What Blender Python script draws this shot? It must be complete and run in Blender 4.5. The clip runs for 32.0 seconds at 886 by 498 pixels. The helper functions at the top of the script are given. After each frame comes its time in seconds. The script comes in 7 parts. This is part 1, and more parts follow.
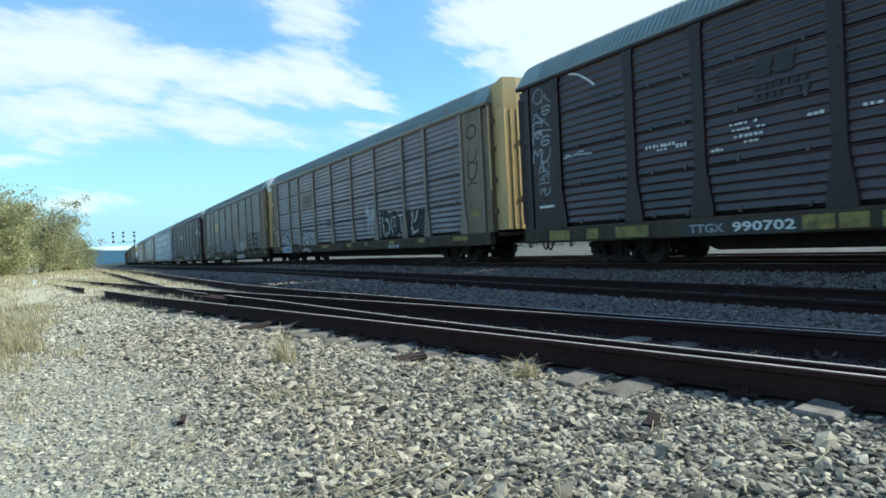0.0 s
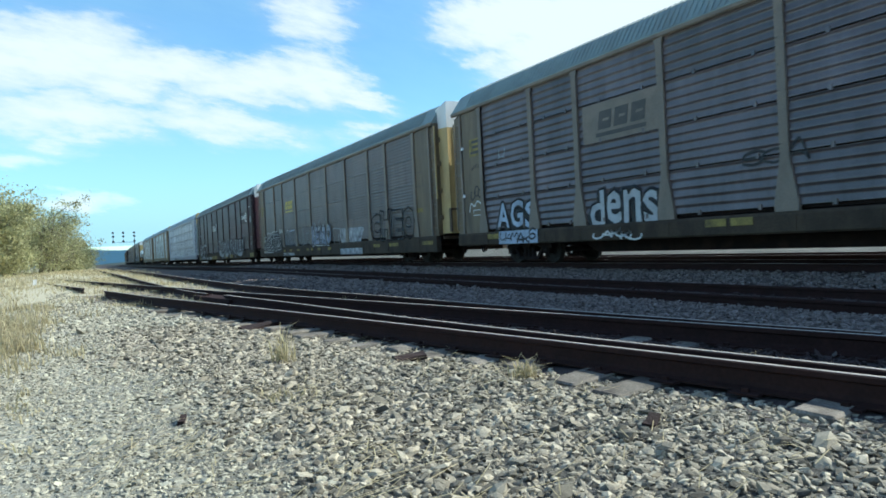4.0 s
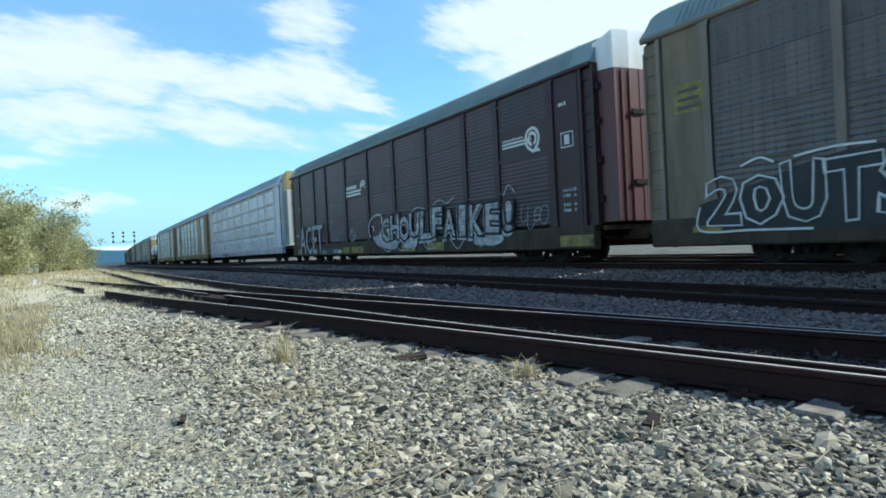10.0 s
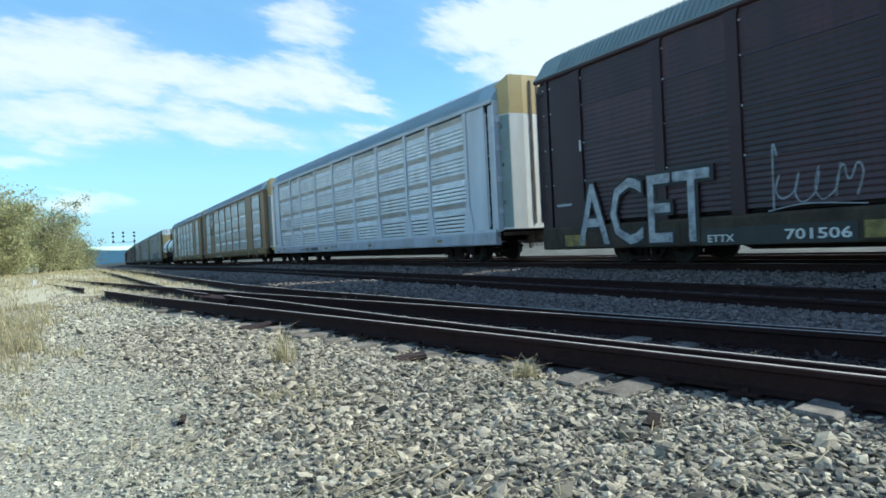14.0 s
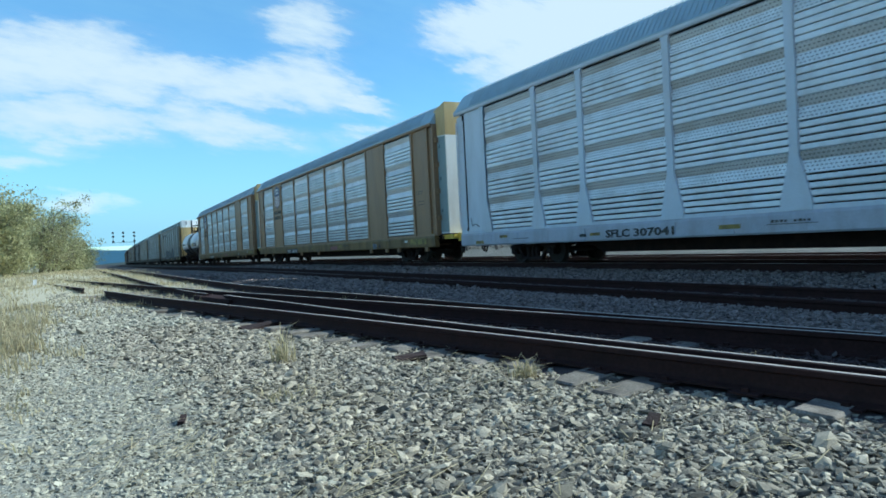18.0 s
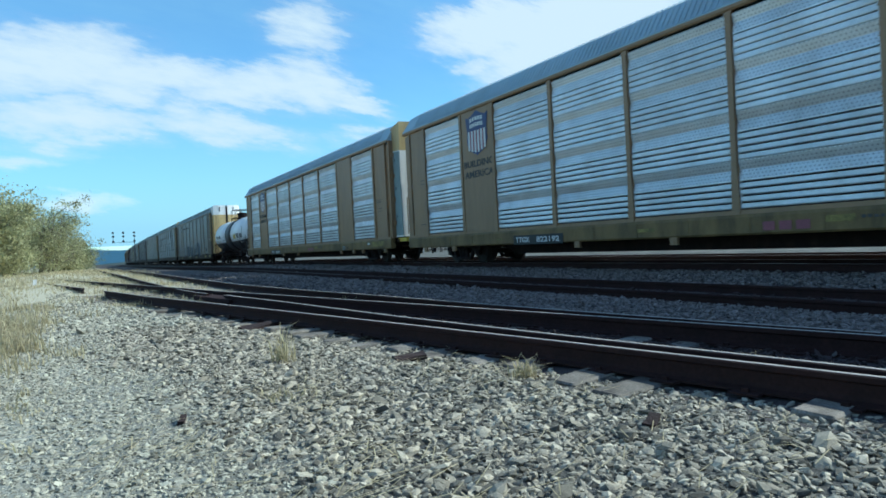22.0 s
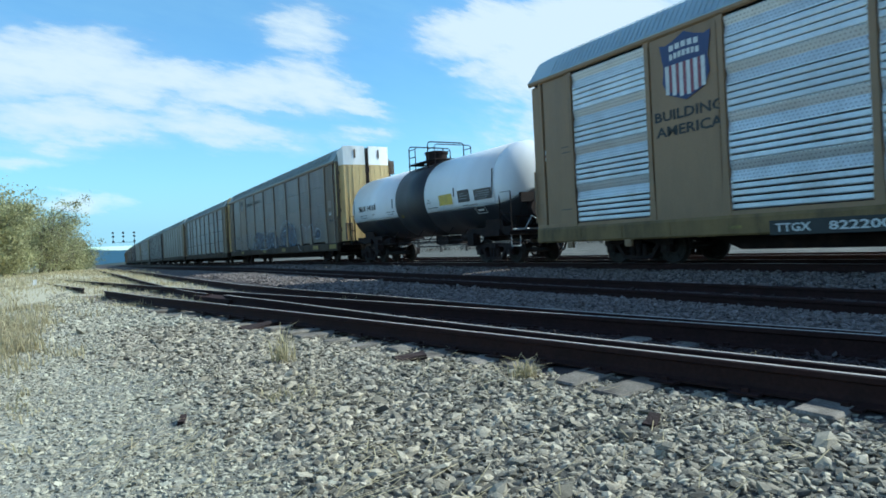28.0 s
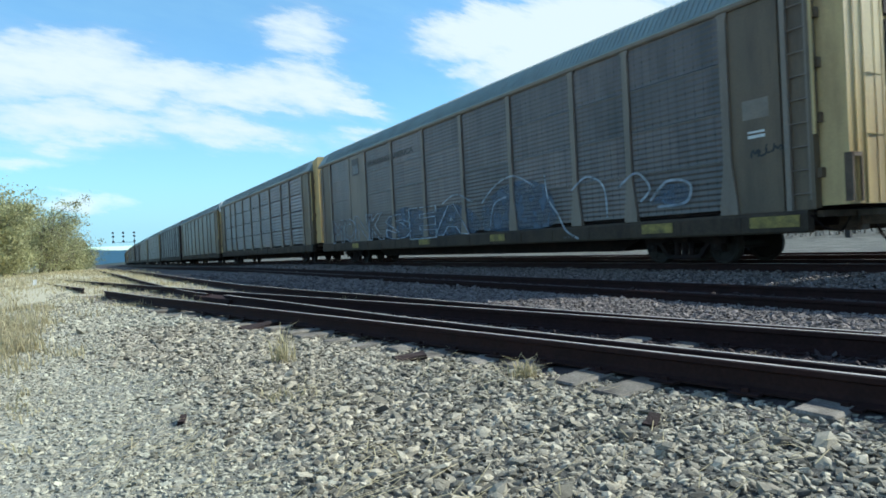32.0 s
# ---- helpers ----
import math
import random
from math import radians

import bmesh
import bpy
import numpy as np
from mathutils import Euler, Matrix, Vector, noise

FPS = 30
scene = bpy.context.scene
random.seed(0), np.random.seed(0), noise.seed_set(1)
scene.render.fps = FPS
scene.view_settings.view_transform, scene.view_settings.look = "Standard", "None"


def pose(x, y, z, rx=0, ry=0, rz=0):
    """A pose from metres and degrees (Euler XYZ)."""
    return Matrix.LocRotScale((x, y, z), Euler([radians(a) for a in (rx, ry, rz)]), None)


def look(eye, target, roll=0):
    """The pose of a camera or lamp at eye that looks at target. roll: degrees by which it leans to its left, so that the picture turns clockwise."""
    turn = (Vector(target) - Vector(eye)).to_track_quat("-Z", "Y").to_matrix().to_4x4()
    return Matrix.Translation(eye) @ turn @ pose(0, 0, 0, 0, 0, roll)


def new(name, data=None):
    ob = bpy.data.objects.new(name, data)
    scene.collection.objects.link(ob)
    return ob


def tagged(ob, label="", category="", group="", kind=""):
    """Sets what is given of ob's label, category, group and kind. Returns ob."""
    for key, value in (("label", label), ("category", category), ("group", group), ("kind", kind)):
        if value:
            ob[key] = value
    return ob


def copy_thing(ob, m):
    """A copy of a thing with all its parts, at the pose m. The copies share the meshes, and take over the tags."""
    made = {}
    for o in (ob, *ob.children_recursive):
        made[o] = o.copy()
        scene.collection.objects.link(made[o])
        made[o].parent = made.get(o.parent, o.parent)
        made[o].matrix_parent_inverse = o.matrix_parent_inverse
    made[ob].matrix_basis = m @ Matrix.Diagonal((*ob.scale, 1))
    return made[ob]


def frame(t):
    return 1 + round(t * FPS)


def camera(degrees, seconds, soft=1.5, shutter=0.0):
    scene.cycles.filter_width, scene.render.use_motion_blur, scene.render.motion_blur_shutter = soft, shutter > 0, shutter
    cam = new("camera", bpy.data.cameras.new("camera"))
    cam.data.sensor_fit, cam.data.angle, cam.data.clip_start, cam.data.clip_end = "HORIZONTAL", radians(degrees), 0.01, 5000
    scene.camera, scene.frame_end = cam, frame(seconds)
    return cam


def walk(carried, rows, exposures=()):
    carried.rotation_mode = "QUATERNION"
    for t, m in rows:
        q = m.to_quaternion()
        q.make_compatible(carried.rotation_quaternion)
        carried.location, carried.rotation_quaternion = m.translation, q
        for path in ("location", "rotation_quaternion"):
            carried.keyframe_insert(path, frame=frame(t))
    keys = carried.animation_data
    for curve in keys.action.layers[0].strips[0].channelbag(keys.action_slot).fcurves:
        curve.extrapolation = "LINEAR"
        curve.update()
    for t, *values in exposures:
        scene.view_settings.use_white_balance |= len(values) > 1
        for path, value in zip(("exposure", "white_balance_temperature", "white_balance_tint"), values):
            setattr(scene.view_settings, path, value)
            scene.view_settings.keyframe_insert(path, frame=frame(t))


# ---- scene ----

# ---------------------------------------------------------------- camera
EYE = Vector((0.0, 0.0, 1.0))
YAW, PITCH, ROLL = radians(29.764), radians(-0.535), -2.87
AIM = EYE + 10 * Vector((math.sin(YAW) * math.cos(PITCH), math.cos(YAW) * math.cos(PITCH), math.sin(PITCH)))
cam = camera(69.81, 32.0, soft=1.7, shutter=0.2)
walk(cam, [(0, look(EYE, AIM, ROLL)), (32, look(EYE, AIM, ROLL))],
     [(0, 0.72, 5950, 0), (14.5, 0.7, 5880, 0), (16.5, 0.46, 5380, -4), (21, 0.45, 5380, -4), (25.5, 0.49, 5480, -3), (31, 0.55, 5650, -2), (32, 0.63, 5850, 0)])

# ---------------------------------------------------------------- daylight
SUN_WAY = Vector((1.25, -0.45, 1.0)).normalized()
SUN_UP = math.asin(SUN_WAY.z)
SUN_ROUND = math.atan2(SUN_WAY.x, SUN_WAY.y)
world = bpy.data.worlds.new("sky")
scene.world = world
world.use_nodes = True
sky = world.node_tree.nodes.new("ShaderNodeTexSky")
sky.sky_type, sky.sun_disc = "NISHITA", False
sky.sun_elevation, sky.sun_rotation = SUN_UP, SUN_ROUND
sky.air_density, sky.dust_density, sky.ozone_density = 1.0, 0.1, 2.6
cyan = world.node_tree.nodes.new("ShaderNodeMixRGB")
cyan.blend_type = "MULTIPLY"
cyan.inputs[0].default_value, cyan.inputs[2].default_value = 1.0, (0.72, 0.95, 1.06, 1)
world.node_tree.links.new(sky.outputs[0], cyan.inputs[1])
world.node_tree.links.new(cyan.outputs[0], world.node_tree.nodes["Background"].inputs[0])
world.node_tree.nodes["Background"].inputs[1].default_value = 0.13
sun_data = bpy.data.lights.new("sun", "SUN")
sun_data.energy, sun_data.angle, sun_data.color = 4.8, radians(0.53), (1.0, 0.945, 0.84)
sun = new("sun", sun_data)
sun.matrix_world = look(SUN_WAY * 60, (0, 0, 0))


# ---------------------------------------------------------------- lie of the land
def bend(y):
    """How far the tracks swing aside at y."""
    return 8e-5 * max(0.0, y - 40) ** 2


def fall(y):
    """How far the land has dropped at y."""
    return -0.006 * max(0.0, y - 30) * min(1.0, max(0.0, y - 30) / 40)


TRAIN_X, TRAIN_Z = 13.18, 0.235
MID_X, MID_Z = 8.62, 0.07
FAR_X, FAR_Z = 17.6, 0.2
NEAR_Z = 0.17


# ---------------------------------------------------------------- materials
def material(name, colour, rough=0.7, metal=0.0, spread=0.25, scale=3.0, stain=(0.1, 0.09, 0.07), stained=0.25, bump=0.15,
             streak=1.0, fine=40.0, random_tint=0.0, island=False, holes=0.0, thin=False, shine=0.5, studs=0.0):
    """A worn surface: base colour, broad patches, stains (drawn out downwards by streak), fine grain and relief."""
    m = bpy.data.materials.new(name)
    m.use_nodes = True
    t = m.node_tree
    n, l = t.nodes, t.links
    bsdf = n["Principled BSDF"]
    co = n.new("ShaderNodeTexCoord")
    info = n.new("ShaderNodeObjectInfo")
    apart = n.new("ShaderNodeVectorMath")
    apart.operation = "MULTIPLY_ADD"
    apart.inputs[1].default_value = (37.0, 53.0, 71.0)
    l.new(info.outputs["Random"], apart.inputs[0])
    l.new(co.outputs["Object"], apart.inputs[2])
    mp = n.new("ShaderNodeMapping")
    mp.inputs["Scale"].default_value = (1, 1, 1 / streak)
    l.new(apart.outputs[0], mp.inputs[0])
    big = n.new("ShaderNodeTexNoise")
    big.inputs["Scale"].default_value, big.inputs["Detail"].default_value = scale, 6
    l.new(mp.outputs[0], big.inputs["Vector"])
    small = n.new("ShaderNodeTexNoise")
    small.inputs["Scale"].default_value, small.inputs["Detail"].default_value = fine, 4
    l.new(apart.outputs[0], small.inputs["Vector"])
    ramp = n.new("ShaderNodeValToRGB")
    c = Vector(colour)
    ramp.color_ramp.elements[0].position, ramp.color_ramp.elements[1].position = 0.3, 0.7
    ramp.color_ramp.elements[0].color = (*(c * (1 - spread)), 1)
    ramp.color_ramp.elements[1].color = (*(c * (1 + spread)), 1)
    mixn = n.new("ShaderNodeMath")
    mixn.operation = "MULTIPLY_ADD"
    mixn.inputs[1].default_value, mixn.inputs[2].default_value = 0.5, 0.0
    l.new(small.outputs[0], mixn.inputs[0])
    addn = n.new("ShaderNodeMath")
    addn.operation = "MULTIPLY_ADD"
    addn.inputs[1].default_value = 0.5
    l.new(big.outputs[0], addn.inputs[0])
    l.new(mixn.outputs[0], addn.inputs[2])
    l.new(addn.outputs[0], ramp.inputs[0])
    dirt = n.new("ShaderNodeTexNoise")
    dirt.inputs["Scale"].default_value, dirt.inputs["Detail"].default_value = scale * 0.6 + 0.7, 8
    dirt.inputs["Roughness"].default_value = 0.65
    mp2 = n.new("ShaderNodeMapping")
    mp2.inputs["Location"].default_value, mp2.inputs["Scale"].default_value = (7.3, 2.1, 4.4), (1, 1, 1 / streak)
    l.new(apart.outputs[0], mp2.inputs[0])
    l.new(mp2.outputs[0], dirt.inputs["Vector"])
    dr = n.new("ShaderNodeMapRange")
    dr.inputs[1].default_value, dr.inputs[2].default_value = 0.45, 0.75
    dr.inputs[3].default_value, dr.inputs[4].default_value = 0.0, min(1.0, stained * 2)
    l.new(dirt.outputs[0], dr.inputs[0])
    mix = n.new("ShaderNodeMixRGB")
    mix.inputs[2].default_value = (*stain, 1)
    l.new(dr.outputs[0], mix.inputs[0])
    l.new(ramp.outputs[0], mix.inputs[1])
    last = mix.outputs[0]
    if holes or studs:
        # rows of punched holes, and a tan of dust and painted-in ground reflection, on the flat band along the top of
        # each sheet
        def op(kind, a, b=None):
            q = n.new("ShaderNodeMath")
            q.operation = kind
            for i, v in enumerate((a, b)):
                if isinstance(v, (int, float)):
                    q.inputs[i].default_value = v
                elif v is not None:
                    l.new(v, q.inputs[i])
            return q.outputs[0]
        sep = n.new("ShaderNodeSeparateXYZ")
        l.new(co.outputs["Object"], sep.inputs[0])
        row = op("DIVIDE", sep.outputs[2], 0.072)
        fy = op("FRACT", op("ADD", op("DIVIDE", sep.outputs[1], 0.085), op("MULTIPLY", op("FLOOR", row), 0.5)))
        dy, dz = op("MULTIPLY", op("SUBTRACT", fy, 0.5), 0.085), op("MULTIPLY", op("SUBTRACT", op("FRACT", row), 0.5), 0.072)
        dot = op("LESS_THAN", op("ADD", op("MULTIPLY", dy, dy), op("MULTIPLY", dz, dz)), 0.0175 ** 2)
        band = op("GREATER_THAN", sep.outputs[2], 0.6)
        shelf = op("GREATER_THAN", sep.outputs[2], 0.8)
        if holes:
            dust_cast = n.new("ShaderNodeMixRGB")
            dust_cast.inputs[2].default_value = (0.3, 0.25, 0.19, 1)
            l.new(op("MULTIPLY", op("MULTIPLY", shelf, big.outputs[0]), holes), dust_cast.inputs[0])
            l.new(last, dust_cast.inputs[1])
            punched = n.new("ShaderNodeMixRGB")
            punched.inputs[2].default_value = (0.06, 0.06, 0.065, 1)
            l.new(op("MULTIPLY", op("MULTIPLY", band, dot), 0.4 + 0.4 * holes), punched.inputs[0])
            l.new(dust_cast.outputs[0], punched.inputs[1])
            last = punched.outputs[0]
        if studs:
            # upright seams and the rows of stud heads that hold them
            fs = op("ABSOLUTE", op("SUBTRACT", op("FRACT", op("DIVIDE", sep.outputs[1], 0.235)), 0.5))
            seam = op("LESS_THAN", fs, 0.085)
            rows = op("LESS_THAN", op("ABSOLUTE", op("SUBTRACT", op("FRACT", op("DIVIDE", sep.outputs[2], 0.5)), 0.16)), 0.045)
            worn = op("MULTIPLY", big.outputs[0], 0.9)
            mark = op("MAXIMUM", op("MULTIPLY", seam, worn), op("MULTIPLY", op("MULTIPLY", seam, rows), 1.5))
            lined = n.new("ShaderNodeMixRGB")
            lined.inputs[2].default_value = (0.012, 0.01, 0.011, 1)
            l.new(op("MINIMUM", op("MULTIPLY", mark, studs), 1.0), lined.inputs[0])
            l.new(last, lined.inputs[1])
            last = lined.outputs[0]
    if random_tint:
        src = n.new("ShaderNodeNewGeometry").outputs["Random Per Island"] if island else n.new("ShaderNodeObjectInfo").outputs["Random"]
        mr = n.new("ShaderNodeMapRange")
        mr.inputs[3].default_value, mr.inputs[4].default_value = 1 - random_tint, 1 + random_tint
        l.new(src, mr.inputs[0])
        hs = n.new("ShaderNodeHueSaturation")
        l.new(mr.outputs[0], hs.inputs["Value"])
        l.new(last, hs.inputs["Color"])
        last = hs.outputs[0]
    l.new(last, bsdf.inputs["Base Color"])
    rr = n.new("ShaderNodeMapRange")
    rr.inputs[3].default_value, rr.inputs[4].default_value = max(0.05, rough - 0.12), min(1.0, rough + 0.12)
    l.new(big.outputs[0], rr.inputs[0])
    l.new(rr.outputs[0], bsdf.inputs["Roughness"])
    bsdf.inputs["Metallic"].default_value = metal
    bsdf.inputs["Specular IOR Level"].default_value = shine
    if thin:
        # light comes through leaves and blades
        through_it = n.new("ShaderNodeBsdfTranslucent")
        l.new(last, through_it.inputs[0])
        both = n.new("ShaderNodeMixShader")
        both.inputs[0].default_value = 0.5
        l.new(bsdf.outputs[0], both.inputs[1])
        l.new(through_it.outputs[0], both.inputs[2])
        l.new(both.outputs[0], n["Material Output"].inputs[0])
    if bump:
        b = n.new("ShaderNodeBump")
        b.inputs["Strength"].default_value, b.inputs["Distance"].default_value = bump, 0.02
        l.new(small.outputs[0], b.inputs["Height"])
        l.new(b.outputs[0], bsdf.inputs["Normal"])
    return m


M = {
    "panel_dark": material("weathered dark sheet", (0.028, 0.0115, 0.016), 0.4, 0.0, 0.55, 1.2, (0.056, 0.033, 0.037), 0.3, 0.08, 4, random_tint=0.25, shine=0.6),
    "panel_grey": material("grimy galvanised sheet", (0.1, 0.077, 0.082), 0.36, 0.15, 0.5, 1.1, (0.042, 0.029, 0.027), 0.5, 0.08, 4, random_tint=0.18, shine=0.85),
    "panel_brown": material("brown grimed galvanised sheet", (0.1, 0.077, 0.07), 0.4, 0.15, 0.5, 1.3, (0.036, 0.025, 0.022), 0.5, 0.1, 5, random_tint=0.2, shine=0.7, studs=0.6),
    "panel_maroon": material("faded maroon sheet", (0.046, 0.0175, 0.0235), 0.42, 0.0, 0.55, 1.1, (0.02, 0.009, 0.012), 0.45, 0.08, 4, random_tint=0.28, shine=0.42, studs=0.35),
    "panel_silver": material("bright galvanised sheet", (0.6, 0.61, 0.62), 0.38, 0.35, 0.22, 1.0, (0.35, 0.33, 0.31), 0.3, 0.1, 1, holes=0.35, random_tint=0.1),
    "panel_white": material("pale galvanised sheet", (0.74, 0.75, 0.76), 0.5, 0.1, 0.12, 1.0, (0.36, 0.33, 0.29), 0.3, 0.1, 1, holes=1.1, random_tint=0.08),
    "frame_dark": material("dark brown painted steel", (0.026, 0.012, 0.0145), 0.5, 0.0, 0.35, 1.5, (0.014, 0.009, 0.009), 0.35, 0.1, 4, shine=0.35),
    "frame_tan": material("dulled tan painted steel", (0.195, 0.157, 0.123), 0.55, 0.0, 0.25, 1.5, (0.07, 0.052, 0.04), 0.3, 0.1, 4),
    "end_mustard": material("grimy mustard painted steel", (0.165, 0.12, 0.07), 0.55, 0.0, 0.3, 1.6, (0.055, 0.036, 0.024), 0.45, 0.1, 5),
    "end_brown": material("brown grimed end paint", (0.12, 0.083, 0.049), 0.55, 0.0, 0.3, 1.6, (0.04, 0.027, 0.018), 0.5, 0.1, 5),
    "frame_maroon": material("maroon painted steel", (0.036, 0.013, 0.0175), 0.5, 0.0, 0.25, 1.5, (0.026, 0.017, 0.017), 0.3, 0.1, 4, shine=0.35),
    "frame_pale": material("pale grey painted steel", (0.56, 0.59, 0.64), 0.5, 0.0, 0.12, 1.5, (0.28, 0.24, 0.2), 0.15, 0.08, 4),
    "sill_grey": material("dusty grey sill paint", (0.4, 0.41, 0.46), 0.55, 0.0, 0.15, 1.5, (0.2, 0.17, 0.15), 0.3, 0.08, 3),
    "frame_ochre": material("ochre yellow painted steel", (0.26, 0.16, 0.08), 0.5, 0.0, 0.15, 1.5, (0.13, 0.08, 0.04), 0.25, 0.08, 4),
    "sill_ochre": material("grimed ochre sill paint", (0.19, 0.125, 0.05), 0.6, 0.0, 0.25, 2.0, (0.06, 0.045, 0.022), 0.55, 0.1, 3, shine=0.3),
    "sill_rust": material("rusty brown sill", (0.062, 0.045, 0.031), 0.75, 0.0, 0.45, 2.0, (0.024, 0.017, 0.013), 0.5, 0.15, 2, shine=0.25),
    "roof": material("galvanised roof sheet", (0.215, 0.27, 0.27), 0.52, 0.1, 0.15, 0.8, (0.13, 0.13, 0.12), 0.25, 0.06, 1),
    "roof_pale": material("clean galvanised roof sheet", (0.33, 0.42, 0.48), 0.5, 0.1, 0.12, 0.8, (0.2, 0.22, 0.23), 0.2, 0.06, 1),
    "door_yellow": material("yellow painted end door", (0.52, 0.375, 0.16), 0.5, 0.0, 0.2, 1.2, (0.2, 0.12, 0.05), 0.4, 0.08, 5),
    "sill_yellow": material("chipped bright yellow paint", (0.75, 0.55, 0.08), 0.5, 0.0, 0.15, 3.0, (0.2, 0.14, 0.05), 0.3, 0.08),
    "door_white": material("white painted end door", (0.8, 0.79, 0.75), 0.5, 0.0, 0.1, 1.2, (0.4, 0.36, 0.3), 0.25, 0.08, 5),
    "door_maroon": material("maroon painted end door", (0.11, 0.035, 0.042), 0.5, 0.0, 0.2, 1.2, (0.09, 0.05, 0.045), 0.25, 0.08, 5),
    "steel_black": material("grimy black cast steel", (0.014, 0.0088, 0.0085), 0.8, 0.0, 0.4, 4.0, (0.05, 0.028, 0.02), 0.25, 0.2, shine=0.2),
    "steel_rust": material("rusty brown coupler steel", (0.12, 0.085, 0.06), 0.75, 0.0, 0.4, 5.0, (0.04, 0.03, 0.024), 0.4, 0.2, shine=0.3),
    "wheel": material("rusty wheel steel", (0.03, 0.024, 0.02), 0.7, 0.1, 0.4, 5.0, (0.014, 0.012, 0.011), 0.25, 0.15, shine=0.25),
    "tread": material("polished wheel tread", (0.5, 0.5, 0.5), 0.28, 1.0, 0.1, 6.0, (0.3, 0.28, 0.26), 0.1, 0.0),
    "patch_yellow": material("dirty yellow marking paint", (0.25, 0.19, 0.045), 0.65, 0.0, 0.5, 5.0, (0.04, 0.03, 0.022), 0.75, 0.1),
    "plate_black": material("black panel paint", (0.012, 0.012, 0.013), 0.5, 0.0, 0.2, 6.0, (0.05, 0.045, 0.04), 0.15, 0.05),
    "paint_white": material("off white lettering paint", (0.62, 0.62, 0.6), 0.6, 0.0, 0.15, 6.0, (0.3, 0.28, 0.26), 0.2, 0.05),
    "paint_silver": material("dulled silver spray paint", (0.42, 0.43, 0.45), 0.55, 0.1, 0.2, 3.0, (0.2, 0.2, 0.21), 0.3, 0.05),
    "paint_dull": material("worn grey spray paint", (0.3, 0.32, 0.34), 0.65, 0.0, 0.3, 3.0, (0.1, 0.1, 0.1), 0.45, 0.05),
    "paint_worn": material("flaking silver spray paint", (0.4, 0.41, 0.43), 0.6, 0.1, 0.35, 5.0, (0.06, 0.055, 0.06), 0.7, 0.08),
    "paint_blue": material("pale blue spray paint", (0.4, 0.47, 0.58), 0.65, 0.0, 0.25, 3.0, (0.14, 0.15, 0.18), 0.35, 0.05),
    "paint_black": material("black spray paint", (0.012, 0.012, 0.014), 0.6, 0.0, 0.3, 3.0, (0.05, 0.05, 0.05), 0.2, 0.05),
    "paint_dark": material("dull dark lettering paint", (0.06, 0.055, 0.05), 0.6, 0.0, 0.3, 4.0, (0.12, 0.1, 0.09), 0.2, 0.05),
    "paint_gold": material("yellow lettering paint", (0.55, 0.42, 0.08), 0.55, 0.0, 0.15, 5.0, (0.25, 0.19, 0.08), 0.25, 0.05),
    "paint_navy": material("navy blue emblem paint", (0.03, 0.045, 0.13), 0.5, 0.0, 0.15, 5.0, (0.06, 0.06, 0.1), 0.15, 0.05),
    "paint_red": material("faded red emblem paint", (0.22, 0.06, 0.08), 0.5, 0.0, 0.2, 5.0, (0.12, 0.06, 0.07), 0.15, 0.05),
    "tank_white": material("white tank enamel", (0.78, 0.79, 0.8), 0.32, 0.0, 0.04, 0.7, (0.55, 0.53, 0.5), 0.12, 0.02, 3),
    "tank_black": material("black tank coating", (0.02, 0.021, 0.026), 0.5, 0.0, 0.2, 1.0, (0.045, 0.042, 0.04), 0.25, 0.04, 3),
    "lamp_white": material("white reflector", (0.85, 0.85, 0.85), 0.3, 0.0, 0.03, 6.0, (0.6, 0.6, 0.6), 0.1, 0.0),
    "rail_side": material("dark rusted rail web", (0.03, 0.0145, 0.0125), 0.85, 0.0, 0.35, 6.0, (0.014, 0.009, 0.008), 0.3, 0.2, shine=0.15),
    "rail_head": material("worn rail head", (0.42, 0.37, 0.32), 0.66, 0.1, 0.12, 5.0, (0.35, 0.31, 0.27), 0.2, 0.03),
    "tie": material("grey weathered tie", (0.17, 0.15, 0.125), 0.9, 0.0, 0.5, 6.0, (0.06, 0.05, 0.042), 0.5, 0.4, 1, 60, 0.3, shine=0.2),
    "tie_dark": material("oily dark tie", (0.036, 0.023, 0.02), 0.9, 0.0, 0.3, 6.0, (0.016, 0.012, 0.011), 0.3, 0.4, 1, 60, 0.25, shine=0.2),
    "stone": material("broken pale ballast stone", (0.27, 0.236, 0.174), 0.9, 0.0, 0.25, 14.0, (0.085, 0.075, 0.058), 0.3, 0.25, 1, 120, 0.78, True),
    "stone_dusty": material("dusty small gravel", (0.315, 0.292, 0.222), 0.95, 0.0, 0.2, 14.0, (0.2, 0.18, 0.13), 0.25, 0.2, 1, 120, 0.5, True),
    "stone_oily": material("oil-blackened ballast stone", (0.05, 0.034, 0.031), 0.9, 0.0, 0.3, 14.0, (0.025, 0.018, 0.017), 0.3, 0.25, 1, 120, 0.5, True, shine=0.25),
    # ballast beside the train; part of the train's shade is in this colour
    "stone_dark": material("shade-darkened ballast stone", (0.165, 0.137, 0.122), 0.9, 0.0, 0.25, 14.0, (0.08, 0.065, 0.058), 0.3, 0.25, 1, 120, 0.6, True, shine=0.25),
    "grass": material("dry straw grass", (0.45, 0.385, 0.23), 0.8, 0.0, 0.2, 8.0, (0.28, 0.25, 0.14), 0.2, 0.0, 1, 40, 0.3, True, thin=True),
    "leaf": material("dull olive leaf", (0.34, 0.335, 0.17), 0.7, 0.0, 0.25, 1.0, (0.28, 0.25, 0.12), 0.3, 0.0, 1, 10, 0.35, True, thin=True),
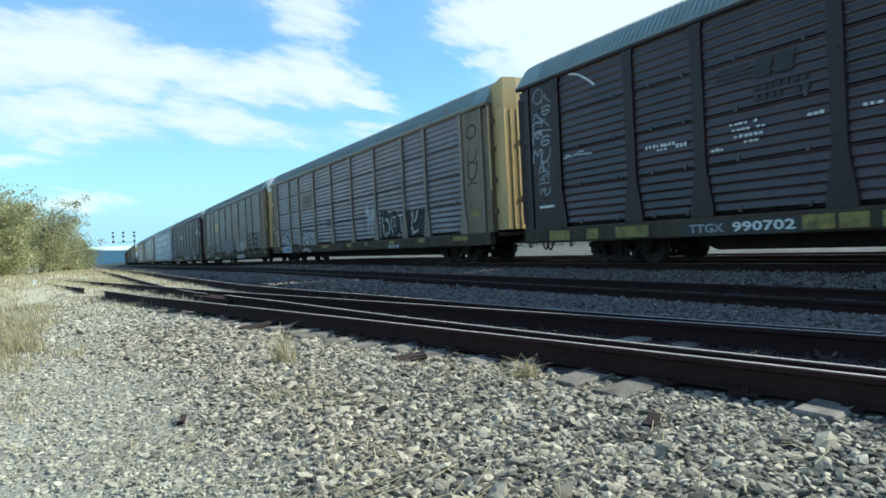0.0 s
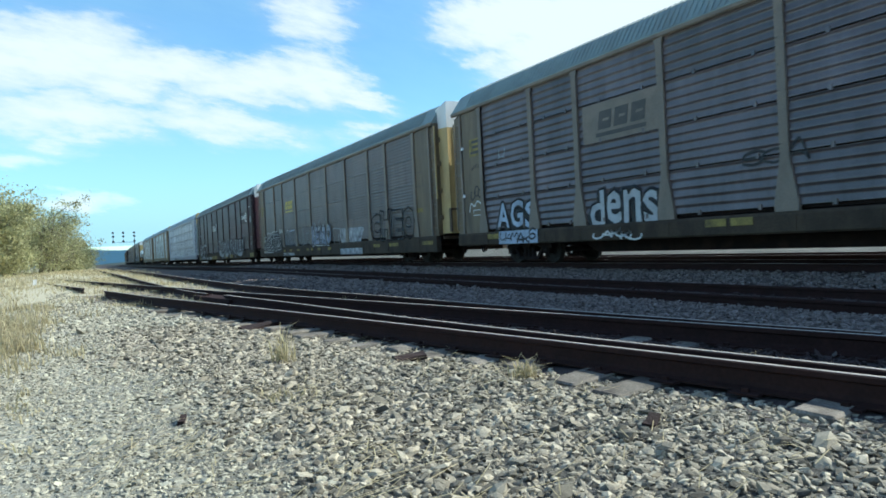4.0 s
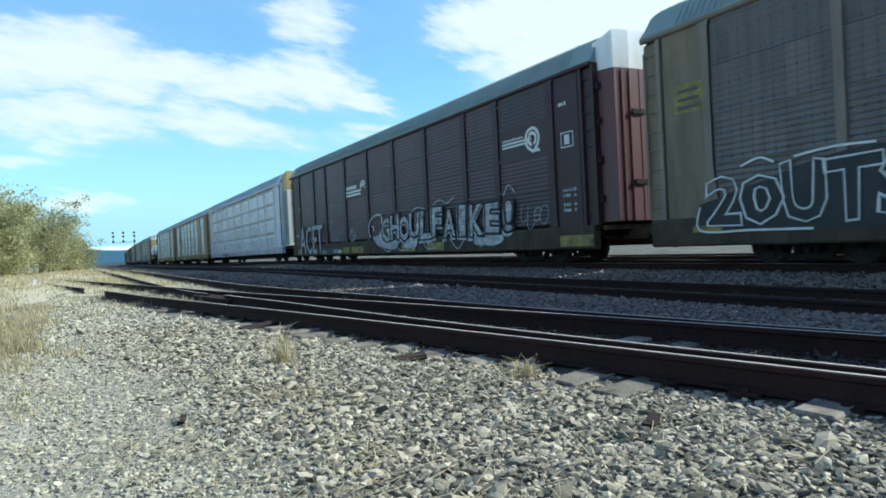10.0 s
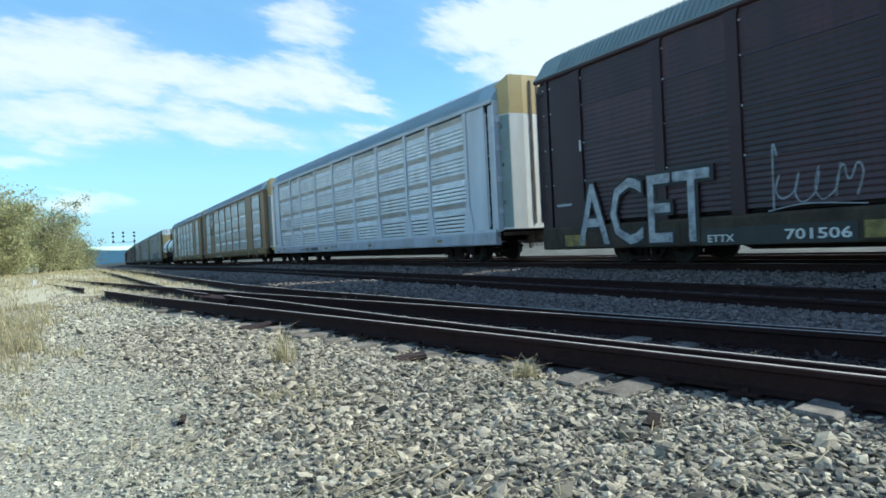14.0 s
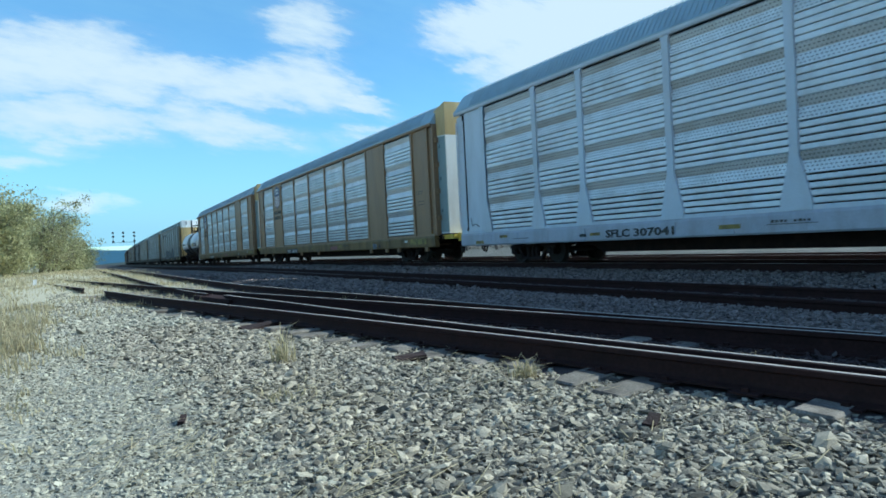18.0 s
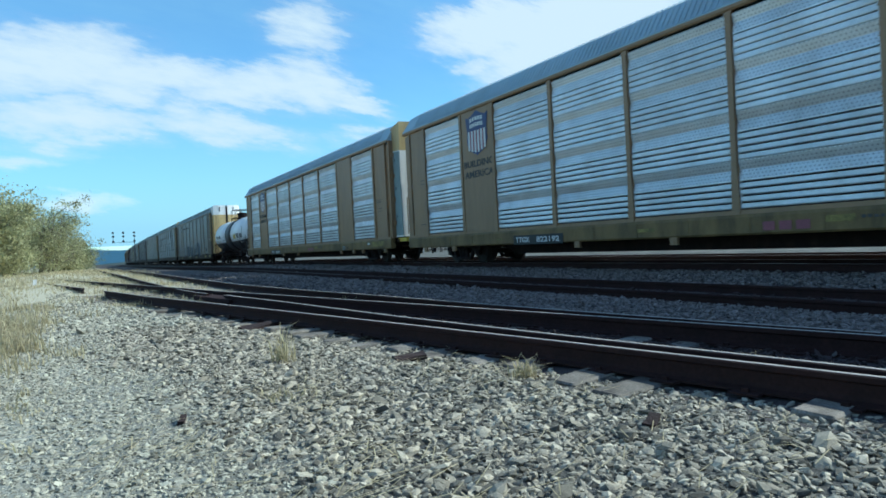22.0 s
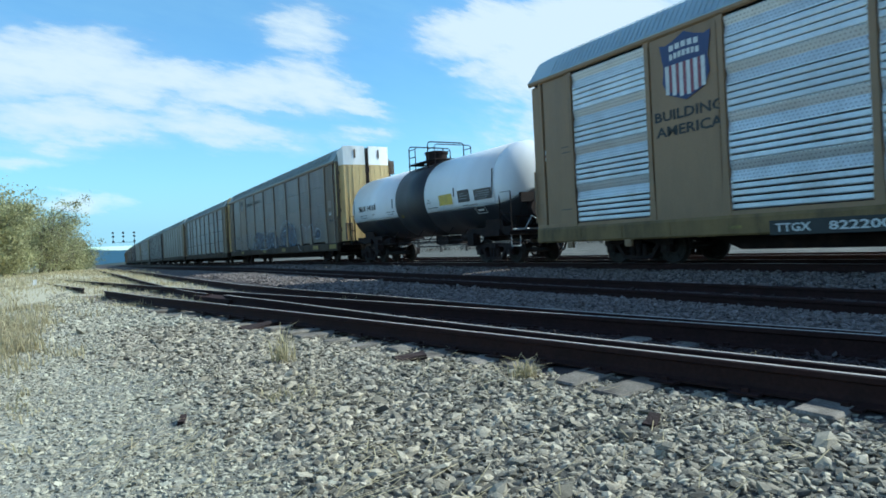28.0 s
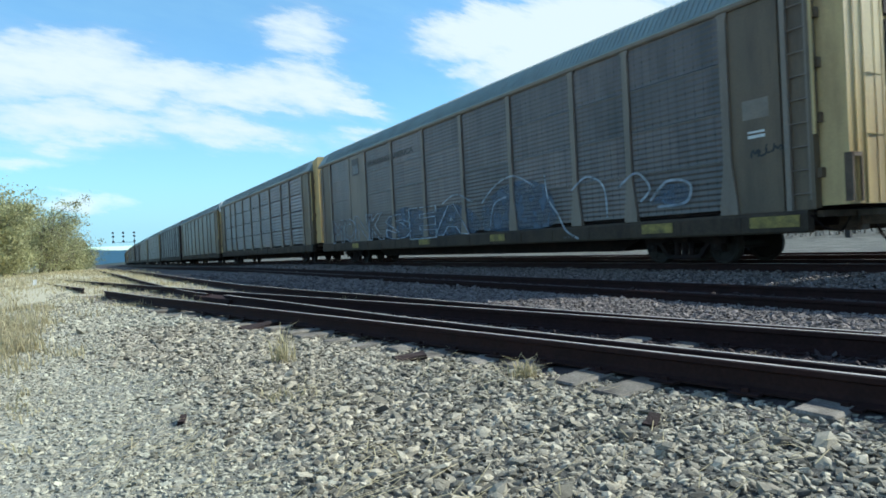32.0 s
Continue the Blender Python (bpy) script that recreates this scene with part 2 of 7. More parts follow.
    "leaf_bare": material("grey twig", (0.17, 0.15, 0.12), 0.9, 0.0, 0.2, 2.0, (0.09, 0.08, 0.065), 0.3, 0.0, 1, 10, 0.3, True),
    "bark": material("grey brown bark", (0.11, 0.09, 0.07), 0.9, 0.0, 0.3, 6.0, (0.05, 0.04, 0.035), 0.3, 0.4),
    "post": material("dark weathered fence wood", (0.05, 0.043, 0.037), 0.9, 0.0, 0.3, 6.0, (0.1, 0.09, 0.08), 0.2, 0.3),
    "signal": material("black signal enamel", (0.03, 0.03, 0.032), 0.5, 0.2, 0.2, 4.0, (0.06, 0.05, 0.045), 0.15, 0.05),
}


def film(name, colour, least, most, scale=2.5):
    """A thin worn coat of spray paint that lets the sheet below show."""
    m = material(name, colour, 0.65, 0.0, 0.3, 3.0, (0.1, 0.1, 0.1), 0.3, 0.04)
    n, l = m.node_tree.nodes, m.node_tree.links
    tex = n.new("ShaderNodeTexNoise")
    tex.inputs["Scale"].default_value, tex.inputs["Detail"].default_value = scale, 7
    l.new(n.new("ShaderNodeTexCoord").outputs["Object"], tex.inputs["Vector"])
    r = n.new("ShaderNodeMapRange")
    r.inputs[1].default_value, r.inputs[2].default_value, r.inputs[3].default_value, r.inputs[4].default_value = 0.3, 0.7, least, most
    l.new(tex.outputs[0], r.inputs[0])
    l.new(r.outputs[0], n["Principled BSDF"].inputs["Alpha"])
    return m


M["film_faint"] = film("faint grey spray film", (0.3, 0.31, 0.33), 0.06, 0.45, 4.0)
M["film_blue"] = film("thin blue grey spray film", (0.1, 0.135, 0.19), 0.3, 0.85)
M["film_dark"] = film("thin black spray film", (0.02, 0.02, 0.022), 0.3, 0.85)
M["film_pale"] = film("worn pale spray film", (0.5, 0.51, 0.53), 0.35, 0.95, 3.0)
M["film_lilac"] = film("worn pale blue spray film", (0.42, 0.46, 0.56), 0.4, 1.0, 4.0)
M["film_line"] = film("worn pale spray line", (0.42, 0.46, 0.52), 0.3, 0.95, 3.5)

# ---------------------------------------------------------------- building helpers
def mesh_of(name, bm):
    me = bpy.data.meshes.new(name)
    bm.normal_update()
    bm.to_mesh(me)
    bm.free()
    return me


def part(name, bm, mat, parent, label="", at=None, smooth=False):
    """Links a bmesh or a mesh as one object under parent; the material sits on the object, so meshes can be shared."""
    me = bm if isinstance(bm, bpy.types.Mesh) else mesh_of(name, bm)
    if not me.materials:
        me.materials.append(None)
    ob = new(name, me)
    ob.material_slots[0].link = "OBJECT"
    ob.material_slots[0].material = mat
    if smooth and me.users == 1:
        me.shade_smooth()
    ob.parent = parent
    if at is not None:
        ob.matrix_basis = at
    if label:
        ob["label"] = label
    return ob


def box(bm, x0, x1, y0, y1, z0, z1):
    v = [bm.verts.new((x, y, z)) for z in (z0, z1) for y in (y0, y1) for x in (x0, x1)]
    for f in ((0, 2, 3, 1), (4, 5, 7, 6), (0, 1, 5, 4), (1, 3, 7, 5), (3, 2, 6, 7), (2, 0, 4, 6)):
        bm.faces.new([v[i] for i in f])
    return v


def prism(bm, outline, axis, a, b):
    """A closed outline (pairs) drawn out along an axis from a to b."""
    def put(p, q, s):
        return {"x": (s, p, q), "y": (p, s, q), "z": (p, q, s)}[axis]
    lo = [bm.verts.new(put(p, q, a)) for p, q in outline]
    hi = [bm.verts.new(put(p, q, b)) for p, q in outline]
    k = len(outline)
    fs = [bm.faces.new([lo[i], lo[(i + 1) % k], hi[(i + 1) % k], hi[i]]) for i in range(k)]
    fs += [bm.faces.new(lo[::-1]), bm.faces.new(hi)]
    return fs


def finish(bm):
    bmesh.ops.recalc_face_normals(bm, faces=bm.faces)
    return bm


def rod(bm, points, radius, sides=8):
    """A round bar along points."""
    rings = []
    pts = [Vector(p) for p in points]
    for i, p in enumerate(pts):
        d = (pts[min(i + 1, len(pts) - 1)] - pts[max(i - 1, 0)]).normalized()
        u = d.cross(Vector((0, 0, 1)) if abs(d.z) < 0.9 else Vector((1, 0, 0))).normalized()
        w = d.cross(u)
        rings.append([bm.verts.new(p + radius * (math.cos(6.2832 * k / sides) * u + math.sin(6.2832 * k / sides) * w)) for k in range(sides)])
    for a, b in zip(rings, rings[1:]):
        for k in range(sides):
            bm.faces.new([a[k], a[(k + 1) % sides], b[(k + 1) % sides], b[k]])
    bm.faces.new(rings[0])
    bm.faces.new(rings[-1][::-1])


def lathe(bm, profile, axis="x", sides=24, centre=(0, 0, 0)):
    """Turns (distance along axis, radius) pairs about an axis."""
    rings = []
    for s, r in profile:
        ring = []
        for k in range(sides):
            c, d = r * math.cos(6.28319 * k / sides), r * math.sin(6.28319 * k / sides)
            ring.append(bm.verts.new(Vector({"x": (s, c, d), "y": (c, s, d), "z": (c, d, s)}[axis]) + Vector(centre)))
        rings.append(ring)
    for a, b in zip(rings, rings[1:]):
        for k in range(sides):
            bm.faces.new([a[k], a[(k + 1) % sides], b[(k + 1) % sides], b[k]])
    bm.faces.new(rings[0])
    bm.faces.new(rings[-1])
    bmesh.ops.recalc_face_normals(bm, faces=bm.faces)


def lettering(text, size, depth=0.004, spacing=1.0, fat=0.012):
    """A mesh of raised letters, built in the x-y plane, starting at the origin."""
    cu = bpy.data.curves.new("lettering", "FONT")
    cu.body, cu.size, cu.extrude, cu.space_character, cu.resolution_u = text, size, depth, spacing, 2
    cu.offset = fat
    ob = bpy.data.objects.new("lettering", cu)
    me = bpy.data.meshes.new_from_object(ob)
    bpy.data.objects.remove(ob)
    bpy.data.curves.remove(cu)
    me.materials.clear()
    return me


def joined(name, verts, faces, mat, kind="stuff"):
    """One object from arrays of vertices and equal-sided faces."""
    verts, faces = np.asarray(verts, dtype=np.float32), np.asarray(faces, dtype=np.int32)
    me = bpy.data.meshes.new(name)
    k = faces.shape[1]
    me.vertices.add(len(verts))
    me.vertices.foreach_set("co", verts.ravel())
    me.loops.add(faces.size)
    me.loops.foreach_set("vertex_index", faces.ravel())
    me.polygons.add(len(faces))
    me.polygons.foreach_set("loop_start", np.arange(0, faces.size, k, dtype=np.int32))
    me.polygons.foreach_set("loop_total", np.full(len(faces), k, dtype=np.int32))
    me.update(calc_edges=True)
    me.shade_flat()
    me.materials.append(mat)
    ob = new(name, me)
    return tagged(ob, kind=kind)


# ---------------------------------------------------------------- ground
def land(x, y):
    """Height of the ground."""
    z = 0.0
    z += -0.1 * math.exp(-((x - 8.6) / 1.8) ** 2)
    z += 0.05 * math.exp(-((x - 13.2) / 2.2) ** 2)
    z += 0.12 * min(1.0, max(0.0, (x - 17) / 6))
    z += min(4.5, max(0.0, 0.13 * (x - 40)))
    if y < 24 and 3.2 - 0.17 * y < x < 6.0 - 0.17 * y:
        z -= (0.034 if x < 3.93 - 0.17 * y else 0.016) * min(1.0, (x - 3.2 + 0.17 * y) / 0.25)
    z += (0.03 * noise.noise((x * 0.5, y * 0.5, 0.3)) - 0.02) * min(1.0, max(0.0, (3.0 - x) / 1.2))
    z += 0.012 * noise.noise((x * 1.7, y * 1.7, 4.0))
    if x < 0.5 and y > 9:
        z += 0.12 * min(1.0, (y - 9) / 15) * min(1.0, (0.5 - x) / 2)
    return z + fall(y)


def ground_material():
    """Grey gravel near the tracks, its base darkened for the shade between stones; straw-coloured earth to the left,
    pale dirt on the far side.
    """
    m = material("gap-darkened gravelly ground", (0.055, 0.052, 0.045), 0.95, 0.0, 0.4, 26.0, (0.05, 0.047, 0.04), 0.35, 0.9, 1, 70)
    t = m.node_tree
    n, l = t.nodes, t.links
    bsdf = n["Principled BSDF"]
    src = bsdf.inputs["Base Color"].links[0].from_socket
    co = n.new("ShaderNodeTexCoord")
    sep = n.new("ShaderNodeSeparateXYZ")
    l.new(co.outputs["Object"], sep.inputs[0])
    wob = n.new("ShaderNodeTexNoise")
    wob.inputs["Scale"].default_value, wob.inputs["Detail"].default_value = 0.45, 6
    l.new(co.outputs["Object"], wob.inputs["Vector"])

    def edge(socket, a, b, sway):
        add = n.new("ShaderNodeMath")
        add.operation = "MULTIPLY_ADD"
        add.inputs[1].default_value = sway
        l.new(wob.outputs[0], add.inputs[0])
        l.new(socket, add.inputs[2])
        r = n.new("ShaderNodeMapRange")
        r.inputs[1].default_value, r.inputs[2].default_value = a + sway / 2, b + sway / 2
        l.new(add.outputs[0], r.inputs[0])
        return r.outputs[0]

    def over(fac, below, colour):
        x = n.new("ShaderNodeMixRGB")
        x.inputs[2].default_value = (*colour, 1)
        l.new(fac, x.inputs[0])
        l.new(below, x.inputs[1])
        return x.outputs[0]

    src = over(edge(sep.outputs[0], 1.3, -0.3, 1.6), src, (0.28, 0.268, 0.215))
    # track bed: soot, with shade over the tracks also put into the colour
    shaded = n.new("ShaderNodeMath")
    shaded.operation = "MULTIPLY"
    slant = n.new("ShaderNodeMath")
    slant.operation = "MULTIPLY_ADD"
    slant.inputs[1].default_value = 0.17
    l.new(sep.outputs[1], slant.inputs[0])
    l.new(sep.outputs[0], slant.inputs[2])
    l.new(edge(slant.outputs[0], 3.2, 3.6, 0.4), shaded.inputs[0])
    l.new(edge(sep.outputs[0], 21.0, 19.0, 1.0), shaded.inputs[1])
    c = over(shaded.outputs[0], src, (0.052, 0.039, 0.036))
    far_side = edge(sep.outputs[0], 19.5, 22.0, 1.5)
    c = over(far_side, c, (0.056, 0.054, 0.042))
    tufts = n.new("ShaderNodeTexNoise")
    tufts.inputs["Scale"].default_value, tufts.inputs["Detail"].default_value = 0.9, 7
    l.new(co.outputs["Object"], tufts.inputs["Vector"])
    bare = n.new("ShaderNodeMapRange")
    bare.inputs[1].default_value, bare.inputs[2].default_value = 0.44, 0.6
    l.new(tufts.outputs[0], bare.inputs[0])
    both = n.new("ShaderNodeMath")
    both.operation = "MULTIPLY"
    l.new(bare.outputs[0], both.inputs[0])
    l.new(far_side, both.inputs[1])
    c = over(both.outputs[0], c, (0.105, 0.1, 0.083))
    between = n.new("ShaderNodeMath")
    between.operation = "MULTIPLY"
    l.new(edge(sep.outputs[0], 4.2, 2.6, 0.8), between.inputs[0])
    l.new(edge(sep.outputs[1], 13.5, 18.0, 3.0), between.inputs[1])
    c = over(between.outputs[0], c, (0.4, 0.355, 0.25))
    straw = n.new("ShaderNodeMath")
    straw.operation = "MULTIPLY"
    l.new(edge(sep.outputs[0], 0.9, -1.4, 2.4), straw.inputs[0])
    l.new(edge(sep.outputs[1], 8.0, 16.0, 5.0), straw.inputs[1])
    c = over(straw.outputs[0], c, (0.43, 0.385, 0.27))
    l.new(c, bsdf.inputs["Base Color"])
    return m


def steps(spans):
    out = []
    for a, b, k in spans:
        out += list(np.linspace(a, b, k, endpoint=False))
    return out + [spans[-1][1]]


GX = steps([(-3000, -60, 8), (-60, -8, 20), (-8, 22, 90), (22, 70, 24), (70, 3000, 8)])
GY = steps([(-600, -20, 8), (-20, 0, 14), (0, 24, 90), (24, 120, 40), (120, 700, 30), (700, 4000, 8)])
gv = [(x + (bend(y) if y < 700 else bend(700)), y, land(x, y)) for y in GY for x in GX]
w = len(GX)
gf = [(j * w + i, j * w + i + 1, (j + 1) * w + i + 1, (j + 1) * w + i) for j in range(len(GY) - 1) for i in range(w - 1)]
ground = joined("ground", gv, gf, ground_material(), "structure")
ground.data.shade_smooth()
tagged(ground, "grey gravel and straw-coloured earth beside railway tracks", "ground")

# ---------------------------------------------------------------- tracks
RAIL = [(-0.068, -0.172), (0.068, -0.172), (0.068, -0.16), (0.02, -0.145), (0.01, -0.12), (0.01, -0.05), (0.036, -0.036), (0.036, -0.006),
        (0.026, 0), (-0.026, 0), (-0.036, -0.006), (-0.036, -0.036), (-0.01, -0.05), (-0.01, -0.12), (-0.02, -0.145), (-0.068, -0.16)]


def sweep(bm, outline, line, cap=True):
    """An outline (across, up) carried along a line of points."""
    rings = []
    for i, p in enumerate(line):
        d = Vector(line[min(i + 1, len(line) - 1)]) - Vector(line[max(i - 1, 0)])
        side = Vector((d.y, -d.x, 0)).normalized()
        rings.append([bm.verts.new(Vector(p) + side * a + Vector((0, 0, b))) for a, b in outline])
    k = len(outline)
    for a, b in zip(rings, rings[1:]):
        for i in range(k):
            bm.faces.new([a[i], a[(i + 1) % k], b[(i + 1) % k], b[i]])
    if cap:
        bm.faces.new(rings[0])
        bm.faces.new(rings[-1][::-1])
    bmesh.ops.recalc_face_normals(bm, faces=bm.faces)


HEAD = [(-0.017, -0.004), (0.017, -0.004), (0.013, 0.002), (-0.013, 0.002)]


def lay_rail(track, line, label="", head="rail_head"):
    bm = bmesh.new()
    sweep(bm, RAIL, line)
    r = part("rail", bm, M["rail_side"], track, label)
    bm = bmesh.new()
    sweep(bm, HEAD, line)
    part("rail_head", bm, M[head], r)


def tie_mesh(length):
    bm = bmesh.new()
    box(bm, -length / 2, length / 2, -0.115, 0.115, -0.17, 0)
    bmesh.ops.bevel(bm, geom=bm.edges[:], offset=0.014, segments=1, affect="EDGES")
    bmesh.ops.subdivide_edges(bm, edges=[e for e in bm.edges if e.calc_length() > 1], cuts=4)
    for v in bm.verts:
        v.co += Vector((0, noise.noise(v.co * 3) * 0.016, noise.noise(v.co * 4 + Vector((5, 5, 5))) * 0.012))
    return mesh_of("tie", bm)


TIE = [tie_mesh(2.6) for _ in range(3)]
LONG_TIE = tie_mesh(3.4)


def straight_track(name, x0, z0, label, far, dark=True, head="rail_head"):
    track = tagged(new(name), label, "railway track", "parallel tracks")
    ys = steps([(-120, 40, 8), (40, far, int((far - 40) / 12))])
    for side in (-0.7525, 0.7525):
        lay_rail(track, [(x0 + side + bend(y), y, z0 + fall(y)) for y in ys], "", head)
    rng = random.Random(int(x0 * 10))
    y = -8.0
    while y < 100:
        part("tie", TIE[rng.randrange(3)], M["tie_dark" if dark else "tie"], track,
             at=pose(x0 + bend(y) + rng.uniform(-0.04, 0.04), y, z0 - 0.182 + fall(y) + rng.uniform(-0.008, 0.006), 0, 0, rng.uniform(-1.5, 1.5)))
        y += 0.52 + rng.uniform(-0.03, 0.03)
    return track


straight_track("railway_track", TRAIN_X, TRAIN_Z, "main railway track with dark ties carrying the freight train", 700)
straight_track("railway_track", MID_X, MID_Z, "empty middle railway track with dark rusted rails", 700, head="rail_side")
straight_track("railway_track", FAR_X, FAR_Z, "empty railway track beyond the freight train", 700)

# the turnout in front: two routes that part at a shallow angle
turnout = tagged(new("railway_turnout"), "rusty turnout where a siding parts from a yard track", "railway track")


def siding_x(y):
    return 3.98 - 0.170 * min(y, 15) - 0.0009 * min(y, 15) ** 2 - 0.147 * max(0.0, y - 15)


def yard_x(y):
    return float(np.interp(y, (0.2, 1.9, 4.2, 6.7, 10.4, 13.4, 17.5, 27.7, 45, 110), (4.06, 3.87, 3.51, 3.2, 2.86, 2.52, 2.2, 2.0, 1.8, 2.0)))


def near_z(y):
    return NEAR_Z + fall(y)


for off, spans in ((0.0, ((-14, 20.4), (23.0, 34))), (1.457, ((-14, 39),))):
    for y0, y1 in spans:
        lay_rail(turnout, [(siding_x(y) + off, y, near_z(y) - 0.004 * max(0, y - 18)) for y in np.arange(y0, y1, 0.8)])
lay_rail(turnout, [(yard_x(y), y, near_z(y)) for y in np.arange(0.2, 13.4, 0.6)], "switch rail lying close beside the stock rail")
lay_rail(turnout, [(yard_x(y), y, near_z(y) - 0.03) for y in np.arange(14.8, 90, 1.2)])
lay_rail(turnout, [(yard_x(y) + 1.45 - 0.11 * max(0, 1 - y / 9), y, near_z(y)) for y in np.arange(2.5, 110, 1.2)])
bm = bmesh.new()
prism(bm, [(yard_x(12.9) - 0.09, 12.9), (yard_x(12.9) + 0.2, 12.9), (yard_x(15.2) + 0.2, 15.2), (yard_x(15.2) - 0.2, 15.2)], "z", NEAR_Z - 0.17, NEAR_Z - 0.07)
part("frog", finish(bm), M["rail_side"], turnout, "cast steel crossing with a worn nose")
rng = random.Random(5)
y = -6.0
while y < 21:
    wide = y > 6
    lean = math.degrees(math.atan2(0.17, 1))
    cx = siding_x(y) + 0.72 + (0.42 if wide else 0.08) + rng.uniform(-0.16, 0.14)
    part("tie", LONG_TIE if wide else TIE[rng.randrange(3)], M["tie"], turnout,
         at=pose(cx, y + 0.12, NEAR_Z - 0.178 + rng.uniform(-0.03, 0.02), rng.uniform(-1, 1), rng.uniform(-0.6, 0.6), lean + rng.uniform(-3, 3)))
    y += 0.53 + rng.uniform(-0.04, 0.04)
for i, y in enumerate(np.arange(1.4, 12, 0.53)):
    for off in (0.0, 1.457):
        bm = bmesh.new()
        box(bm, -0.15, 0.15, -0.09, 0.09, 0, 0.014)
        for sx in (-0.1, 0.1):
            box(bm, sx - 0.014, sx + 0.014, -0.02, 0.02, 0.014, 0.04)
        part("tie_plate", bm, M["rail_side"], turnout, at=pose(siding_x(y) + off, y, NEAR_Z - 0.176, 0, 0, 9.6))


# ---------------------------------------------------------------- railway cars
HALF = 1.6
BAYS = (2.68, 1.94, 2.87, 2.84, 2.82, 2.84, 2.87, 1.94, 2.68)
FRONT_END, REAR_END = 1.71, 1.71
BODY = sum(BAYS) + FRONT_END + REAR_END
Y_FRONT = -BODY / 2
LOW, EAVE = 1.12, 5.22
SHEETS = 4
CACHE = {}


def cached(key, build):
    if key not in CACHE:
        CACHE[key] = build()
    return CACHE[key]


def sheet_mesh(width, height, deep, gap=0.16):
    """A corrugated sheet: x = 0 is its outer face, it runs along y and stands on z = 0. Deep ones have open slots between bars and a folded band above."""
    def slotted():
        bm = bmesh.new()
        p = height * 0.56 / 4
        runs = []
        for i in range(4):
            z = i * p
            runs.append([(0.09, z + 0.004), (0.006, z + 0.008), (0.0, z + 0.22 * p), (0.006, z + (0.94 - gap) * p), (0.09, z + (1 - gap) * p)])
        z = 4 * p
        runs.append([(0.09, z + 0.004), (0.0, z + 0.01), (0.0, height * 0.6), (0.045, height * 0.8), (0.0, height * 0.975), (0.0, height - 0.004), (0.05, height - 0.003)])
        for prof in runs:
            a = [bm.verts.new((x, -width / 2, q)) for x, q in prof]
            b = [bm.verts.new((x, width / 2, q)) for x, q in prof]
            for i in range(len(prof) - 1):
                bm.faces.new([a[i], b[i], b[i + 1], a[i + 1]])
        for s in (-1, 1):
            # ragged ends of the bars
            for i in range(4):
                box(bm, 0.012, 0.05, *sorted((s * width / 2, s * (width / 2 - 0.03))), (i + 1 - gap) * p, (i + 1) * p + 0.006)
        return mesh_of("sheet", bm)

    def build():
        if deep == 2:
            return slotted()
        bm = bmesh.new()
        seam = 0.036 if deep == 1 else 0.012
        ribs, depth, upto = (5, 0.024, 0.965) if deep == 1 else (8, 0.009, 0.96)
        prof = [(0.0, 0.0)]
        p = height * upto / ribs
        for i in range(ribs):
            z = i * p
            prof += [(0.0, z + 0.06 * p), (depth * 0.35, z + 0.28 * p), (depth * 0.8, z + 0.48 * p), (depth, z + 0.62 * p), (depth * 0.85, z + 0.74 * p), (depth * 0.3, z + 0.88 * p), (0.0, z + 0.97 * p)]
        prof += [(0.0, height - seam)]
        a = [bm.verts.new((x, -width / 2, z)) for x, z in prof]
        b = [bm.verts.new((x, width / 2, z)) for x, z in prof]
        c = [bm.verts.new((0.06, s * width / 2, z)) for s in (-1, 1) for z in (0, height - seam)]
        for i in range(len(prof) - 1):
            bm.faces.new([a[i], b[i], b[i + 1], a[i + 1]])
        bm.faces.new([c[0], c[2], b[0], a[0]])
        bm.faces.new([c[1], a[-1], b[-1], c[3]])
        bm.faces.new([c[0], c[1], c[3], c[2]])
        finish(bm)
        if deep == 1:
            for y in (-width * 0.32, width * 0.2):
                box(bm, -0.02, 0.01, y - 0.035, y + 0.035, -0.05, 0.06)
        return mesh_of("sheet", bm)
    return cached(("sheet", round(width, 3), round(height, 3), deep, gap), build)


def post_mesh(flare, w=0.085):
    """An upright hat-section post with a spread foot; x = 0 is its outer face."""
    def build():
        bm = bmesh.new()
        f = flare
        out = [(-f, LOW - 0.08), (f, LOW - 0.08), (f, LOW + 0.1), (w, LOW + 0.95), (w, EAVE - 0.2), (w + 0.06, EAVE), (-w - 0.06, EAVE), (-w, EAVE - 0.2), (-w, LOW + 0.95), (-f, LOW + 0.1)]
        prism(bm, out, "x", 0, 0.1)
        for z in np.linspace(LOW + 1.2, EAVE - 0.4, 6):
            for s in (-1, 1):
                box(bm, -0.012, 0, s * 0.06 - 0.014, s * 0.06 + 0.014, z - 0.014, z + 0.014)
        return mesh_of("post", finish(bm))
    return cached(("post", flare, w), build)


def plate_mesh(width, z0, z1, thick=0.07):
    def build():
        bm = bmesh.new()
        box(bm, 0, thick, -width / 2, width / 2, z0, z1)
        bmesh.ops.bevel(bm, geom=bm.edges[:], offset=0.008, segments=1, affect="EDGES")
        return mesh_of("plate", bm)
    return cached(("plate", round(width, 3), z0, z1, thick), build)


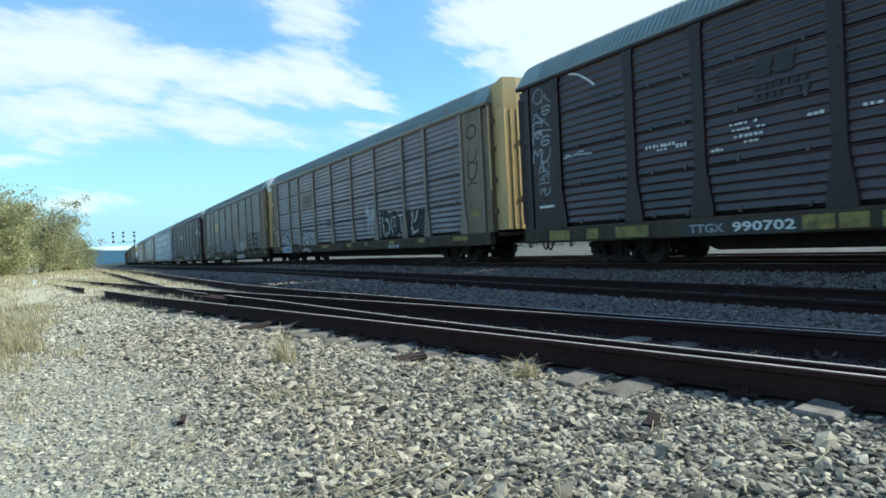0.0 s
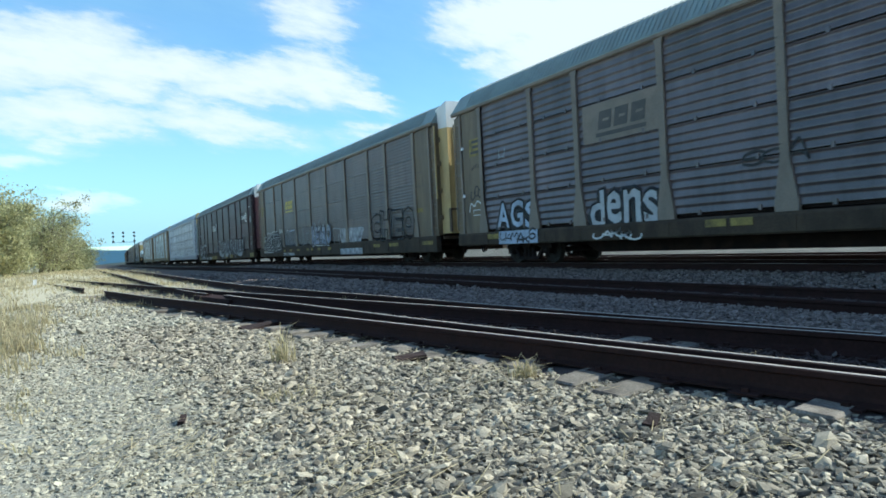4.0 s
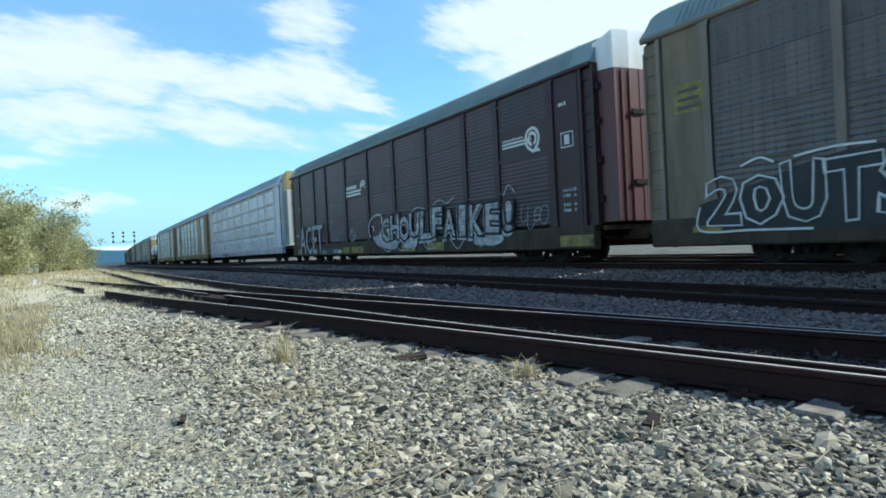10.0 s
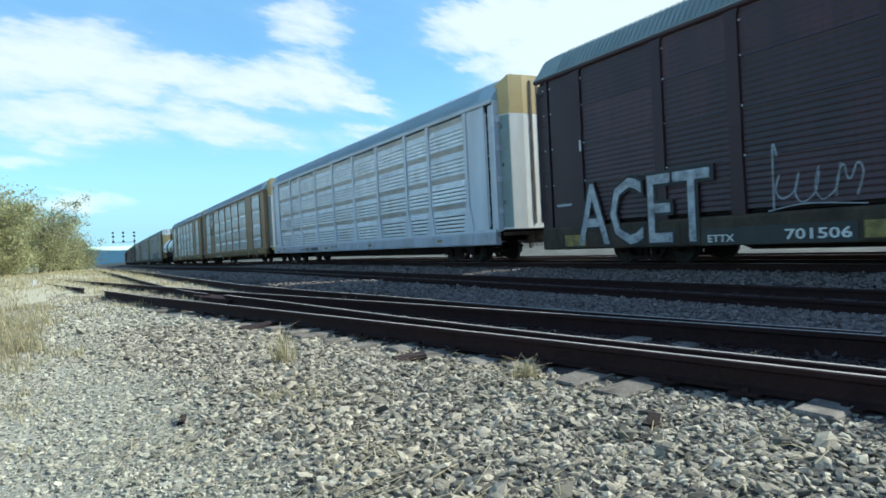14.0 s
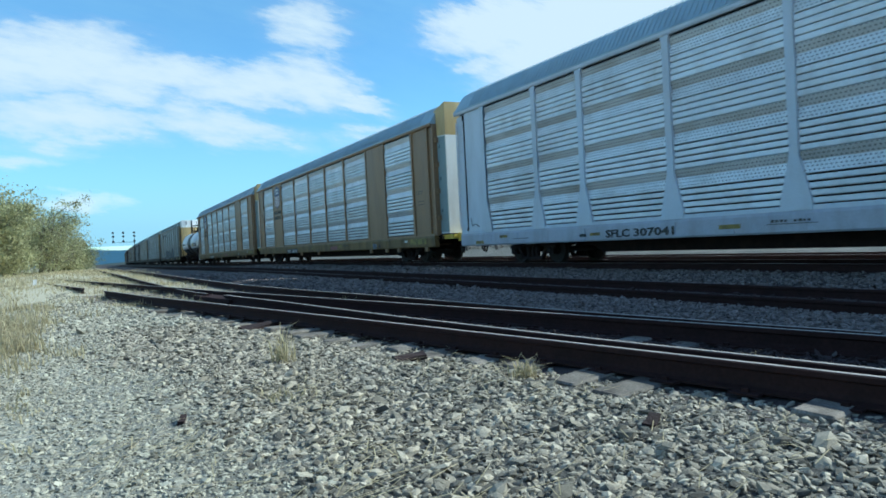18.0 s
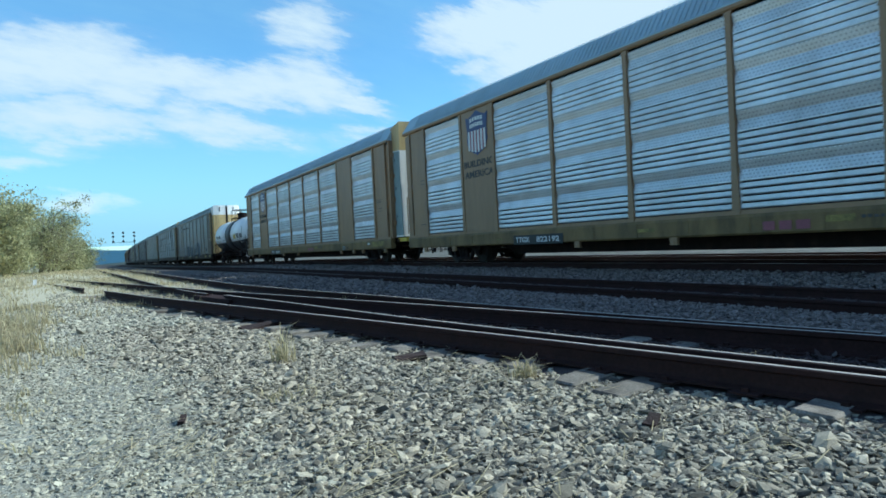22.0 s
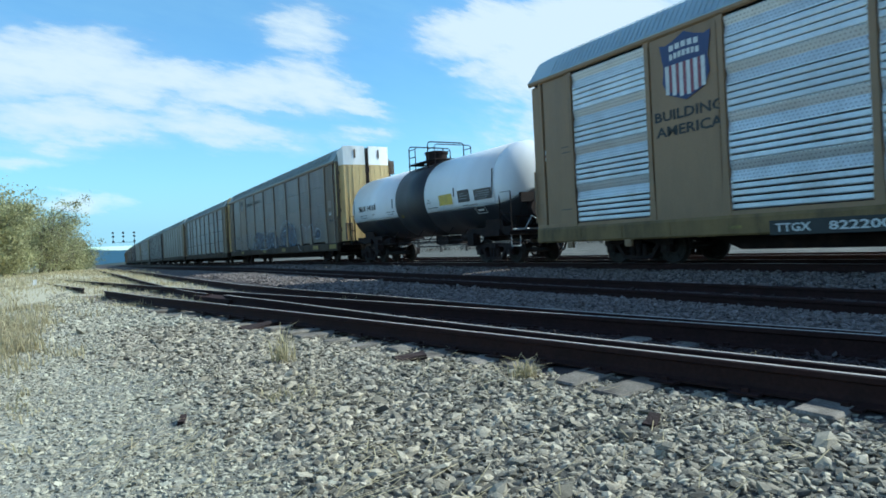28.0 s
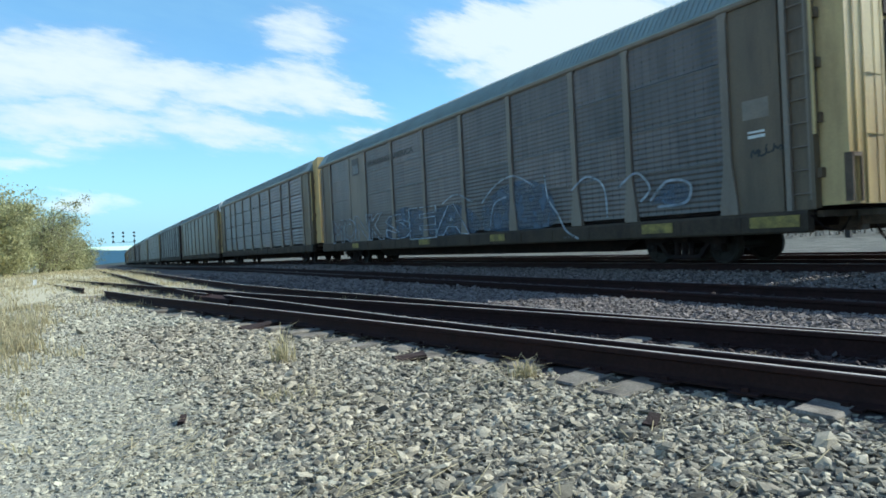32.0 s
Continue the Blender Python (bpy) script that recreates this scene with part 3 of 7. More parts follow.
def roof_mesh():
    def build():
        bm = bmesh.new()
        prof = [(-HALF, EAVE), (-HALF - 0.02, EAVE + 0.06), (-1.28, EAVE + 0.62), (-1.08, EAVE + 0.74), (-0.5, EAVE + 0.8), (0.5, EAVE + 0.8), (1.08, EAVE + 0.74), (1.28, EAVE + 0.62), (HALF + 0.02, EAVE + 0.06), (HALF, EAVE)]
        ends = [(Y_FRONT - 0.02, 0.95, 0), (Y_FRONT + 0.28, 0.99, 0), (Y_FRONT + 0.75, 1, 0), (-Y_FRONT - 0.5, 1, 0), (-Y_FRONT - 0.2, 0.98, 0), (-Y_FRONT - 0.05, 0.9, 0), (-Y_FRONT + 0.02, 0.72, 0)]
        rings = []
        for y, k, _ in ends:
            rings.append([bm.verts.new((x * (1 if i in (0, 1, 8, 9) else 0.94 + 0.06 * k), y, EAVE + (z - EAVE) * k)) for i, (x, z) in enumerate(prof)])
        for a, b in zip(rings, rings[1:]):
            for i in range(len(prof)):
                bm.faces.new([a[i], a[(i + 1) % len(prof)], b[(i + 1) % len(prof)], b[i]])
        bm.faces.new(rings[0])
        bm.faces.new(rings[-1])
        finish(bm)
        y = Y_FRONT + 0.9
        while y < -Y_FRONT - 0.9:
            for s in (-1, 1):
                fs = prism(bm, [(s * (HALF + 0.012), EAVE + 0.1), (s * (HALF + 0.022), EAVE + 0.1), (s * 1.287, EAVE + 0.632), (s * 1.09, EAVE + 0.755), (s * 1.08, EAVE + 0.74), (s * 1.27, EAVE + 0.61)], "y", y, y + 0.045)
                bmesh.ops.recalc_face_normals(bm, faces=fs)
            y += 0.16
        return mesh_of("roof", bm)
    return cached("roof", build)


def door_mesh(side, z0, z1):
    """One leaf of the bowed end doors, in front of y = 0, bowed towards -y; side -1 or 1."""
    def build():
        bm = bmesh.new()
        plan = [(HALF - 0.2, 0.06), (HALF - 0.22, -0.08), (HALF - 0.34, -0.47), (0.78, -0.55), (0.1, -0.58)]
        outer = [(side * x, y) for x, y in plan]
        inner = [(side * x * 0.98 if i < 4 else side * x, y + 0.06) for i, (x, y) in enumerate(plan)]
        fs = prism(bm, outer + inner[::-1], "z", z0, z1)
        bmesh.ops.recalc_face_normals(bm, faces=fs)
        if z1 > 5.6:
            # shoulders cut off like the roof's profile
            bmesh.ops.bisect_plane(bm, geom=bm.verts[:] + bm.edges[:] + bm.faces[:], plane_co=(side * (HALF + 0.02), 0, EAVE + 0.1), plane_no=(side * 0.56, 0, 0.33), clear_outer=True)
            bmesh.ops.holes_fill(bm, edges=[e for e in bm.edges if e.is_boundary])
        return mesh_of("door", bm)
    return cached(("door", side, z0, z1), build)


def ladder_mesh(z0, z1, rungs, width=0.42):
    def build():
        bm = bmesh.new()
        for s in (-1, 1):
            box(bm, -0.05, -0.02, s * width / 2 - 0.02, s * width / 2 + 0.02, z0, z1)
        for z in np.linspace(z0 + 0.12, z1 - 0.1, rungs):
            rod(bm, [(-0.04, -width / 2, z), (-0.04, width / 2, z)], 0.013, 6)
        return mesh_of("ladder", bm)
    return cached(("ladder", z0, z1, rungs, width), build)


def wheelset_meshes():
    def build():
        bm = bmesh.new()
        lathe(bm, [(-1.1, 0.05), (-1.08, 0.07), (-0.9, 0.075), (-0.8, 0.09), (0.8, 0.09), (0.9, 0.075), (1.08, 0.07), (1.1, 0.05)], "x", 12)
        for s in (-1, 1):
            prof = [(0.70, 0.1), (0.70, 0.14), (0.76, 0.32), (0.69, 0.345), (0.685, 0.43), (0.715, 0.43), (0.725, 0.405), (0.825, 0.395), (0.825, 0.345), (0.80, 0.32), (0.79, 0.15), (0.82, 0.12), (0.82, 0.1)]
            b2 = bmesh.new()
            lathe(b2, [(s * x, r) for x, r in prof], "x", 32)
            me = mesh_of("tmp", b2)
            bm.from_mesh(me)
            bpy.data.meshes.remove(me)
            for k in range(5):
                a = 1.2566 * k
                v = box(bm, s * 0.815, s * 0.828, -0.03, 0.03, 0.2, 0.3)
                for q in v:
                    q.co = Vector((q.co.x, q.co.y * math.cos(a) - q.co.z * math.sin(a), q.co.y * math.sin(a) + q.co.z * math.cos(a)))
        return mesh_of("wheelset", bm)
    return cached("wheelset", build)


def truck_mesh():
    def build():
        bm = bmesh.new()
        for s in (-1, 1):
            x0, x1 = sorted((s * 0.93, s * 1.06))
            for side in (-1, 1):
                fs = prism(bm, [(side * 1.12, 0.46), (side * 1.12, 0.58), (side * 0.7, 0.66), (0, 0.68), (0, 0.56), (side * 0.45, 0.55), (side * 0.72, 0.46)], "x", x0, x1)
                bmesh.ops.recalc_face_normals(bm, faces=fs)
                fs = prism(bm, [(side * 0.72, 0.46), (side * 0.62, 0.5), (side * 0.42, 0.22), (0, 0.2), (0, 0.12), (side * 0.46, 0.13)], "x", x0, x1)
                bmesh.ops.recalc_face_normals(bm, faces=fs)
                box(bm, x0 - 0.02, x1 + 0.02, side * 0.89 - 0.14, side * 0.89 + 0.14, 0.3, 0.5)
                lathe(bm, [(s * 1.06, 0.1), (s * 1.1, 0.09)], "x", 12, (0, side * 0.89, 0.41))
                lathe(bm, [(0.2, 0.075), (0.52, 0.075)], "z", 10, (s * 0.99, side * 0.2, 0))
            lathe(bm, [(0.2, 0.075), (0.52, 0.075)], "z", 10, (s * 0.99, 0, 0))
        box(bm, -1.12, 1.12, -0.2, 0.2, 0.5, 0.66)
        lathe(bm, [(0.64, 0.3), (0.72, 0.3)], "z", 16)
        for y in (-0.5, 0.5):
            box(bm, -0.85, 0.85, y - 0.05, y + 0.05, 0.34, 0.46)
        return mesh_of("truck", bm)
    return cached("truck", build)


def coupler_mesh():
    """Draft gear, shank and knuckle, reaching towards -y from y = 0."""
    def build():
        bm = bmesh.new()
        box(bm, -0.2, 0.2, -0.05, 0.5, 0.62, 1.0)
        box(bm, -0.08, 0.08, -0.62, 0, 0.72, 0.9)
        fs = prism(bm, [(-0.16, -0.6), (-0.2, -0.78), (-0.08, -0.92), (0.0, -0.82), (0.12, -0.9), (0.2, -0.72), (0.14, -0.58)], "z", 0.66, 0.96)
        bmesh.ops.recalc_face_normals(bm, faces=fs)
        box(bm, -1.3, 1.3, -0.02, 0.1, 0.9, 1.02)
        return mesh_of("coupler", bm)
    return cached("coupler", build)


def hose_mesh():
    def build():
        bm = bmesh.new()
        pts = [(0.35, 0.05, 0.78)] + [(0.35 - 0.2 * k / 8, -0.1 - 0.6 * k / 8, 0.72 - 0.34 * math.sin(3.14 * k / 8)) for k in range(9)]
        rod(bm, pts, 0.028, 7)
        rod(bm, [(-0.2, 0.05, 0.95), (-0.9, -0.12, 0.62), (-1.35, -0.05, 0.7), (-1.5, 0.1, 0.95)], 0.016, 6)
        return mesh_of("hose", bm)
    return cached("hose", build)


def gear(car, trucks, ends, turning):
    """Trucks with their wheelsets, couplers and hoses under a car."""
    for y in trucks:
        tr = part("truck", truck_mesh(), M["steel_black"], car, "", pose(0, y, 0))
        for dy in (-0.89, 0.89):
            ws = part("wheelset", wheelset_meshes(), M["wheel"], tr, "", pose(0, dy, 0.405))
            if turning:
                WHEELS.append((ws, dy))
    for s, y in ends:
        part("coupler", coupler_mesh(), M["steel_rust"], car, "", pose(0, y, 0, 0, 0, 0 if s < 0 else 180))
        part("brake_hose", hose_mesh(), M["steel_black"], car, "", pose(0, y, 0, 0, 0, 0 if s < 0 else 180))


WHEELS = []
TRAIN = []


def autorack(label, panel, frame_m, sill, roof_m, door, top, solid=(), turning=True, both=True, top_z=5.0, deep=1, flare=0.24, yellow_sill=False, post_w=0.09, rungs=9, bars=False, end_m="", slot=False, ribbed=False, sill_z=0.62, centre=False):
    """A long enclosed car carrier. Local -y leads; local x = -1.6 is the side towards the camera."""
    end_m = end_m or frame_m
    car = tagged(new("autorack_car"), label, "railway car", "freight train")
    part("roof", roof_mesh(), M[roof_m], car, "ribbed galvanised roof")
    sides = (-1, 1) if both else (-1,)
    for s in sides:
        turn = 0 if s < 0 else 180

        def at(y, z=0.0, out=0.0):
            return pose(s * (HALF + out), y, z, 0, 0, turn)
        # sill along the side
        bm_key = ("sill", s, sill_z)

        def build_sill():
            bm = bmesh.new()
            prism(bm, [(0.0, 0.98), (0.02, 1.04), (0.2, 1.04), (0.2, sill_z), (0.03, sill_z), (0.0, sill_z + 0.04)], "y", Y_FRONT + 0.1, -Y_FRONT - 0.1)
            finish(bm)
            for y in np.arange(Y_FRONT + 1.5, -Y_FRONT - 1, 1.47):
                box(bm, -0.012, 0.01, y - 0.05, y + 0.05, sill_z + 0.04, 0.97)
            return mesh_of("side_sill", bm)
        part("side_sill", cached(bm_key, build_sill), M[sill], car, "", at(0))
        if deep == 2:
            part("lower_rail", plate_mesh(BODY - 0.24, 1.03, 1.128), M[frame_m], car, "", at(0, 0, -0.02))
        # beaded rail under the eave
        def build_eave():
            bm = bmesh.new()
            prism(bm, [(-0.03, EAVE - 0.03), (-0.035, EAVE + 0.03), (0.05, EAVE + 0.05), (0.05, EAVE - 0.07), (0.0, EAVE - 0.07)], "y", Y_FRONT, -Y_FRONT)
            return mesh_of("eave_rail", finish(bm))
        part("eave_rail", cached("eave", build_eave), M[frame_m], car, "", at(0))
        # front and rear end plates of the side
        y = Y_FRONT
        spans = [(FRONT_END, "end")] + [(b, i) for i, b in enumerate(BAYS)] + [(REAR_END, "end")]
        for width, what in spans:
            mid = y + width / 2
            if what == "end":
                first = mid < 0
                inner, outer = width - 0.56, 0.5
                a, b = (mid + 0.28, mid - inner / 2 - 0.03) if first else (mid - 0.28, mid + inner / 2 + 0.03)
                part("end_plate", plate_mesh(inner, LOW - 0.08, EAVE - 0.02), M[end_m], car, "", at(a, 0, -0.05))
                part("corner_plate", plate_mesh(outer, LOW - 0.08, EAVE - 0.1), M[end_m], car, "", at(b, 0, -0.1))
                part("ladder", ladder_mesh(LOW + 0.1, EAVE - 0.3 if rungs > 5 else 2.7, rungs), M[frame_m], car, "", at(b, 0, -0.08))
                y_post = (a + b) / 2 + (-0.24 if first else 0.24)
                if slot:
                    # the slot's shade is a black plate, not an opening
                    part("corner_gap", plate_mesh(0.1, LOW - 0.1, EAVE - 0.12, 0.04), M["steel_black"], car, "black plate for the shaded slot beside the corner", at(y_post, 0, -0.06))
                else:
                    part("corner_post", plate_mesh(0.11, LOW - 0.1, EAVE - 0.02, 0.1), M[frame_m], car, "", at(y_post, 0, -0.02))
            elif what in solid:
                part("solid_panel", plate_mesh(width - 0.18, LOW - 0.08, EAVE - 0.02), M[frame_m], car, "", at(mid, 0, -0.02))
            else:
                h = (EAVE - LOW - (0.15 if deep == 2 else 0.06)) / SHEETS
                for k in range(SHEETS):
                    part("corrugated_sheet", sheet_mesh(width - 0.15, h, deep, (0.18, 0.14, 0.09, 0.07)[k]), M[panel], car, "", at(mid, LOW + 0.03 + k * h, -0.045))
            if y > Y_FRONT + 0.1:
                part("post", post_mesh(flare, post_w), M[frame_m], car, "", at(y))
            y += width
            if what == 8:
                part("post", post_mesh(flare, post_w), M[frame_m], car, "", at(y))
                y += 0
    if not both:
        part("side_wall", plate_mesh(BODY - 0.1, LOW, EAVE), M[panel], car, "", pose(HALF, 0, 0, 0, 0, 180))

    def build_deck():
        bm = bmesh.new()
        box(bm, -HALF + 0.15, HALF - 0.15, Y_FRONT + 0.1, -Y_FRONT - 0.1, 0.98, 1.06)
        box(bm, -0.3, 0.3, Y_FRONT + 0.3, -Y_FRONT - 0.3, 0.74, 0.98)
        prism(bm, [(-8.6, 0.74), (-7.6, 0.3), (7.6, 0.3), (8.6, 0.74)], "x", -0.5, 0.5)
        finish(bm)
        for y in np.arange(Y_FRONT + 1, -Y_FRONT, 2.4):
            box(bm, -HALF + 0.2, HALF - 0.2, y - 0.05, y + 0.05, 0.8, 0.98)
        return mesh_of("deck", bm)
    part("deck", cached("deck", build_deck), M["steel_black"], car)

    # solid black box standing in for the shade inside the car
    def build_dark_box():
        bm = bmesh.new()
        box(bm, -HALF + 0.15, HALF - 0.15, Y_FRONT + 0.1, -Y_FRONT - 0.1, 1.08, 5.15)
        return mesh_of("dark_box", bm)
    part("inner_wall", cached("dark_box", build_dark_box), M["steel_black"], car)
    for end in (-1, 1):
        for side in (-1, 1):
            m = pose(0, end * -Y_FRONT, 0, 0, 0, 0 if end < 0 else 180)
            if end > 0:
                part("end_door", door_mesh(side, 1.1, 5.3), M[frame_m], car, "", m @ Matrix.Diagonal((1, 0.3, 1, 1)))
                continue
            bm_key = ("jamb", side)

            def build_jamb():
                bm = bmesh.new()
                box(bm, *sorted((side * (HALF - 0.02), side * (HALF - 0.22))), -0.05, 0.02, 1.06, EAVE)
                for z in (1.7, 2.7, 3.7, 4.6):
                    box(bm, *sorted((side * (HALF - 0.1), side * (HALF - 0.27))), -0.13, -0.05, z - 0.09, z + 0.09)
                return mesh_of("door_jamb", bm)
            part("door_jamb", cached(bm_key, build_jamb), M[end_m], car, "", m)
            leaf = part("end_door", door_mesh(side, 1.1, top_z), M[door], car, "", m)
            part("door_top", door_mesh(side, top_z + 0.004, 5.97), M[top], leaf, "differently painted upper panel" if top != door else "")
            bm_key = ("doorbar", side)

            def build_bar():
                bm = bmesh.new()
                for z in (2.1, 3.9):
                    box(bm, min(side * 0.3, side * 0.75), max(side * 0.3, side * 0.75), -0.6, -0.53, z - 0.06, z + 0.06)
                return mesh_of("door_bar", bm)
            if ribbed:
                for x, wd in ((0.2, 0.035), (0.45, 0.07)):
                    bm = bmesh.new()
                    box(bm, *sorted((side * x, side * (x + wd))), -0.588, -0.5, 1.25, 5.8)
                    part("door_channel", bm, M["steel_rust"], leaf, "rusty upright channel")
            if not (yellow_sill or slot):
                for x, y, wd in ((1.2, -0.485, 0.06), (0.98, -0.517, 0.05), (0.74, -0.553, 0.06), (0.4, -0.567, 0.05), (0.16, -0.577, 0.05)):
                    bm = bmesh.new()
                    box(bm, *sorted((side * x, side * (x + wd))), y - 0.009, y + 0.04, 1.14, top_z - 0.04)
                    part("door_fold", bm, M[door], leaf)
                if side < 0 and door != "door_maroon":
                    # sunlight on the corner edge, put in as a pale strip
                    bm = bmesh.new()
                    box(bm, -HALF + 0.0, -HALF + 0.05, -0.1, -0.055, 2.4, 5.1)
                    part("corner_strip", bm, M["door_yellow"], leaf, "pale strip for the sunlit corner edge")
            if yellow_sill or slot:
                bm = bmesh.new()
                fs = prism(bm, [(side * 1.386, -0.07), (side * 1.37, -0.07), (side * 1.25, -0.47), (side * 1.272, -0.474)], "z", 1.16, 4.72)
                bmesh.ops.recalc_face_normals(bm, faces=fs)
                for z in (1.9, 3.1, 4.3):
                    box(bm, *sorted((side * 1.33, side * 1.41)), -0.2, -0.12, z, z + 0.12)
                part("door_flank", bm, M["roof"], leaf, "dull galvanised flank", Matrix.Translation((side * 0.012, 0, 0)))
            if centre:
                bm = bmesh.new()
                for z0, z1, wd in ((1.25, 2.0, 0.07), (2.0, 2.25, 0.12), (2.25, 3.2, 0.06), (3.3, 4.5, 0.07), (4.6, 4.95, 0.11), (5.05, 5.85, 0.06)):
                    box(bm, *sorted((side * 0.01, side * wd)), -0.605, -0.5, z0, z1)
                part("door_channel", bm, M["steel_black"], leaf, "dark rusty centre channel")
                bm = bmesh.new()
                box(bm, *sorted((side * 0.62, side * 0.7)), -0.585, -0.5, 5.35, 5.78)
                part("vent_slot", bm, M["steel_rust"], leaf)
                bm = bmesh.new()
                for z in (2.35, 3.45):
                    box(bm, *sorted((side * 0.12, side * 0.76)), -0.583, -0.5, z, z + 0.018)
                part("seam_strip", bm, M["patch_yellow"], leaf)
                bm = bmesh.new()
                if side > 0:
                    box(bm, 1.36, 1.62, -0.42, -0.2, 4.55, 5.25)
                    box(bm, 1.42, 1.56, -0.44, -0.4, 4.7, 5.1)
                else:
                    for x in (-1.3, -1.0):
                        box(bm, x, x + 0.05, -0.56, -0.42, 1.15, 2.0)
                    box(bm, -1.3, -0.95, -0.56, -0.42, 1.95, 2.02)
                part("bracket", bm, M["steel_rust"], leaf)
            if bars:
                part("latch_bar", cached(bm_key, build_bar), M["steel_black"], leaf)
    if yellow_sill:
        for end in (-1,):
            bm = bmesh.new()
            box(bm, -1.25, 1.25, -0.68, 0.1, 0.9, 1.06)
            for x in (-0.9, -0.25, 0.3, 0.95):
                box(bm, x - 0.1, x + 0.1, -0.8, -0.6, 0.8, 1.1)
            part("end_sill", bm, M["sill_yellow"], car, "bright yellow end sill", pose(0, end * -Y_FRONT, 0, 0, 0, 0 if end < 0 else 180))
    gear(car, (-10.1, 10.1), ((-1, Y_FRONT), (1, -Y_FRONT)), turning)
    return car


def tank_car():
    car = tagged(new("tank_car"), "white tank car with black belly and black centre band", "railway car", "freight train")
    L, R, zc = 6.85, 1.5, 2.57

    def shell(lo, hi, name, mat, a0=0.0, label=""):
        """The band of shell between two lengths, open below angle a0 where a0 is set."""
        bm = bmesh.new()
        k = 48
        prof = []
        for s in (np.linspace(0, 1, 16) if abs(lo) == L or abs(hi) == L else (lo, hi)):
            if abs(lo) == L or abs(hi) == L:
                a = s * math.pi / 2
                prof.append((math.copysign(6.0 + 0.85 * math.sin(a), lo), max(0.004, R * math.cos(a) ** 0.8)))
            else:
                prof.append((s, R))
        lim0, lim1 = a0
        rings = [[bm.verts.new((r * math.cos(a), s, zc + r * math.sin(a))) for a in np.linspace(lim0, lim1, k)] for s, r in prof]
        for p, q in zip(rings, rings[1:]):
            for i in range(k - 1):
                bm.faces.new([p[i], p[i + 1], q[i + 1], q[i]])
        bmesh.ops.remove_doubles(bm, verts=bm.verts, dist=0.0005)
        finish(bm)
        ob = part(name, bm, M[mat], car, label, smooth=True)
        sol = ob.modifiers.new("thickness", "SOLIDIFY")
        sol.thickness, sol.offset = 0.015, -1
        return ob
    low = math.asin((1.96 - zc) / R)
    up = (low, math.pi - low)
    down = (math.pi - low, 2 * math.pi + low)
    for a, b in ((-L, -6.0), (-6.0, -1.3), (1.3, 6.0), (6.0, L)):
        shell(a, b, "shell_plate" if abs(a) < 6.5 and abs(b) < 6.5 else "tank_head", "tank_white", up)
        shell(a, b, "belly_plate", "tank_black", down)
    shell(-1.3, 1.3, "centre_band", "tank_black", (0, 2 * math.pi), "broad matt black band")
    # manway, platform and handrails
    bm = bmesh.new()
    lathe(bm, [(zc + R - 0.1, 0.45), (zc + R + 0.42, 0.45), (zc + R + 0.42, 0.5), (zc + R + 0.5, 0.5), (zc + R + 0.56, 0.2)], "z", 20, (0, 0.2, 0))
    part("manway", bm, M["steel_black"], car, "black domed hatch")
    bm = bmesh.new()
    for x in (-0.85, 0.85):
        box(bm, min(x, x * 0.6), max(x, x * 0.6), -1.15, 1.15, zc + R + 0.02, zc + R + 0.07)
    box(bm, -0.85, 0.85, -1.15, -0.8, zc + R + 0.02, zc + R + 0.07)
    box(bm, -0.85, 0.85, 0.8, 1.15, zc + R + 0.02, zc + R + 0.07)
    part("platform", bm, M["steel_black"], car)
    top = zc + R

    def hoop(y, z, r=0.026, low=-0.25):
        """A railing hoop across the platform with rounded corners."""
        path = [Vector((-0.85, y, top + low)), Vector((-0.85, y, z - 0.12)), Vector((-0.81, y, z - 0.03)), Vector((-0.72, y, z)), Vector((0.72, y, z)), Vector((0.81, y, z - 0.03)), Vector((0.85, y, z - 0.12)), Vector((0.85, y, top + low))]
        bm = bmesh.new()
        rod(bm, path, r, 7)
        part("handrail", bm, M["steel_black"], car)
    hoop(1.05, top + 0.84)
    hoop(0.5, top + 0.74, 0.02)
    hoop(-0.6, top + 0.8)
    hoop(-1.15, top + 0.62, 0.02)
    for x in (-0.85, 0.85):
        for y0, y1, z in ((1.05, 0.5, 0.66), (1.05, 0.5, 0.34), (-0.6, -1.15, 0.5)):
            bm = bmesh.new()
            rod(bm, [(x, y0, top + z), (x, y1, top + z)], 0.018, 6)
            part("handrail", bm, M["steel_black"], car)
    # frame under each end
    for e in (-1, 1):
        bm = bmesh.new()
        y0, y1 = sorted((e * 3.6, e * 6.75))
        box(bm, -0.35, 0.35, y0, y1, 0.74, 1.04)
        box(bm, -1.45, 1.45, *sorted((e * 6.45, e * 6.75)), 0.92, 1.04)
        for x in (-0.95, 0.95):
            fs = prism(bm, [(e * 4.7, 0.95), (e * 5.9, 0.95), (e * 5.7, 1.75), (e * 4.9, 1.75)], "x", x - 0.08, x + 0.08)
            bmesh.ops.recalc_face_normals(bm, faces=fs)
        box(bm, -1.2, 1.2, *sorted((e * 4.8, e * 5.8)), 0.92, 1.12)
        part("end_frame", bm, M["steel_black"], car)
        for x in (-1.4, 1.4):
            bm = bmesh.new()
            rod(bm, [(x, e * 6.2, 1.04), (x, e * 6.2, 2.3), (x, e * 6.8, 2.3), (x, e * 6.8, 1.04)], 0.02, 6)
            rod(bm, [(x, e * 6.2, 1.6), (x, e * 6.8, 1.6)], 0.016, 6)
            part("corner_rail", bm, M["steel_black"], car)
    bm = bmesh.new()
    lathe(bm, [(-7.0, 0.28), (-6.9, 0.3), (-6.8, 0.28)], "y", 20, (-0.45, 0, 1.75))
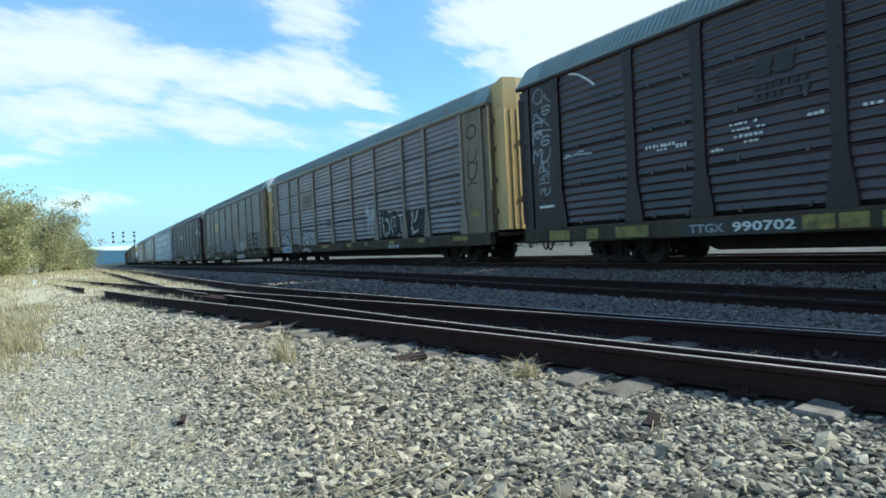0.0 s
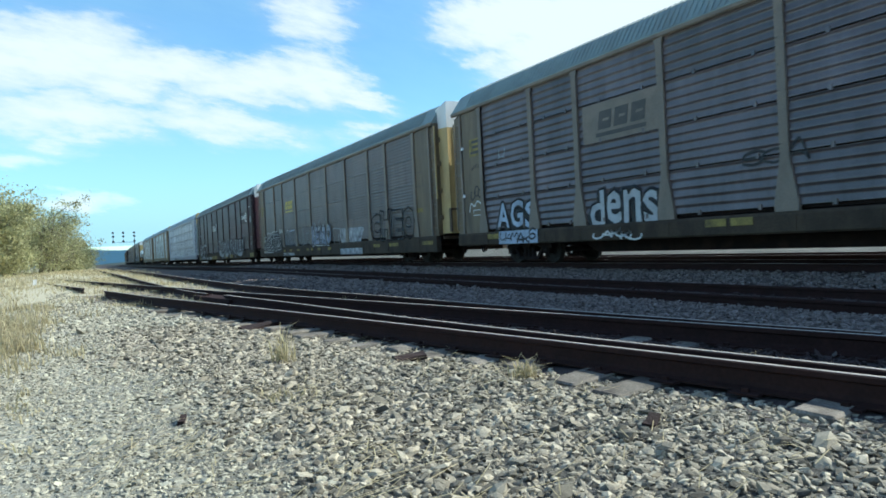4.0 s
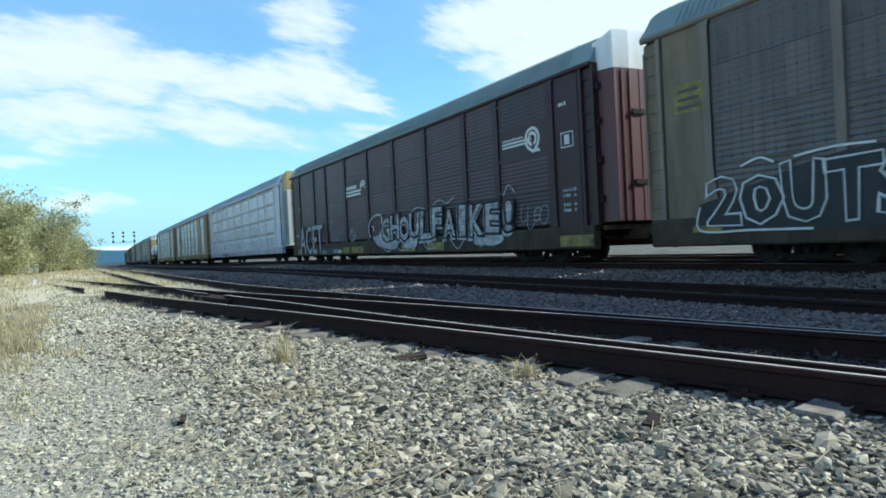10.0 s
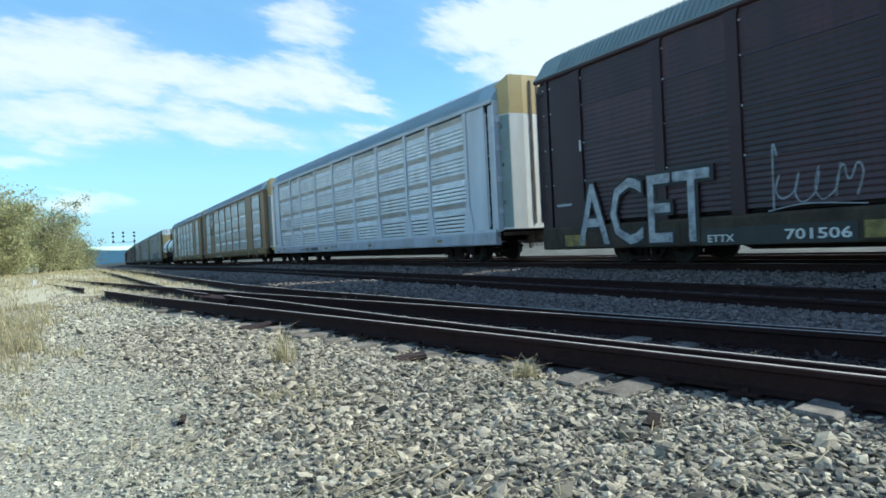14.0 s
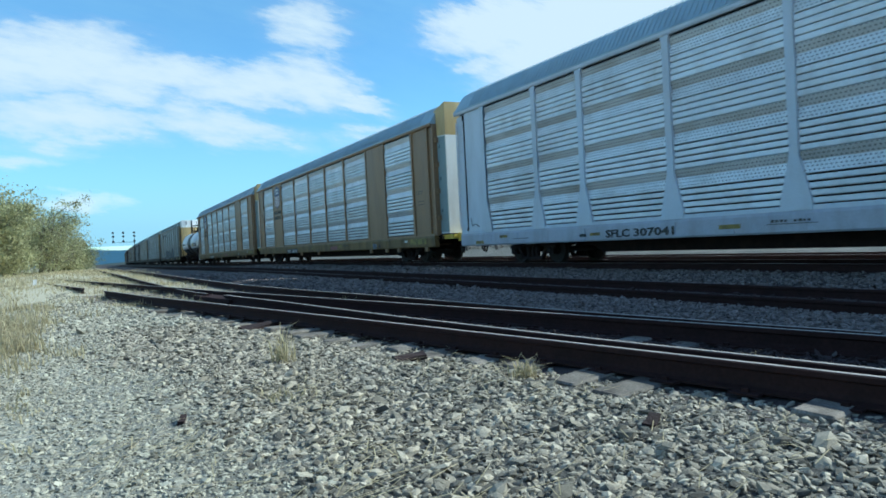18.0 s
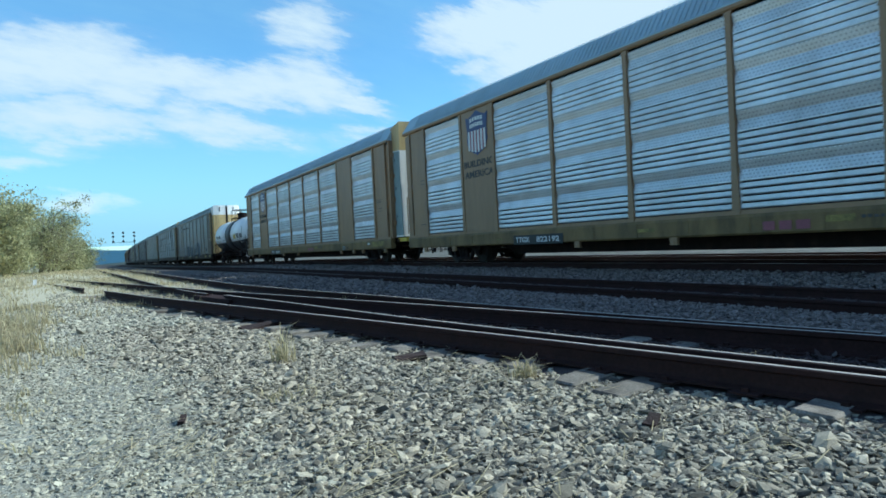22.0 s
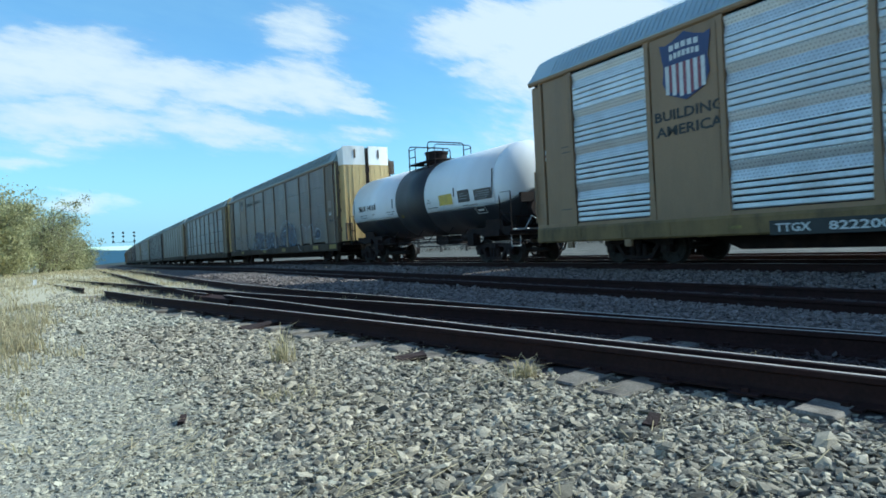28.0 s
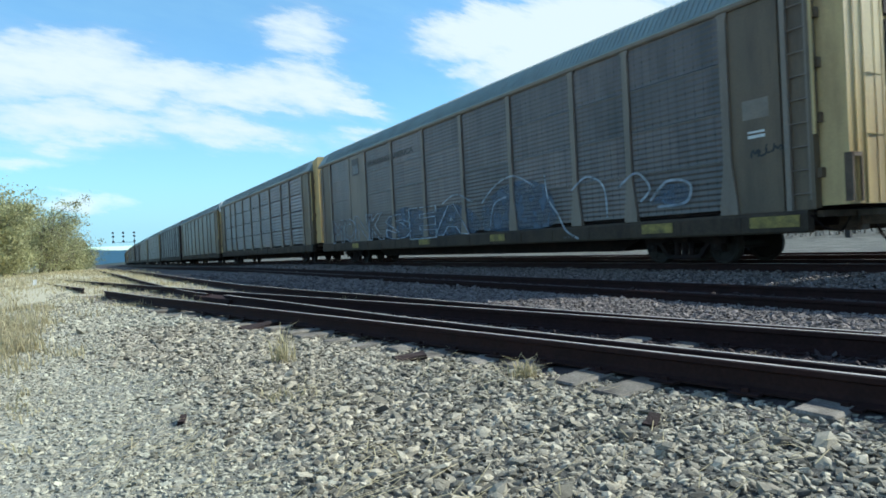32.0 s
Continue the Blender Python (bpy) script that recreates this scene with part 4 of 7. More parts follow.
    rod(bm, [(-0.45, -7.0, 1.75), (-0.45, -6.6, 1.2), (-0.2, -6.4, 1.0)], 0.03, 6)
    box(bm, -0.3, 0.5, -6.95, -6.7, 1.1, 1.5)
    part("brake_wheel", bm, M["steel_black"], car)
    bm = bmesh.new()
    for x in (-0.75, 0.1):
        rod(bm, [(x - 0.45, -6.72, 1.04), (x, -6.72, 2.15), (x + 0.45, -6.72, 1.04)], 0.028, 6)
    rod(bm, [(-1.2, -6.72, 1.5), (1.2, -6.72, 1.5)], 0.022, 6)
    box(bm, -1.05, -0.55, -6.9, -6.8, 1.95, 2.25)
    part("brake_stand", bm, M["steel_black"], car)
    bm = bmesh.new()
    rod(bm, [(-0.9, -6.8, 1.06), (-0.7, -6.95, 1.5), (-0.3, -7.0, 1.25), (0.0, -6.9, 1.6), (0.3, -6.95, 1.1)], 0.03, 6)
    rod(bm, [(-1.3, -6.78, 1.09), (1.3, -6.78, 1.09)], 0.035, 6)
    rod(bm, [(-1.35, -6.7, 0.55), (-1.35, -6.7, 1.0)], 0.02, 6)
    rod(bm, [(-1.0, -6.7, 0.55), (-1.0, -6.7, 1.0)], 0.02, 6)
    rod(bm, [(-1.35, -6.7, 0.56), (-1.0, -6.7, 0.56)], 0.02, 6)
    part("crossover_step", bm, M["paint_dull"], car)
    for e in (-1, 1):
        bm = bmesh.new()
        box(bm, -1.1, 1.1, *sorted((e * 3.7, e * 6.6)), 1.0, 1.22)
        box(bm, -1.25, -0.95, *sorted((e * 3.9, e * 4.3)), 0.6, 1.05)
        part("body_bolster", bm, M["steel_black"], car)
        bm = bmesh.new()
        lathe(bm, [(-0.4, 0.16), (0.4, 0.16)], "y", 12, (-0.85, e * 3.5, 0.95))
        part("air_tank", bm, M["steel_black"], car)
    bm = bmesh.new()
    rod(bm, [(-1.35, -3.8, 0.85), (-1.35, 3.8, 0.85)], 0.02, 6)
    for y in np.linspace(-3.6, 3.6, 7):
        rod(bm, [(-1.35, y, 0.85), (-0.9, y, 1.35)], 0.018, 6)
    box(bm, -0.5, 0.5, -1.3, -0.5, 0.7, 1.05)
    lathe(bm, [(0.72, 0.14), (1.1, 0.14)], "z", 12, (0, 0.3, 0))
    part("brake_rigging", bm, M["steel_black"], car)
    gear(car, (-5.25, 5.25), ((-1, -6.7), (1, 6.7)), True)
    return car


STYLES = {
    "dark": dict(label="dark brown enclosed autorack car with faded lettering", panel="panel_dark", frame_m="frame_dark", sill="sill_rust", roof_m="roof", door="door_maroon", top="door_maroon", post_w=0.14, flare=0.28, bars=True),
    "grey": dict(label="grimy grey autorack car with tan posts and graffiti", panel="panel_grey", frame_m="frame_tan", sill="sill_rust", roof_m="roof", door="door_yellow", top="door_yellow", bars=True, end_m="end_mustard"),
    "tan": dict(label="weathered grey autorack car with tan ends and white-topped yellow doors", panel="panel_brown", frame_m="frame_tan", sill="sill_rust", roof_m="roof", door="door_yellow", top="door_white", deep=0, end_m="end_mustard", centre=True, flare=0.2),
    "maroon": dict(label="dark maroon autorack car with pale outlined graffiti", panel="panel_maroon", frame_m="frame_maroon", sill="sill_rust", roof_m="roof", door="door_maroon", top="door_white", deep=0, flare=0.16, post_w=0.14, bars=True),
    "pale": dict(label="pale grey autorack car with clean silver sheets", panel="panel_white", frame_m="frame_pale", sill="sill_grey", roof_m="roof_pale", door="door_white", top="door_yellow", top_z=4.75, deep=2, flare=0.3, slot=True, ribbed=True),
    "ochre": dict(label="ochre yellow autorack car with silver corrugated sheets", panel="panel_silver", frame_m="frame_ochre", sill="sill_ochre", roof_m="roof_pale", door="door_white", top="door_yellow", solid=(1, 7), top_z=4.75, deep=2, flare=0.09, yellow_sill=True, post_w=0.06, rungs=4, ribbed=True),
}


def car_of(style, **more):
    kw = dict(STYLES[style])
    kw.update(more)
    return autorack(**kw)


# fronts of the cars along the track at 16 s
car_a, car_b, car_c, car_d = car_of("dark"), car_of("grey"), car_of("tan", sill_z=0.42), car_of("maroon", sill_z=0.42)
car_e, car_f, car_g = car_of("pale"), car_of("ochre"), car_of("ochre")
car_h = tank_car()
car_i = car_of("tan", solid=(7,), end_m="end_brown", label="weathered autorack car with brown ends and white-topped mustard doors")
for car, front in ((car_a, -110.15), (car_b, -81.6), (car_c, -53.3), (car_d, -24.7), (car_e, 4.4), (car_f, 33.0), (car_g, 61.4), (car_i, 104.65)):
    TRAIN.append((car, front + BODY / 2))
TRAIN.append((car_h, 96.55))
far_styles = ("grey", "tan", "dark", "grey", "tan", "maroon", "grey", "tan", "ochre", "grey", "dark", "grey", "tan", "grey", "maroon", "tan")
models = {}
for k, st in enumerate(far_styles):
    if k < 2:
        car = car_of(st, turning=True)
    elif st not in models:
        car = models[st] = car_of(st, turning=False, both=False)
    else:
        car = copy_thing(models[st], pose(0, 0, 0))
    TRAIN.append((car, 133.07 + 28.42 * k + BODY / 2))


# ---------------------------------------------------------------- markings on the cars
def on_side(y, z, out):
    """Turns a thing drawn in the x-y plane onto a car's side: drawn x runs towards the front, drawn y up."""
    return Matrix(((0, 0, -1, -HALF - out), (-1, 0, 0, y), (0, 1, 0, z), (0, 0, 0, 1)))


SHEET_FACE, POST_FACE, SILL_FACE, PLATE_FACE = -0.036, 0.004, 0.018, -0.01


def fitted(me, width, height):
    """Scales a drawn mesh to a width and height, lower left at the origin."""
    co = np.empty(len(me.vertices) * 3, dtype=np.float32)
    me.vertices.foreach_get("co", co)
    co = co.reshape(-1, 3)
    lo, hi = co.min(0), co.max(0)
    co[:, 0] = (co[:, 0] - lo[0]) * width / (hi[0] - lo[0])
    co[:, 1] = (co[:, 1] - lo[1]) * height / (hi[1] - lo[1])
    me.vertices.foreach_set("co", co.ravel())
    me.update()
    return me


def words(car, text, y, z, width, height, mat, out=SILL_FACE, name="lettering", label="", fat=0.012):
    return part(name, fitted(lettering(text, 1.0, fat=fat), width, height), M[mat], car, label, on_side(y, z, out))


def flat(outline, thick=0.004):
    bm = bmesh.new()
    prism(bm, outline, "z", 0, thick)
    return finish(bm)


def bar(car, y, z, width, height, mat, out=SILL_FACE, name="marking", slant=0.0, label=""):
    return part(name, flat([(0, 0), (width, 0), (width + slant, height), (slant, height)]), M[mat], car, label, on_side(y, z, out))


def ribbon(bm, pts, width):
    """A flat stroke along points of the x-y plane."""
    ps = [Vector((p[0], p[1], 0)) for p in pts]
    left, right = [], []
    for i, p in enumerate(ps):
        d = (ps[min(i + 1, len(ps) - 1)] - ps[max(i - 1, 0)]).normalized()
        n = Vector((-d.y, d.x, 0)) * width / 2
        left.append(bm.verts.new(p + n))
        right.append(bm.verts.new(p - n))
    for i in range(len(ps) - 1):
        bm.faces.new([left[i], right[i], right[i + 1], left[i + 1]])


def curve_points(pts, k=7):
    """Rounds a few corner points into a smooth stroke."""
    out = []
    n = len(pts)
    for i in range(n - 1):
        p0, p1, p2, p3 = (Vector(pts[max(0, min(n - 1, j))]) for j in (i - 1, i, i + 1, i + 2))
        for s in range(k):
            t = s / k
            out.append(0.5 * ((2 * p1) + (p2 - p0) * t + (2 * p0 - 5 * p1 + 4 * p2 - p3) * t * t + (3 * p1 - p0 - 3 * p2 + p3) * t ** 3))
    out.append(Vector(pts[-1]))
    return out


GLYPHS = (
    [(0.9, 0.8), (0.5, 1.0), (0.1, 0.75), (0.15, 0.45), (0.6, 0.5), (0.85, 0.25), (0.5, 0.0), (0.05, 0.15)],
    [(0.1, 0.0), (0.05, 0.6), (0.2, 1.0), (0.4, 0.6), (0.55, 0.55), (0.7, 1.0), (0.95, 0.7), (0.85, 0.0)],
    [(0.5, 0.0), (0.05, 0.3), (0.1, 0.8), (0.5, 1.0), (0.9, 0.75), (0.9, 0.25), (0.5, 0.0)],
    [(0.1, 1.0), (0.05, 0.35), (0.4, 0.0), (0.85, 0.3), (0.9, 1.0)],
    [(0.95, 0.95), (0.1, 1.0), (0.1, 0.5), (0.7, 0.5), (0.15, 0.45), (0.1, 0.0), (0.95, 0.05)],
    [(0.05, 0.0), (0.45, 1.0), (0.6, 0.95), (0.95, 0.0), (0.7, 0.35), (0.3, 0.35)],
    [(0.1, 0.0), (0.12, 1.0), (0.2, 0.5), (0.85, 1.0), (0.4, 0.5), (0.9, 0.0)],
)




def scrawl(car, y, z, width, height, mat, seed, stroke=0.035, count=6, out=SHEET_FACE):
    """A quick tag: a few thin looping forms run together, and a stroke beneath."""
    rng = random.Random(seed)
    w = width / count
    lines = []
    for i in range(count):
        g = GLYPHS[rng.randrange(len(GLYPHS))]
        k, rise = rng.uniform(0.6, 1.1), rng.uniform(-0.15, 0.25)
        lines.append((curve_points([(w * (i + p * 1.25 - 0.1) + 0.12 * q * height, height * (rise + q * k * 0.8)) for p, q in g]), stroke * rng.uniform(0.7, 1.2)))
    if rng.random() < 0.5:
        lines.append((curve_points([(-0.1 * width, -0.05 * height), (width * 0.4, 0.08 * height), (width * 1.1, -0.02 * height)]), stroke * 0.8))
    for i, (line_pts, wide) in enumerate(lines):
        bm = bmesh.new()
        ribbon(bm, line_pts, wide)
        part("spray_stroke", bm, M[mat], car, "", on_side(y, z, out + 0.0004 * i))


def letter_outline(text, fat, line):
    """The outline of letters as a thin round line."""
    cu = bpy.data.curves.new("outline", "FONT")
    cu.body, cu.size, cu.resolution_u, cu.offset = text, 1.0, 2, fat
    cu.fill_mode, cu.bevel_depth, cu.bevel_resolution = "NONE", line, 0
    ob = bpy.data.objects.new("outline", cu)
    me = bpy.data.meshes.new_from_object(ob)
    bpy.data.objects.remove(ob)
    bpy.data.curves.remove(cu)
    me.materials.clear()
    return me


def piece(car, text, y, z, width, height, fill, line, seed, stroke=0.05, fat=0.05, out=SHEET_FACE, lean=0.0, rise=0.0, shade="", label=""):
    """A row of sprayed letters: a swollen body, its outline, and a dropped shade behind it where one is named."""
    rng = random.Random(seed)
    n = len(text)
    w = width / n
    for i, ch in enumerate(text):
        W, H = w * rng.uniform(0.96, 1.12) * (0.6 if ch in "I!1" else 1.0), height * rng.uniform(0.88, 1.04)
        x0, y0 = i * w - (W - w) / 2, rng.uniform(-0.04, 0.05) * height + rise * i / n

        def sprayed(me, grow, level, flat_to, dx=0.0, dy=0.0):
            co = np.empty(len(me.vertices) * 3, dtype=np.float32)
            me.vertices.foreach_get("co", co)
            co = co.reshape(-1, 3)
            lo, hi = co.min(0), co.max(0)
            px = (co[:, 0] - lo[0]) * (W + grow) / max(0.01, hi[0] - lo[0]) + x0 - grow / 2 + dx
            py = (co[:, 1] - lo[1]) * (H + grow) / (hi[1] - lo[1]) + y0 - grow / 2 + dy
            for k in range(len(co)):
                q = (px[k] * 1.7 + seed, py[k] * 1.7, 0.3)
                co[k, 0] = px[k] + lean * py[k] + 0.09 * H * noise.noise(q)
                co[k, 1] = py[k] + 0.09 * H * noise.noise((q[1], q[0], 2.0))
            co[:, 2] = level + (co[:, 2] - lo[2]) / max(1e-5, hi[2] - lo[2]) * flat_to
            me.vertices.foreach_set("co", co.ravel())
            me.update()
            return me
        if shade:
            part("graffiti_shade", sprayed(lettering(ch, 1.0, fat=fat + 0.03), 0.06, 0.0, 0.002, -0.05, -0.1), M[shade], car, "", on_side(y, z, out))
        if fill:
            part("graffiti_letter", sprayed(lettering(ch, 1.0, fat=fat), 0.0, 0.003 + 0.0003 * i, 0.002), M[fill], car, label, on_side(y, z, out))
        part("spray_stroke", sprayed(letter_outline(ch, fat, stroke * 0.36 / H), stroke, 0.006, 0.004), M[line], car, "" if fill else label, on_side(y, z, out))


def stroke_of(car, pts, width, mat, out=SHEET_FACE, name="spray_stroke"):
    """One sprayed stroke through (along, height) points on a car's side."""
    bm = bmesh.new()
    ribbon(bm, curve_points([(-a, b) for a, b in pts]), width)
    for v in bm.verts:
        v.co.z = 0.004
    part(name, bm, M[mat], car, "", on_side(0.0, 0.0, out))


def patch(car, pts, mat, out=SHEET_FACE, label=""):
    """A sprayed patch with an uneven edge round (along, height) points."""
    bm = bmesh.new()
    edge = curve_points([(-a, b) for a, b in pts] + [(-pts[0][0], pts[0][1])], 5)[:-1]
    bm.faces.new([bm.verts.new((p[0] + 0.04 * noise.noise((p[0] * 6, p[1] * 6, 0.5)), p[1] + 0.04 * noise.noise((p[1] * 6, p[0] * 6, 1.5)), 0.001)) for p in edge])
    part("graffiti_patch", bm, M[mat], car, label, on_side(0.0, 0.0, out))


def marks(car, y, z, n, pitch, wide, high, mat, out=SHEET_FACE, seed=0):
    """A row of small marks as long as a line of stencilled characters."""
    rng = random.Random(seed + n)
    for k in range(n):
        if rng.random() > 0.12:
            bar(car, y - pitch * k, z, wide * rng.uniform(0.7, 1.2), high * rng.uniform(0.8, 1.1), mat, out, "data_mark")


# car A: number on the sill, faded emblem, data rows
bar(car_a, 7.65, 0.64, 2.72, 0.3, "plate_black", 0.014, "lettering_panel")
words(car_a, "TTGX", 7.45, 0.7, 0.85, 0.19, "paint_dull", fat=0.02)
words(car_a, "990702", 6.4, 0.7, 1.32, 0.2, "paint_white", fat=0.02)
for y, wd in ((12.2, 0.85), (10.7, 0.45), (9.65, 1.05), (4.95, 0.58), (4.3, 0.5), (3.6, 1.0), (-2.0, 1.4), (-6.0, 1.0)):
    bar(car_a, y, 0.68, wd, 0.27, "patch_yellow", 0.015)
for k in range(4):
    bar(car_a, 6.75 - 0.05 * k, 3.72 + 0.085 * k, 0.85 - 0.06 * k, 0.045, "paint_black", SHEET_FACE, "emblem", 0.05)
for k in range(2):
    bar(car_a, 5.85 - 0.44 * k, 3.68, 0.36, 0.38, "paint_black", SHEET_FACE, "emblem", 0.1)
marks(car_a, 5.85, 3.42, 7, 0.16, 0.11, 0.1, "paint_black", SHEET_FACE, 3)
marks(car_a, 5.85, 3.22, 7, 0.16, 0.12, 0.13, "paint_black", SHEET_FACE, 4)
for y, z, n, ht in ((11.43, 2.93, 6, 0.05), (11.0, 2.99, 3, 0.04), (8.62, 2.7, 8, 0.08), (8.4, 2.62, 5, 0.05), (7.75, 2.62, 3, 0.09), (6.85, 2.38, 3, 0.06), (6.4, 2.84, 6, 0.05), (6.35, 2.72, 7, 0.05), (6.3, 2.58, 6, 0.06), (6.2, 2.46, 4, 0.05), (4.8, 2.74, 5, 0.06), (3.85, 2.72, 8, 0.06)):
    marks(car_a, y, z, n, 0.11, 0.075, ht, "paint_white", SHEET_FACE, int(y * 10))
for k in range(5):
    scrawl(car_a, 12.85 - 0.03 * k, 3.0 + 0.4 * k, 0.72, 0.5, "paint_dull", 3 + k, 0.048, 2, -0.045)
for k in range(3):
    scrawl(car_a, 12.6, 2.0 + 0.32 * k, 0.4, 0.32, "paint_dull", 18 + k, 0.04, 2, -0.045)
bar(car_a, 12.65, 1.62, 0.66, 0.07, "paint_white", -0.045, "stencil")
stroke_of(car_a, ((11.15, 5.12), (10.85, 5.05), (10.5, 4.85), (10.2, 4.62)), 0.05, "paint_white")
stroke_of(car_a, ((11.5, 2.9), (11.0, 2.93), (10.4, 2.9)), 0.05, "paint_dull")

# car B: rear end panel, emblem plate, block letters, sprayed figure
bar(car_b, 12.45, 3.62, 0.8, 0.58, "patch_yellow", -0.046, "notice_panel", label="faded yellow notice panel")
for z, y, wd in ((4.05, 12.3, 0.5), (3.88, 12.25, 0.4), (3.7, 12.38, 0.66)):
    bar(car_b, y, z, wd, 0.09, "paint_dark", -0.04, "stencil")
for a in (-0.9, -0.45, 0.0, 0.45, 0.9):
    bar(car_b, 12.1 - 0.3 * math.sin(a), 3.0 + 0.22 * math.cos(a), 0.04, 0.12, "paint_black", -0.045, "graffiti")
scrawl(car_b, 12.5, 2.2, 0.9, 0.55, "paint_black", 61, 0.045, 4, -0.045)
stroke_of(car_b, ((12.6, 1.75), (12.5, 2.05), (12.3, 1.95), (12.1, 2.1), (11.8, 2.0), (11.65, 2.15)), 0.05, "paint_white", -0.045)
bar(car_b, 12.37, 1.63, 0.66, 0.2, "paint_white", -0.046, "stencil")
bar(car_b, 12.35, 1.66, 0.62, 0.14, "end_mustard", -0.042, "stencil")
piece(car_b, "AGS", 11.0, 1.08, 2.1, 0.9, "paint_blue", "paint_black", 62, 0.09, 0.06, shade="paint_black", label="big silver block letter forms")
bar(car_b, 10.85, 0.64, 1.95, 0.4, "paint_blue", 0.02, "graffiti")
scrawl(car_b, 10.8, 0.68, 1.8, 0.36, "paint_black", 63, 0.05, 6, 0.026)
for k in range(3):
    scrawl(car_b, -12.1, 2.7 + 0.68 * k, 0.5, 0.75, "paint_black", 11 + k, 0.075, 1, -0.045)
bar(car_b, -12.2, 1.6, 0.55, 0.2, "patch_yellow", -0.045, "stencil")
bar(car_b, 6.85, 3.14, 2.55, 0.98, "frame_tan", SHEET_FACE, "emblem_plate")
for k in range(3):
    bar(car_b, 6.3 - 0.55 * k, 3.44, 0.44, 0.46, "paint_dark", SHEET_FACE + 0.006, "emblem", 0.07)
    bar(car_b, 6.12 - 0.55 * k, 3.64, 0.2, 0.06, "frame_tan", SHEET_FACE + 0.011, "emblem", 0.03)
bar(car_b, 6.38, 3.26, 1.66, 0.1, "paint_dark", SHEET_FACE + 0.006, "emblem")
piece(car_b, "dens", 6.75, 0.92, 2.35, 1.05, "paint_silver", "paint_black", 21, 0.07, 0.045, shade="paint_black", label="white letter forms edged in black")
scrawl(car_b, 6.6, 0.66, 1.6, 0.25, "paint_white", 64, 0.05, 5, 0.024)
scrawl(car_b, 10.75, 3.35, 0.3, 0.4, "paint_dull", 65, 0.05, 1)
scrawl(car_b, 2.3, 1.9, 1.3, 0.45, "paint_black", 66, 0.05, 3)
patch(car_b, ((-3.08, 2.62), (-3.4, 2.74), (-3.5, 2.4), (-3.75, 2.35), (-3.85, 2.6), (-4.05, 2.3), (-3.98, 1.95), (-3.8, 1.6), (-3.78, 1.35), (-3.68, 1.4), (-3.68, 1.75), (-3.52, 1.9), (-3.42, 1.7), (-3.44, 1.4), (-3.28, 1.4), (-3.25, 1.8), (-3.25, 2.1), (-3.1, 2.35)), "film_pale", label="faint white sprayed figure")
patch(car_b, ((-2.6, 1.6), (-2.9, 1.3), (-3.15, 1.5), (-3.1, 2.0), (-2.7, 2.1)), "film_faint")
stroke_of(car_b, ((-2.15, 2.2), (-2.08, 2.6), (-2.3, 2.82), (-2.65, 2.75), (-2.93, 2.54)), 0.03, "paint_dull")
stroke_of(car_b, ((-4.1, 2.6), (-4.4, 2.78), (-4.7, 2.72), (-5.0, 2.48)), 0.025, "paint_dull")
marks(car_b, -1.9, 1.98, 7, 0.11, 0.08, 0.05, "paint_dull", SHEET_FACE, 8)
piece(car_b, "ROCHB", -4.85, 1.22, 4.2, 0.95, None, "film_dark", 23, 0.2, 0.0, label="black sprayed lettering with white highlights")
for pts in (((-4.95, 2.05), (-5.0, 1.6), (-5.05, 1.25)), ((-5.2, 1.35), (-5.3, 1.22), (-5.4, 1.35)), ((-5.25, 1.85), (-5.5, 1.9), (-5.62, 1.55), (-5.5, 1.25)), ((-6.3, 1.95), (-5.95, 1.95), (-5.8, 1.6), (-6.0, 1.3)),
            ((-6.75, 2.02), (-6.8, 1.3)), ((-7.2, 2.1), (-7.2, 1.3)), ((-6.5, 2.0), (-7.2, 2.02)), ((-7.9, 1.95), (-7.75, 1.5), (-7.95, 1.25), (-8.3, 1.35)), ((-8.3, 2.1), (-8.1, 1.75), (-7.95, 1.7))):
    stroke_of(car_b, pts, 0.055, "paint_white", SHEET_FACE + 0.008)
for y, wd in ((11.5, 0.9), (3.2, 0.5), (2.6, 0.5), (-0.6, 0.6), (-2.8, 0.45), (-5.6, 0.5), (-8.3, 0.55), (-11.0, 1.0)):
    bar(car_b, y, 0.82, wd, 0.16, "patch_yellow", 0.015)
bar(car_b, -5.45, 0.63, 1.2, 0.2, "plate_black", 0.014, "lettering_panel")
for k in range(3):
    bar(car_b, -5.55 - 0.36 * k, 0.67, 0.28, 0.12, "paint_dull", SILL_FACE)
for z in (3.95, 2.33):
    bm = bmesh.new()
    lathe(bm, [(-0.03, 0.06), (0.0, 0.06), (0.02, 0.03)], "x", 14)
    part("marker_disc", bm, M["lamp_white"], car_b, "round white marker", pose(-HALF - 0.03, 12.76, z))

# car C: yellow emblem, number, pieces of graffiti
for k in range(3):
    bar(car_c, 6.4 - 0.52 * k, 3.4, 0.42, 0.5, "paint_gold", SHEET_FACE, "emblem", 0.08, "yellow block emblem")
    bar(car_c, 6.22 - 0.52 * k, 3.62, 0.2, 0.06, "panel_grey", SHEET_FACE + 0.006, "emblem", 0.03)
bar(car_c, 6.45, 3.22, 1.58, 0.09, "paint_gold", SHEET_FACE, "emblem")
bar(car_c, 7.2, 0.43, 2.6, 0.26, "plate_black", 0.014, "lettering_panel")
words(car_c, "ETTX", 7.08, 0.47, 0.82, 0.16, "paint_white")
words(car_c, "700984", 6.08, 0.47, 1.28, 0.17, "paint_white")
